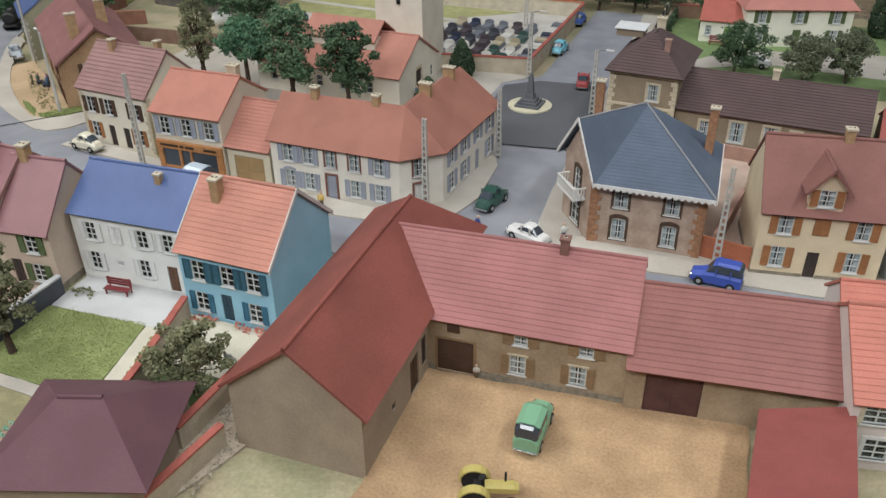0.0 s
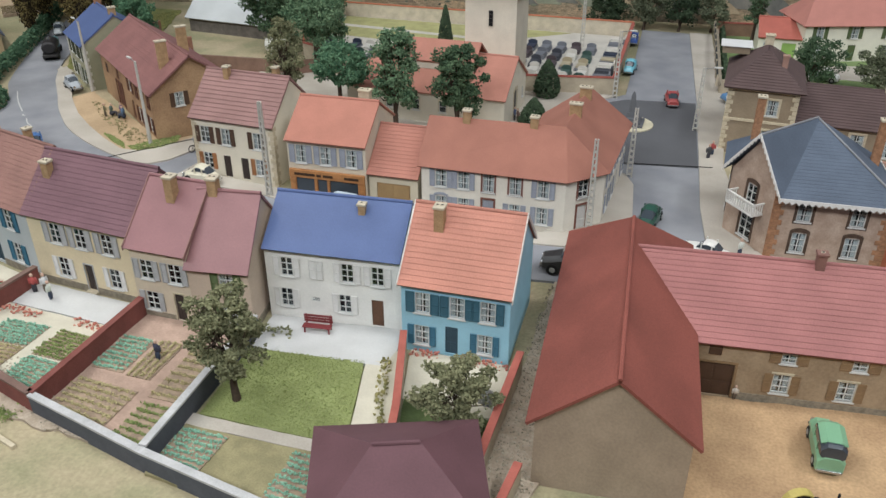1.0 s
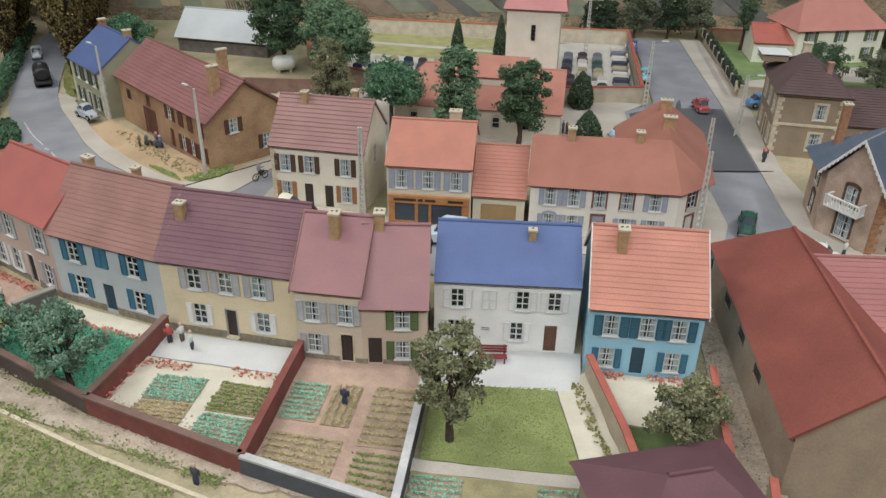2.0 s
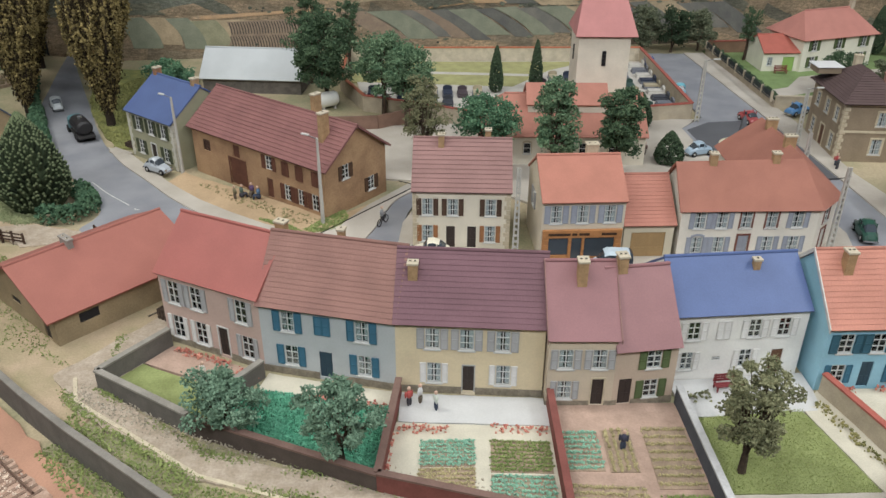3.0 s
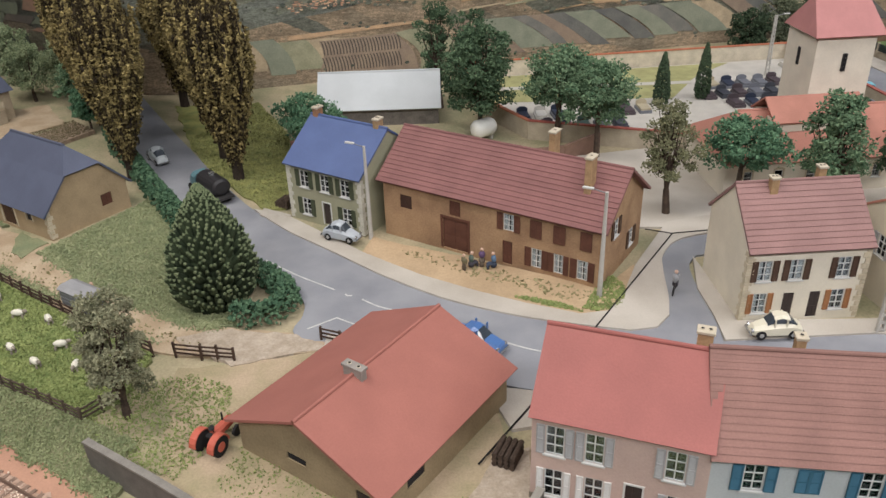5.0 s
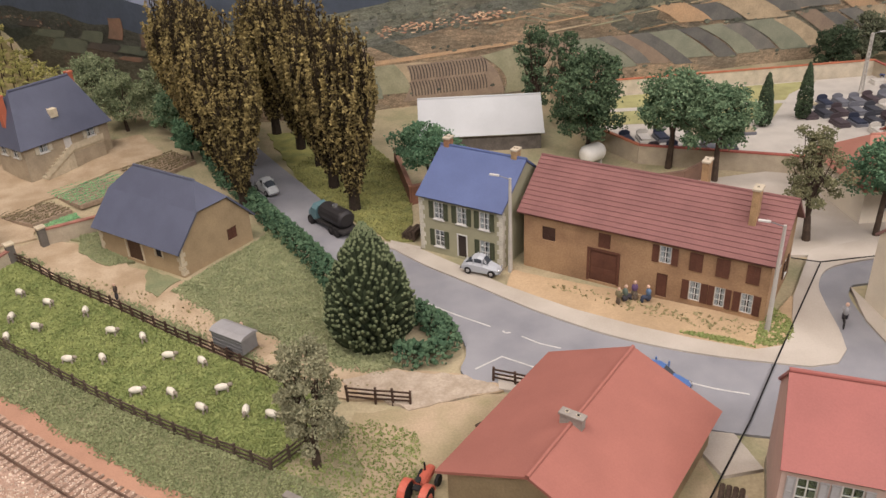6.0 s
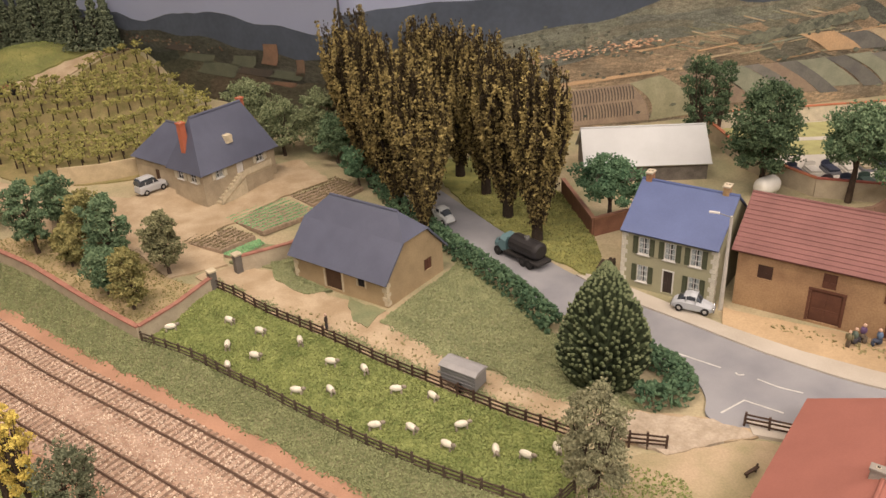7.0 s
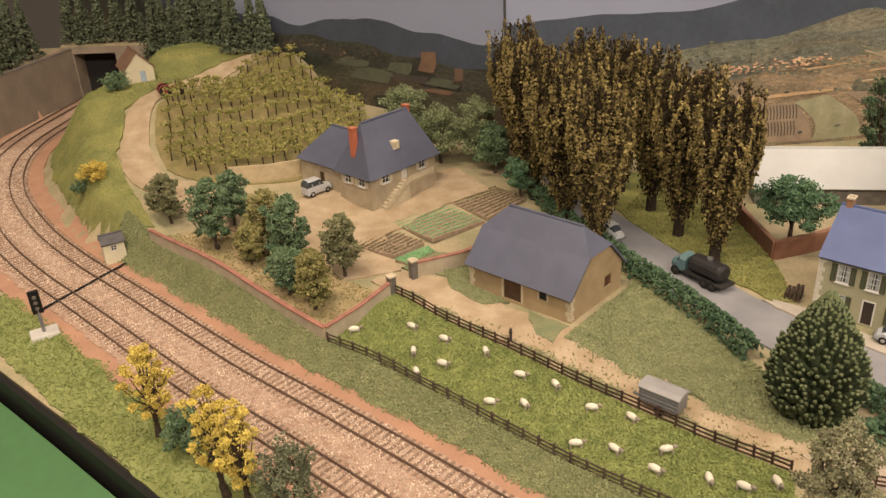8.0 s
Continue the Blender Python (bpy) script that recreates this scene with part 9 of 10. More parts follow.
M_SHEEP = mat("sheep_white", (222, 216, 196), 0.9, 0.12, 0.3, 0.4)
SHEEP = [(x, y, 10 - 47 * i % 100) for i, (x, y) in enumerate([(-73.9, 39.5), (-69, 39.5), (-68.6, 36.2), (-66.2, 37.6), (-62.8, 35.9), (-66.2, 34.6), (-68.2, 33.8), (-60.2, 33.2), (-57.6, 32), (-62.5, 30), (-60, 29.8), (-55.2, 29.3), (-52.6, 28.1), (-56.7, 25.6), (-54.2, 25), (-50.8, 24.9), (-51.9, 23), (-48.8, 21.8), (-47, 20.7), (-45, 20.9)])]
for x, y, t in SHEEP:
    moulding("sheep_figure", x, y, land(x, y) + 0.06, t, [((0, 0, 0.4), (0.42, 0.2, 0.22)), ((0.46, 0, 0.5), (0.17, 0.11, 0.13)), ((0.3, 0.12, 0.12), (0.07, 0.07, 0.2)), ((0.3, -0.12, 0.12), (0.07, 0.07, 0.2)), ((-0.3, 0.12, 0.12), (0.07, 0.07, 0.2)), ((-0.3, -0.12, 0.12), (0.07, 0.07, 0.2))],
             M_SHEEP, "small white moulded sheep figure on the pasture", "figurine", "pasture figures", (mat("sheep_face", (150, 138, 120), 0.9, 0.15),), (0, 1, 1, 1, 1, 1)).scale *= 1.22
FIG = [(-60.8, 37.6, (70, 56, 48)), (-32.7, 3.6, (72, 84, 112)), (8.9, -5.2, (60, 62, 84)), (-3.9, -1.2, (190, 70, 64)), (-3.2, -0.9, (206, 206, 206)), (-2.2, -1.6, (206, 214, 200)), (-17.6, 1.4, (214, 204, 190)), (23.4, 16.6, (214, 176, 52)), (42.9, 19.0, (206, 210, 200)), (-49.9, 30.4, (150, 130, 96)),
       (20.6, 41.6, (120, 90, 80)), (40.4, 38.4, (176, 60, 58)), (40.1, 37.4, (70, 70, 74)), (-71.6, 66.4, (176, 186, 200)), (62.6, 66.6, (52, 64, 128)), (36.6, 17.6, (44, 60, 130)), (42.6, 1.7, (206, 196, 184)), (33.0, 3.6, (50, 50, 56)), (20.2, 41.9, (84, 100, 140)), (-21.9, 29.6, (120, 112, 78)), (3.0, -12.6, (70, 72, 84))]
FLESH = mat("figure_flesh", (206, 164, 138), 0.7, 0.1)
TROUSERS = [mat("figure_trousers_%d" % i, c, 0.8, 0.15) for i, c in enumerate(((66, 64, 72), (98, 84, 68), (58, 70, 92)))]
for i, (x, y, c) in enumerate(FIG):
    m = mat("figure_%d_%d_%d" % c, c, 0.7, 0.15)
    hz = land(x, y) + 0.08 + (2.2 if i == 13 else 0)
    moulding("figurine", x, y, hz, 40 * i, [((0, 0.08, 0.4), (0.13, 0.12, 0.42)), ((0, -0.08, 0.4), (0.13, 0.12, 0.42)), ((0, 0, 1.0), (0.17, 0.22, 0.36)), ((0, 0, 1.5), (0.13, 0.13, 0.16)), ((0.05, 0.25, 0.98), (0.08, 0.08, 0.3)), ((0.05, -0.25, 0.98), (0.08, 0.08, 0.3))], m, "small painted figurine standing on the layout", "figurine", "painted figures", (TROUSERS[i % 3], FLESH), (1, 1, 0, 2, 0, 0)).scale *= 0.62 if i == 16 else 0.92
ob = thing("wheelbarrow_toy", -33.9, 17.6, 0.05, 30, "small dark farm tool on the yard", "tool")
bm = bmesh.new()
box(bm, -0.6, -0.1, 0.25, 0.6, 0.1, 0.4, 0.03)
cyl(bm, 0.06, 0.06, (-0.4, 0, 0), (-0.4, 0, 0.3), 6)
cyl(bm, 0.06, 0.06, (0.4, 0, 0), (0.5, 0, 0.6), 6)
part("frame", bm, M_FENCE, ob)
# wood pile beside the pink house and logs by the olive house
for (x, y, n, t) in ((-21.6, 8.9, 12, 60), (-36.0, 43.6, 10, 60)):
    ob = thing("log_pile", x, y, 0.05, t, "stack of cut brown logs beside a house", "logs")
    for i in range(n):
        bm = bmesh.new()
        cyl(bm, 0.16, 0.16, (-0.8, 0.34 * (i % 4), 0.16 + 0.3 * (i // 4)), (0.8, 0.34 * (i % 4), 0.16 + 0.3 * (i // 4)), 7)
        part("log", bm, M_BARK, ob)

# three seated figurines in a ring on stools, before the farmhouse
for i, (x, y, turn, c) in enumerate([(-21.3, 29.9, 20, (84, 104, 92)), (-20.4, 30.4, -100, (104, 76, 120)), (-19.6, 29.6, 190, (84, 120, 156))]):
    moulding("figurine", x, y, 0.12, turn, [((0, 0, 0.35), (0.26, 0.26, 0.3)), ((0.28, 0.1, 0.45), (0.3, 0.12, 0.13)), ((0.28, -0.1, 0.45), (0.3, 0.12, 0.13)), ((0.5, 0, 0.22), (0.1, 0.2, 0.24)), ((0, 0, 0.85), (0.2, 0.26, 0.36)), ((0.05, 0, 1.3), (0.14, 0.14, 0.16))], mat("figure_seat_%d" % i, c, 0.7, 0.15), "small painted figurine seated on the sand", "figurine", "seated figures", (TROUSERS[i], FLESH), (1, 1, 1, 1, 0, 2))

# two-wheeler with its moulded rider
ob = thing("bicycle", -7.2, 24.3, 0.1, 60, "dark vintage bicycle standing in the lane", "bicycle")
for wx in (-0.55, 0.55):
    bm = bmesh.new()
    for k in range(14):
        a0, a1 = k * math.pi / 7, (k + 1) * math.pi / 7
        cyl(bm, 0.045, 0.045, (wx + 0.34 * math.cos(a0), 0, 0.38 + 0.34 * math.sin(a0)), (wx + 0.34 * math.cos(a1), 0, 0.38 + 0.34 * math.sin(a1)), 5)
    tagged(part("wheel", bm, M_TYRE, ob), kind="stuff")
bm = bmesh.new()
for p, q in (((-0.55, 0, 0.38), (-0.15, 0, 0.8)), ((-0.15, 0, 0.8), (0.4, 0, 0.82)), ((0.55, 0, 0.38), (0.4, 0, 0.95)), ((-0.15, 0, 0.8), (0.0, 0, 0.36)), ((0.0, 0, 0.36), (0.4, 0, 0.8))):
    cyl(bm, 0.04, 0.04, p, q, 6)
part("bicycle_frame", bm, mat("dark_cycle_paint", (56, 50, 52), 0.5, 0.1), ob)
moulding("figurine", -7.2, 24.3, 0.14, 60, [((-0.15, 0, 1.2), (0.18, 0.2, 0.38)), ((0.0, 0.12, 0.75), (0.16, 0.1, 0.32)), ((0.0, -0.12, 0.75), (0.16, 0.1, 0.32)), ((-0.1, 0, 1.72), (0.14, 0.14, 0.16)), ((0.15, 0.2, 1.25), (0.28, 0.07, 0.08)), ((0.15, -0.2, 1.25), (0.28, 0.07, 0.08))], mat("figure_rider", (150, 152, 156), 0.7, 0.15), "small grey figurine seated on a bicycle", "figurine", "", (TROUSERS[0], FLESH), (0, 1, 1, 2, 0, 0))

# ---- painted backdrop, table and room ----
def striped(name, cols, length, width, tilt, wobble):
    """A printed hillside of narrow strip fields."""
    m = bpy.data.materials.new(name)
    m.use_nodes = True
    N, L = m.node_tree.nodes, m.node_tree.links
    b = N["Principled BSDF"]
    b.inputs["Roughness"].default_value = 0.7
    tc, sp, cx, mp = N.new("ShaderNodeTexCoord"), N.new("ShaderNodeSeparateXYZ"), N.new("ShaderNodeCombineXYZ"), N.new("ShaderNodeMapping")
    L.new(tc.outputs["Object"], sp.inputs[0])
    L.new(sp.outputs["X"], cx.inputs["X"])
    L.new(sp.outputs["Z"], cx.inputs["Y"])
    wob = N.new("ShaderNodeTexNoise")
    wob.inputs["Scale"].default_value, wob.inputs["Detail"].default_value = 0.045 / K, 3
    L.new(cx.outputs[0], wob.inputs["Vector"])
    add = N.new("ShaderNodeVectorMath")
    add.operation = "MULTIPLY_ADD"
    add.inputs[1].default_value = (wobble * K, wobble * K, 0)
    L.new(wob.outputs["Color"], add.inputs[0])
    L.new(cx.outputs[0], add.inputs[2])
    mp.inputs["Rotation"].default_value = (0, 0, radians(tilt))
    fray, add2 = N.new("ShaderNodeTexNoise"), N.new("ShaderNodeVectorMath")
    fray.inputs["Scale"].default_value, fray.inputs["Detail"].default_value = 0.7 / K, 5
    L.new(cx.outputs[0], fray.inputs["Vector"])
    add2.operation = "MULTIPLY_ADD"
    add2.inputs[1].default_value = (0.45 * K, 0.45 * K, 0)
    L.new(fray.outputs["Color"], add2.inputs[0])
    L.new(add.outputs[0], add2.inputs[2])
    L.new(add2.outputs[0], mp.inputs["Vector"])
    br = N.new("ShaderNodeTexBrick")
    br.offset, br.squash, br.squash_frequency = 0.37, 0.6, 3
    br.inputs["Scale"].default_value = 1.0
    br.inputs["Brick Width"].default_value, br.inputs["Row Height"].default_value = length * K, width * K
    br.inputs["Mortar Size"].default_value, br.inputs["Mortar Smooth"].default_value = 0.0, 0.0
    br.inputs["Color1"].default_value, br.inputs["Color2"].default_value, br.inputs["Mortar"].default_value = (0, 0, 0, 1), (1, 1, 1, 1), (0.5, 0.5, 0.5, 1)
    L.new(mp.outputs[0], br.inputs["Vector"])
    ra = N.new("ShaderNodeValToRGB")
    el = ra.color_ramp.elements
    for i, c in enumerate(cols):
        e = el[i] if i < 2 else el.new(0.5)
        e.position = i / (len(cols) - 1)
        e.color = (*lin(c), 1)
    L.new(br.outputs["Color"], ra.inputs["Fac"])
    out = ra.outputs["Color"]
    for sc, lo, hi, stretch in ((1.1, 0.66, 1.3, (1, 2.6, 1)), (0.16, 0.7, 1.25, (1, 3, 1)), (4.0, 0.66, 1.34, (1, 1.6, 1))):
        ms = N.new("ShaderNodeMapping")
        ms.inputs["Scale"].default_value = stretch
        ms.inputs["Rotation"].default_value = (0, 0, radians(tilt * 0.6))
        L.new(cx.outputs[0], ms.inputs["Vector"])
        nz, g, cc, mx = N.new("ShaderNodeTexNoise"), N.new("ShaderNodeMapRange"), N.new("ShaderNodeCombineColor"), N.new("ShaderNodeMix")
        nz.inputs["Scale"].default_value, nz.inputs["Detail"].default_value = sc / K, 6
        L.new(ms.outputs[0], nz.inputs["Vector"])
        g.inputs["From Min"].default_value, g.inputs["From Max"].default_value, g.inputs["To Min"].default_value, g.inputs["To Max"].default_value = 0.3, 0.7, lo, hi
        L.new(nz.outputs["Fac"], g.inputs["Value"])
        for k in range(3):
            L.new(g.outputs["Result"], cc.inputs[k])
        mx.data_type, mx.blend_type = "RGBA", "MULTIPLY"
        mx.inputs["Factor"].default_value = 1.0
        L.new(out, mx.inputs["A"])
        L.new(cc.outputs["Color"], mx.inputs["B"])
        out = mx.outputs["Result"]
    L.new(out, b.inputs["Base Color"])
    return m


B_SKY = mat("backdrop_sky", (186, 202, 236), 0.8, 0.05, 20.0, 0.0)
B_FAR = mat("backdrop_far_hill", (101, 118, 139), 0.8, 0.16, 5.0, 0.0, 1.5)
B_MID = striped("backdrop_mid_hill", [(142, 150, 128), (168, 162, 136), (154, 158, 134), (184, 166, 134), (144, 150, 138)], 14, 1.1, -7, 10)
B_FIELD = striped("backdrop_fields", [(112, 118, 108), (150, 148, 122), (126, 128, 112), (190, 164, 128), (108, 112, 108), (166, 158, 128), (138, 134, 114), (198, 170, 132)], 8.0, 1.7, 28, 6)
B_PLAIN = striped("backdrop_ploughland", [(204, 176, 138), (182, 158, 126), (212, 182, 140), (190, 180, 138), (170, 154, 128)], 10, 2.4, 8, 6)
B_SCRUB = striped("backdrop_woods", [(72, 82, 70), (98, 101, 79), (84, 89, 77), (125, 110, 89)], 12, 2.6, -14, 14)
B_DUSK = striped("backdrop_dark_hill", [(79, 89, 84), (101, 101, 86), (89, 94, 89)], 12, 2.6, 10, 14)


def backdrop(p0, p1, layers, seed):
    a, b = Vector(p0), Vector(p1)
    L = (b - a).length
    turn = math.degrees(math.atan2(b.y - a.y, b.x - a.x))
    ob = thing("backdrop", a.x, a.y, 0, turn, "printed landscape backdrop of hills, fields and grey sky", "backdrop", kind="structure")
    rng = np.random.RandomState(seed)
    for i, (nm, m, prof, lab) in enumerate(layers):
        y = -0.05 * i
        bm = bmesh.new()
        n = 70
        top = []
        for k in range(n + 1):
            u = k / n
            z = float(np.interp(u, [q for q, _ in prof], [w for _, w in prof]))
            if i:
                z += 0.35 * math.sin(u * 23 + i) + 0.25 * math.sin(u * 61 + 2 * i) + rng.normal(0, 0.06)
            top.append((u * L, z))
        vs = [(bm.verts.new((x, y, -6)), bm.verts.new((x, y, z))) for x, z in top]
        for (q0, q1), (r0, r1) in zip(vs, vs[1:]):
            bm.faces.new((q0, r0, r1, q1))
        bmesh.ops.solidify(bm, geom=bm.faces[:], thickness=-0.03)
        part(nm, bm, m, ob, lab)
    return ob


backdrop((-60.4, 77.9), (96, 100.6), [("sky", B_SKY, [(0, 60), (1, 60)], "grey-blue printed sky"), ("far_hill", B_FAR, [(0, 16.6), (0.05, 17.6), (0.1, 17.4), (0.17, 18.6), (0.3, 20.5), (0.6, 21), (1, 19)], "dark blue printed hills"),
                                     ("mid_hill", B_MID, [(0, 12.5), (0.12, 13.2), (0.2, 13.6), (0.285, 16.2), (0.34, 14.4), (0.5, 14.5), (1, 15)], "olive printed hillsides"), ("fields", B_FIELD, [(0, 6.5), (0.12, 7.6), (0.2, 9.2), (0.3, 11.5), (0.45, 13), (0.7, 12.5), (1, 11)], "striped printed fields"), ("ploughland", B_PLAIN, [(0, 6.2), (0.08, 6.4), (0.2, 6.0), (0.3, 4.0), (0.4, 2.4), (0.7, 2.2), (1, 2.0)], "brown printed ploughland")], 5)
backdrop((-150, 148.8), (-60.4, 77.9), [("sky", B_SKY, [(0, 60), (1, 60)], "grey-blue printed sky"), ("far_hill", B_FAR, [(0, 18), (0.35, 15.5), (0.5, 14.2), (0.66, 14.0), (0.76, 16.0), (0.86, 15.1), (0.94, 14.9), (1, 15.6)], "dark blue printed hills"),
                                        ("mid_hill", B_DUSK, [(0, 14), (0.5, 13.4), (0.6, 12.4), (0.7, 12.8), (0.85, 11.6), (1, 12)], "dark printed hillside"), ("woods", B_SCRUB, [(0, 11), (0.5, 10.4), (0.6, 9.2), (0.75, 10.0), (0.9, 8.2), (1, 8.6)], "wooded printed hillside")], 6)
# printed patches of field, hedge and wood on the backdrop, cut as thin paper shapes
PRINT = [mat("print_%s" % n, c, 0.7, 0.3, 1.6, 0.0, 5.0, rgb2=c2) for n, c, c2 in (("tan", (194, 169, 129), (176, 154, 118)), ("dark_vines", (113, 113, 106), (99, 100, 97)), ("sage", (144, 149, 124), (129, 136, 113)), ("brown", (158, 135, 109), (142, 120, 100)), ("ochre", (201, 158, 109), (185, 149, 106)), ("olive", (160, 156, 120), (144, 144, 108)), ("grey_vines", (131, 127, 117), (115, 115, 108)), ("clay", (133, 97, 73), (111, 88, 70)), ("moss", (93, 99, 79), (82, 90, 73)), ("soil", (82, 73, 64), (72, 66, 61)))]


def bowed(bm, corners, y, bow=0.0, n=5):
    """A four-sided patch, its two long sides bowed alike."""
    (ax, az), (bx, bz), (cx, cz), (dx, dz) = corners
    rows = []
    for i in range(n + 1):
        t = i / n
        o = bow * math.sin(math.pi * t)
        rows.append((bm.verts.new((ax + (dx - ax) * t + o, y, az + (dz - az) * t)), bm.verts.new((bx + (cx - bx) * t + o, y, bz + (cz - bz) * t))))
    for (p, q), (r, s) in zip(rows, rows[1:]):
        bm.faces.new((p, q, s, r))


def printed(ob, meshes):
    for m, bm in meshes.items():
        if bm.faces:
            bmesh.ops.recalc_face_normals(bm, faces=bm.faces)
            bmesh.ops.solidify(bm, geom=bm.faces[:], thickness=0.004)
            tagged(part("printed_field", bm, PRINT[m], ob), kind="stuff")


rnd = random.Random(77)
ob = thing("backdrop_fields", -60.4, 77.9, 0, 8.26, "printed strip fields and hedges on the backdrop", "backdrop", kind="structure")
sheets = {i: bmesh.new() for i in range(len(PRINT))}
# slanting strips of the near slope, in two tiers
for x0, x1, zt, zb, slant, lo, hi in ((43, 104, 6.6, 1.6, 1.45, 2.2, 5.0), (60, 112, 9.4, 6.9, 1.7, 3.0, 7.0), (10, 25, 6.0, 1.5, 0.5, 3.0, 5.0)):
    x, last = x0, -1
    while x < x1:
        w = rnd.uniform(lo, hi)
        k = rnd.choice([i for i in (0, 1, 1, 2, 3, 3, 4, 5, 6, 6) if i != last])
        last = k
        top, low = zt + rnd.uniform(-0.5, 0.3), zb + rnd.uniform(-0.6, 0.6)
        bowed(sheets[k], ((x, top), (x + w * 0.97, top + 0.1), (x + w + (top - low) * slant, low), (x + (top - low) * slant, low + 0.1)), -0.25 - rnd.uniform(0, 0.01), rnd.uniform(0.2, 0.8))
        x += w
# thin pale lanes and terrace lines on the slopes
for i in range(46):
    x, z = rnd.uniform(36, 62), rnd.uniform(9.6, 13.2)
    l = rnd.uniform(2, 6)
    bowed(sheets[rnd.choice((0, 2, 5))], ((x, z), (x, z + rnd.uniform(0.08, 0.2)), (x + l, z - 0.28 * l + 0.12), (x + l, z - 0.28 * l)), -0.135 if z > 11.6 else -0.19, 0.0, 3)
for i in range(30):
    x, z = rnd.uniform(36, 110), rnd.uniform(6.4, 9.8)
    l = rnd.uniform(4, 10)
    bowed(sheets[rnd.choice((0, 2, 5, 4))], ((x, z), (x, z + rnd.uniform(0.1, 0.3)), (x + l, z + 0.1 * l + 0.2), (x + l, z + 0.1 * l)), -0.245, 0.0, 3)
# ploughed field with rows of vines, and its ochre track
bowed(sheets[3], ((26.4, 5.3), (36.4, 5.5), (39.5, 0.2), (25.6, 0.6)), -0.262, 0.8)
bowed(sheets[5], ((36.4, 5.5), (40.6, 6.2), (46.0, 0.4), (39.5, 0.2)), -0.264, 1.6)
bowed(sheets[4], ((22.5, 6.3), (22.5, 5.7), (41.5, 6.6), (41.5, 7.0)), -0.268, 0.0)
for i in range(25):
    x = 26.6 + i * 0.42
    for z1, z0 in ((5.2, 3.4), (3.1, 1.2)):
        bowed(sheets[9], ((x, z1), (x + 0.15, z1), (x + 0.45, z0), (x + 0.3, z0)), -0.27, 0.1, 3)
printed(ob, sheets)
# hedges, copses and the long dark wood
bm = bmesh.new()
for i in range(520):
    if i < 260:
        u = rnd.random()
        x, z, r = 51.5 + 18 * u, 9.0 + 2.2 * u + rnd.uniform(0, 1.1), rnd.uniform(0.25, 0.55)
    elif i < 400:
        x, z, r = rnd.gauss(31, 6), rnd.gauss(10.8, 1.0), rnd.uniform(0.1, 0.32)
    else:
        x, z, r = rnd.uniform(20, 105), rnd.choice((1.6, 6.7, 6.9, 9.6, 9.8)) + rnd.gauss(0, 0.25), rnd.uniform(0.1, 0.35)
    m = Matrix.Translation((x, -0.285, z)) @ Matrix.Diagonal((r * rnd.uniform(1, 1.7), 0.012, r * rnd.uniform(0.6, 1.0), 1))
    bmesh.ops.create_icosphere(bm, subdivisions=1, radius=1.0, matrix=m)
tagged(part("printed_hedge", bm, foliage("printed_wood", (62, 68, 60), (108, 112, 92)), ob), kind="stuff")
# the dark slopes round the corner: orange clearings, pale scars and copses
ob = thing("backdrop_slopes", -150, 148.8, 0, math.degrees(math.atan2(77.9 - 148.8, 89.6)), "printed clearings and copses on the dark backdrop hills", "backdrop", kind="structure")
sheets = {i: bmesh.new() for i in range(len(PRINT))}
for x, z, w, h, k in ((102, 11.4, 2.6, 2.6, 7), (107, 10.2, 1.4, 2.0, 7), (104, 7.8, 4.0, 0.5, 7), (110, 6.0, 3.6, 1.4, 7), (92, 8.4, 7.0, 1.8, 8), (84, 10.6, 5.0, 0.8, 9), (97, 10.0, 4.2, 1.4, 8), (88, 9.6, 6.0, 1.0, 8), (99, 8.8, 6.0, 0.9, 9), (105, 9.0, 5.0, 1.0, 8)):
    bowed(sheets[k], ((x - w / 2, z + h / 2), (x + w / 2, z + h / 2 + 0.2), (x + w * 0.3, z - h / 2), (x - w * 0.8, z - h / 2)), -0.21, 0.3)
for i in range(70):
    x, z = rnd.gauss(82, 7), rnd.gauss(11.4, 0.35)
    bowed(sheets[rnd.choice((3, 7, 8))], ((x, z), (x + 0.2, z), (x + rnd.uniform(0.2, 0.7), z - 0.2), (x, z - rnd.uniform(0.1, 0.35))), -0.215, 0.0, 2)
printed(ob, sheets)

# printed village among the fields
rnd = random.Random(19)
ob = thing("backdrop_village", -60.4, 77.9, 0, 8.26, "tiny printed village roofs on the backdrop", "backdrop", kind="structure")
bm = bmesh.new()
for i in range(170):
    x = rnd.choice((24, 27, 29, 33, 36, 38)) + rnd.gauss(0, 1.1)
    z = 9.8 + 0.06 * (x - 24) + rnd.gauss(0, 0.35)
    w, h = rnd.uniform(0.1, 0.5), rnd.uniform(0.06, 0.2)
    box(bm, x, -0.32, z, x + w, -0.3, z + h)
tagged(part("roof", bm, foliage("printed_roof", (170, 112, 84), (220, 178, 134)), ob), kind="stuff")
bm = bmesh.new()
box(bm, -0.12, -0.25, -6, 0.12, 0.1, 60)
part("seam_strip", bm, mat("dark_strip", (70, 72, 78)), thing("backdrop_seam", -60.4, 77.8, 0, 10, "thin dark strip at the corner of the backdrop", "strip", kind="structure"))
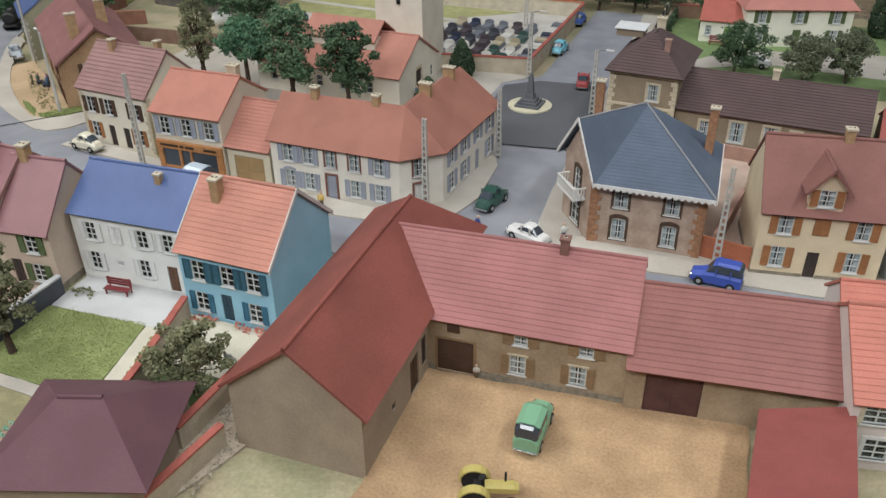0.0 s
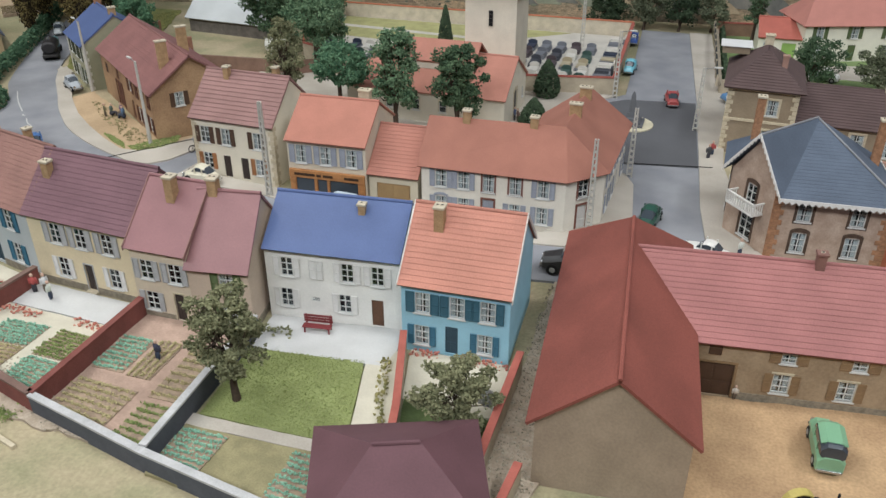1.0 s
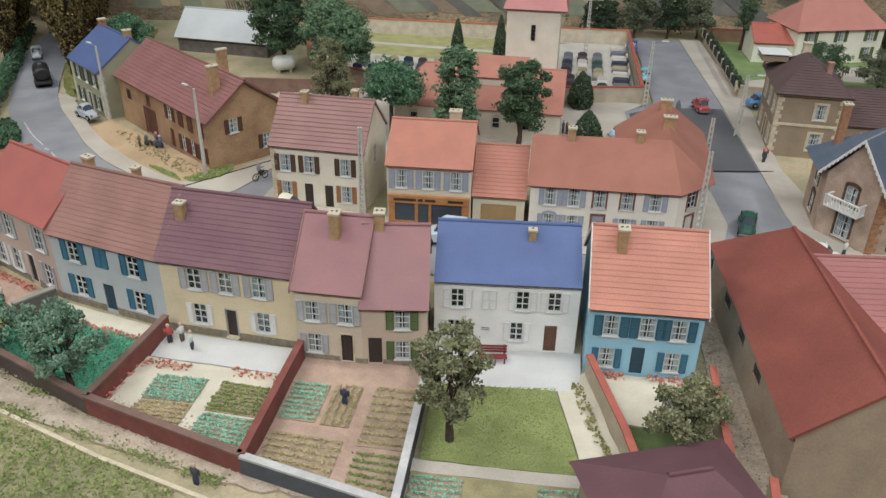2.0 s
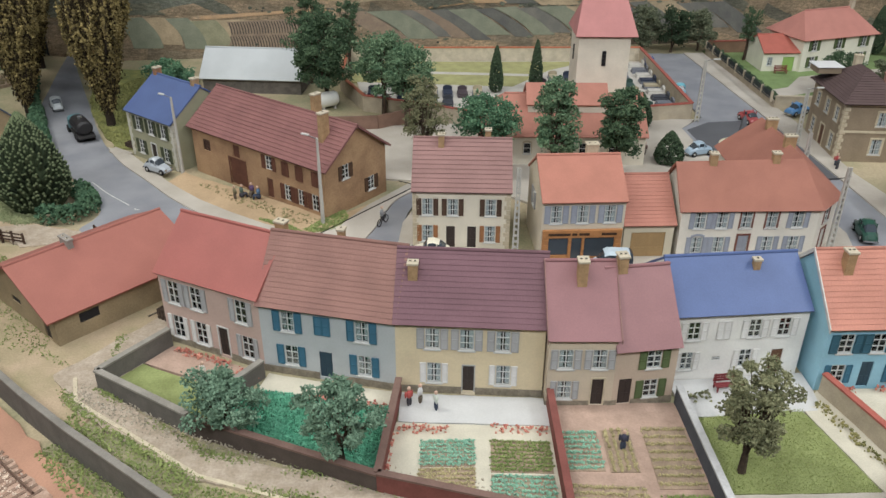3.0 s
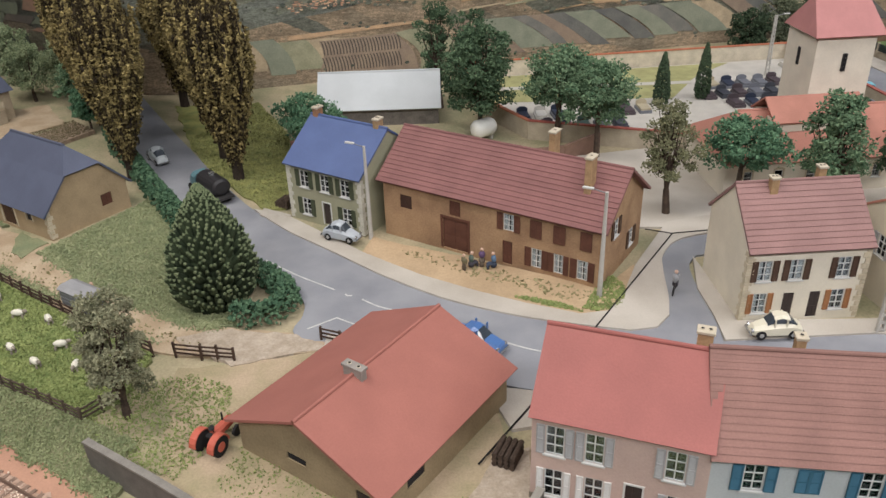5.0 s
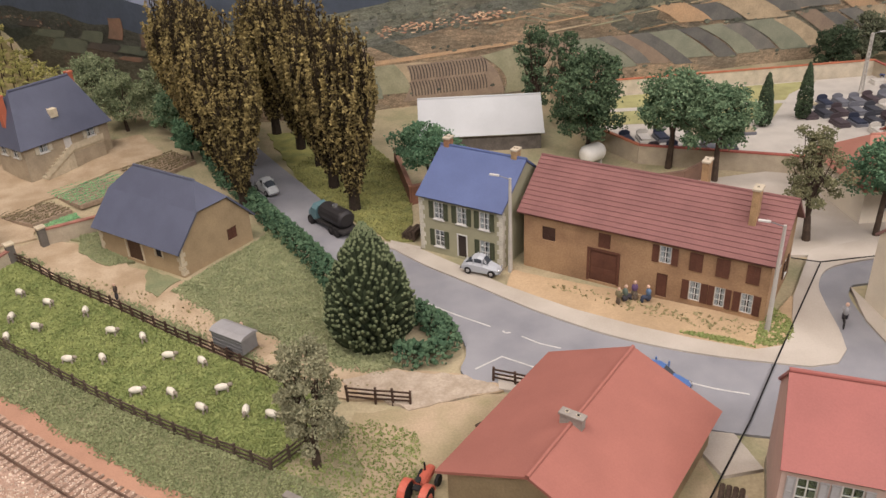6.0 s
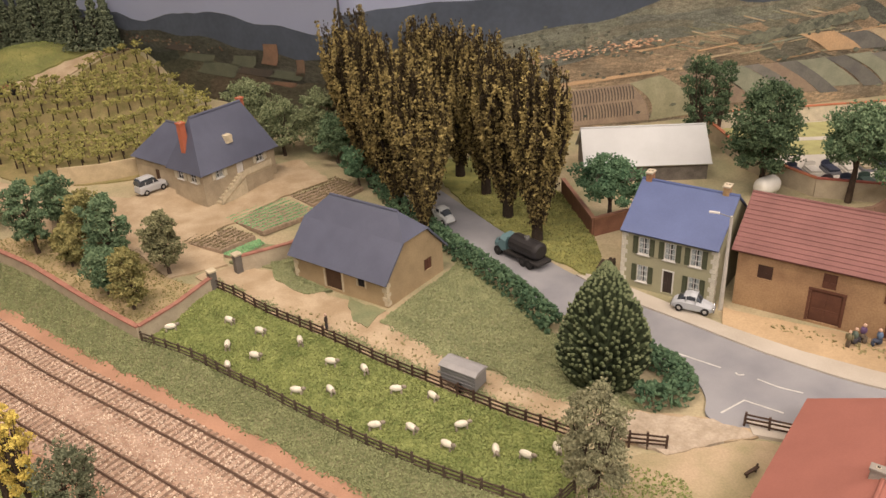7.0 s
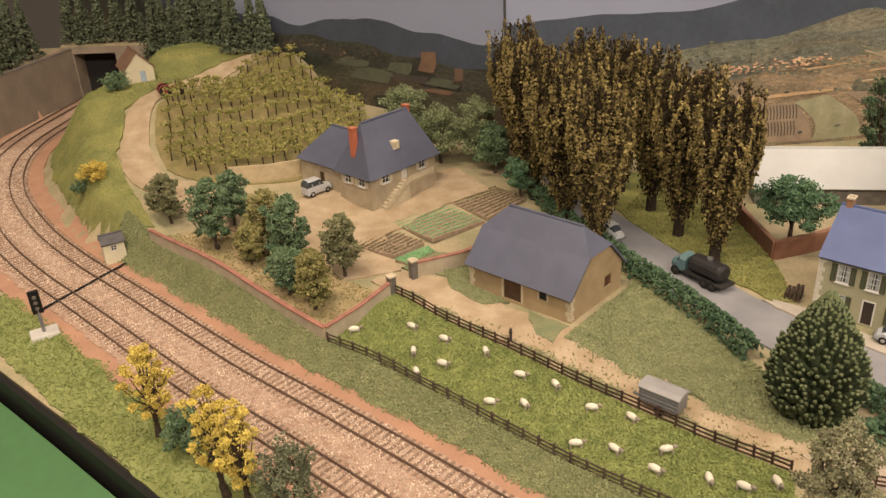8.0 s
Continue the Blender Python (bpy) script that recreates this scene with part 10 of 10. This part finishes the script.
# tunnel mouth at the end of the line
ob = thing("tunnel_mouth", -138, 121.5, -1.5, 0, "dark tunnel mouth in the hillside", "tunnel", kind="structure")
bm = bmesh.new()
panel(bm, 16, 9.2, [(2.0, -0.01, 9.6, 8.0)], Matrix.Identity(4), deep=3.5, foot=0.5)
part("portal", bm, mat("dark_retaining", (98, 92, 88)), ob)
# closing panel painted near-black in place of the tunnel's unlit depth
bm = bmesh.new()
box(bm, 0.5, 3.5, -0.5, 11, 3.8, 9.2)
part("tunnel_end", bm, M_UNLIT, ob)
bm = bmesh.new()
box(bm, 0, 0.0, 9.2, 16, 3.9, 9.5)
part("tunnel_roof", bm, M_SCRUB, ob)

# table front: black edge and a green board
for nm, off, z0, z1, m, lb in (("table_edge", 0.0, -5.5, -1.35, mat("black_edge", (34, 33, 32), 0.5, 0.1), "black edge strip of the layout table"), ("table_fascia", -1.0, -7.4, -3.2, mat("green_board", (52, 120, 66), 0.6, 0.1), "green board along the table's front")):
    line = [(-150.2, 72.2), (-107.1, 38.4), (-95.1, 29.5), (-82.4, 19.9), (-62.6, 3.3), (-40.2, -15.3), (-24.2, -29.3)]
    lo, hi = side_line(line, off), side_line(line, off - (0.5 if nm == "table_edge" else 22))
    bm = bmesh.new()
    for (a, b, c, d) in zip(lo, lo[1:], hi[1:], hi):
        vs = [bm.verts.new((x, y, z)) for x, y, z in ((*a, z1), (*b, z1), (*c, z1 if nm == "table_edge" else z0), (*d, z1 if nm == "table_edge" else z0))]
        ws = [bm.verts.new((x, y, z0 - 1)) for x, y in (a, b, c, d)]
        bm.faces.new(vs)
        for i in range(4):
            bm.faces.new((vs[i], ws[i], ws[(i + 1) % 4], vs[(i + 1) % 4]))
    bmesh.ops.recalc_face_normals(bm, faces=bm.faces)
    ob = part(nm, bm, m)
    tagged(ob, lb, "table", kind="structure")

# closed room added out of view, its paint darkened to hold back bounced light
M_ROOM = mat("unseen_room_paint", (118, 114, 110), 0.9, 0.05, 40.0, 0.0)
for nm, b in (("ceiling", (-330, -300, 200, 330, 260, 206)), ("floor", (-330, -300, -100, 330, 260, -94)), ("wall_north", (-330, 250, -94, 330, 256, 200)), ("wall_south", (-330, -300, -94, 330, -294, 200)), ("wall_west", (-330, -294, -94, -324, 250, 200)), ("wall_east", (324, -294, -94, 330, 250, 200))):
    bm = bmesh.new()
    box(bm, *b)
    tagged(part(nm, bm, M_ROOM if nm != "floor" else mat("room_floor", (150, 144, 136), 0.8, 0.1, 20.0, 0.1)), "plain painted " + ("unseen room floor" if nm == "floor" else "unseen room surface"), "room", kind="structure")
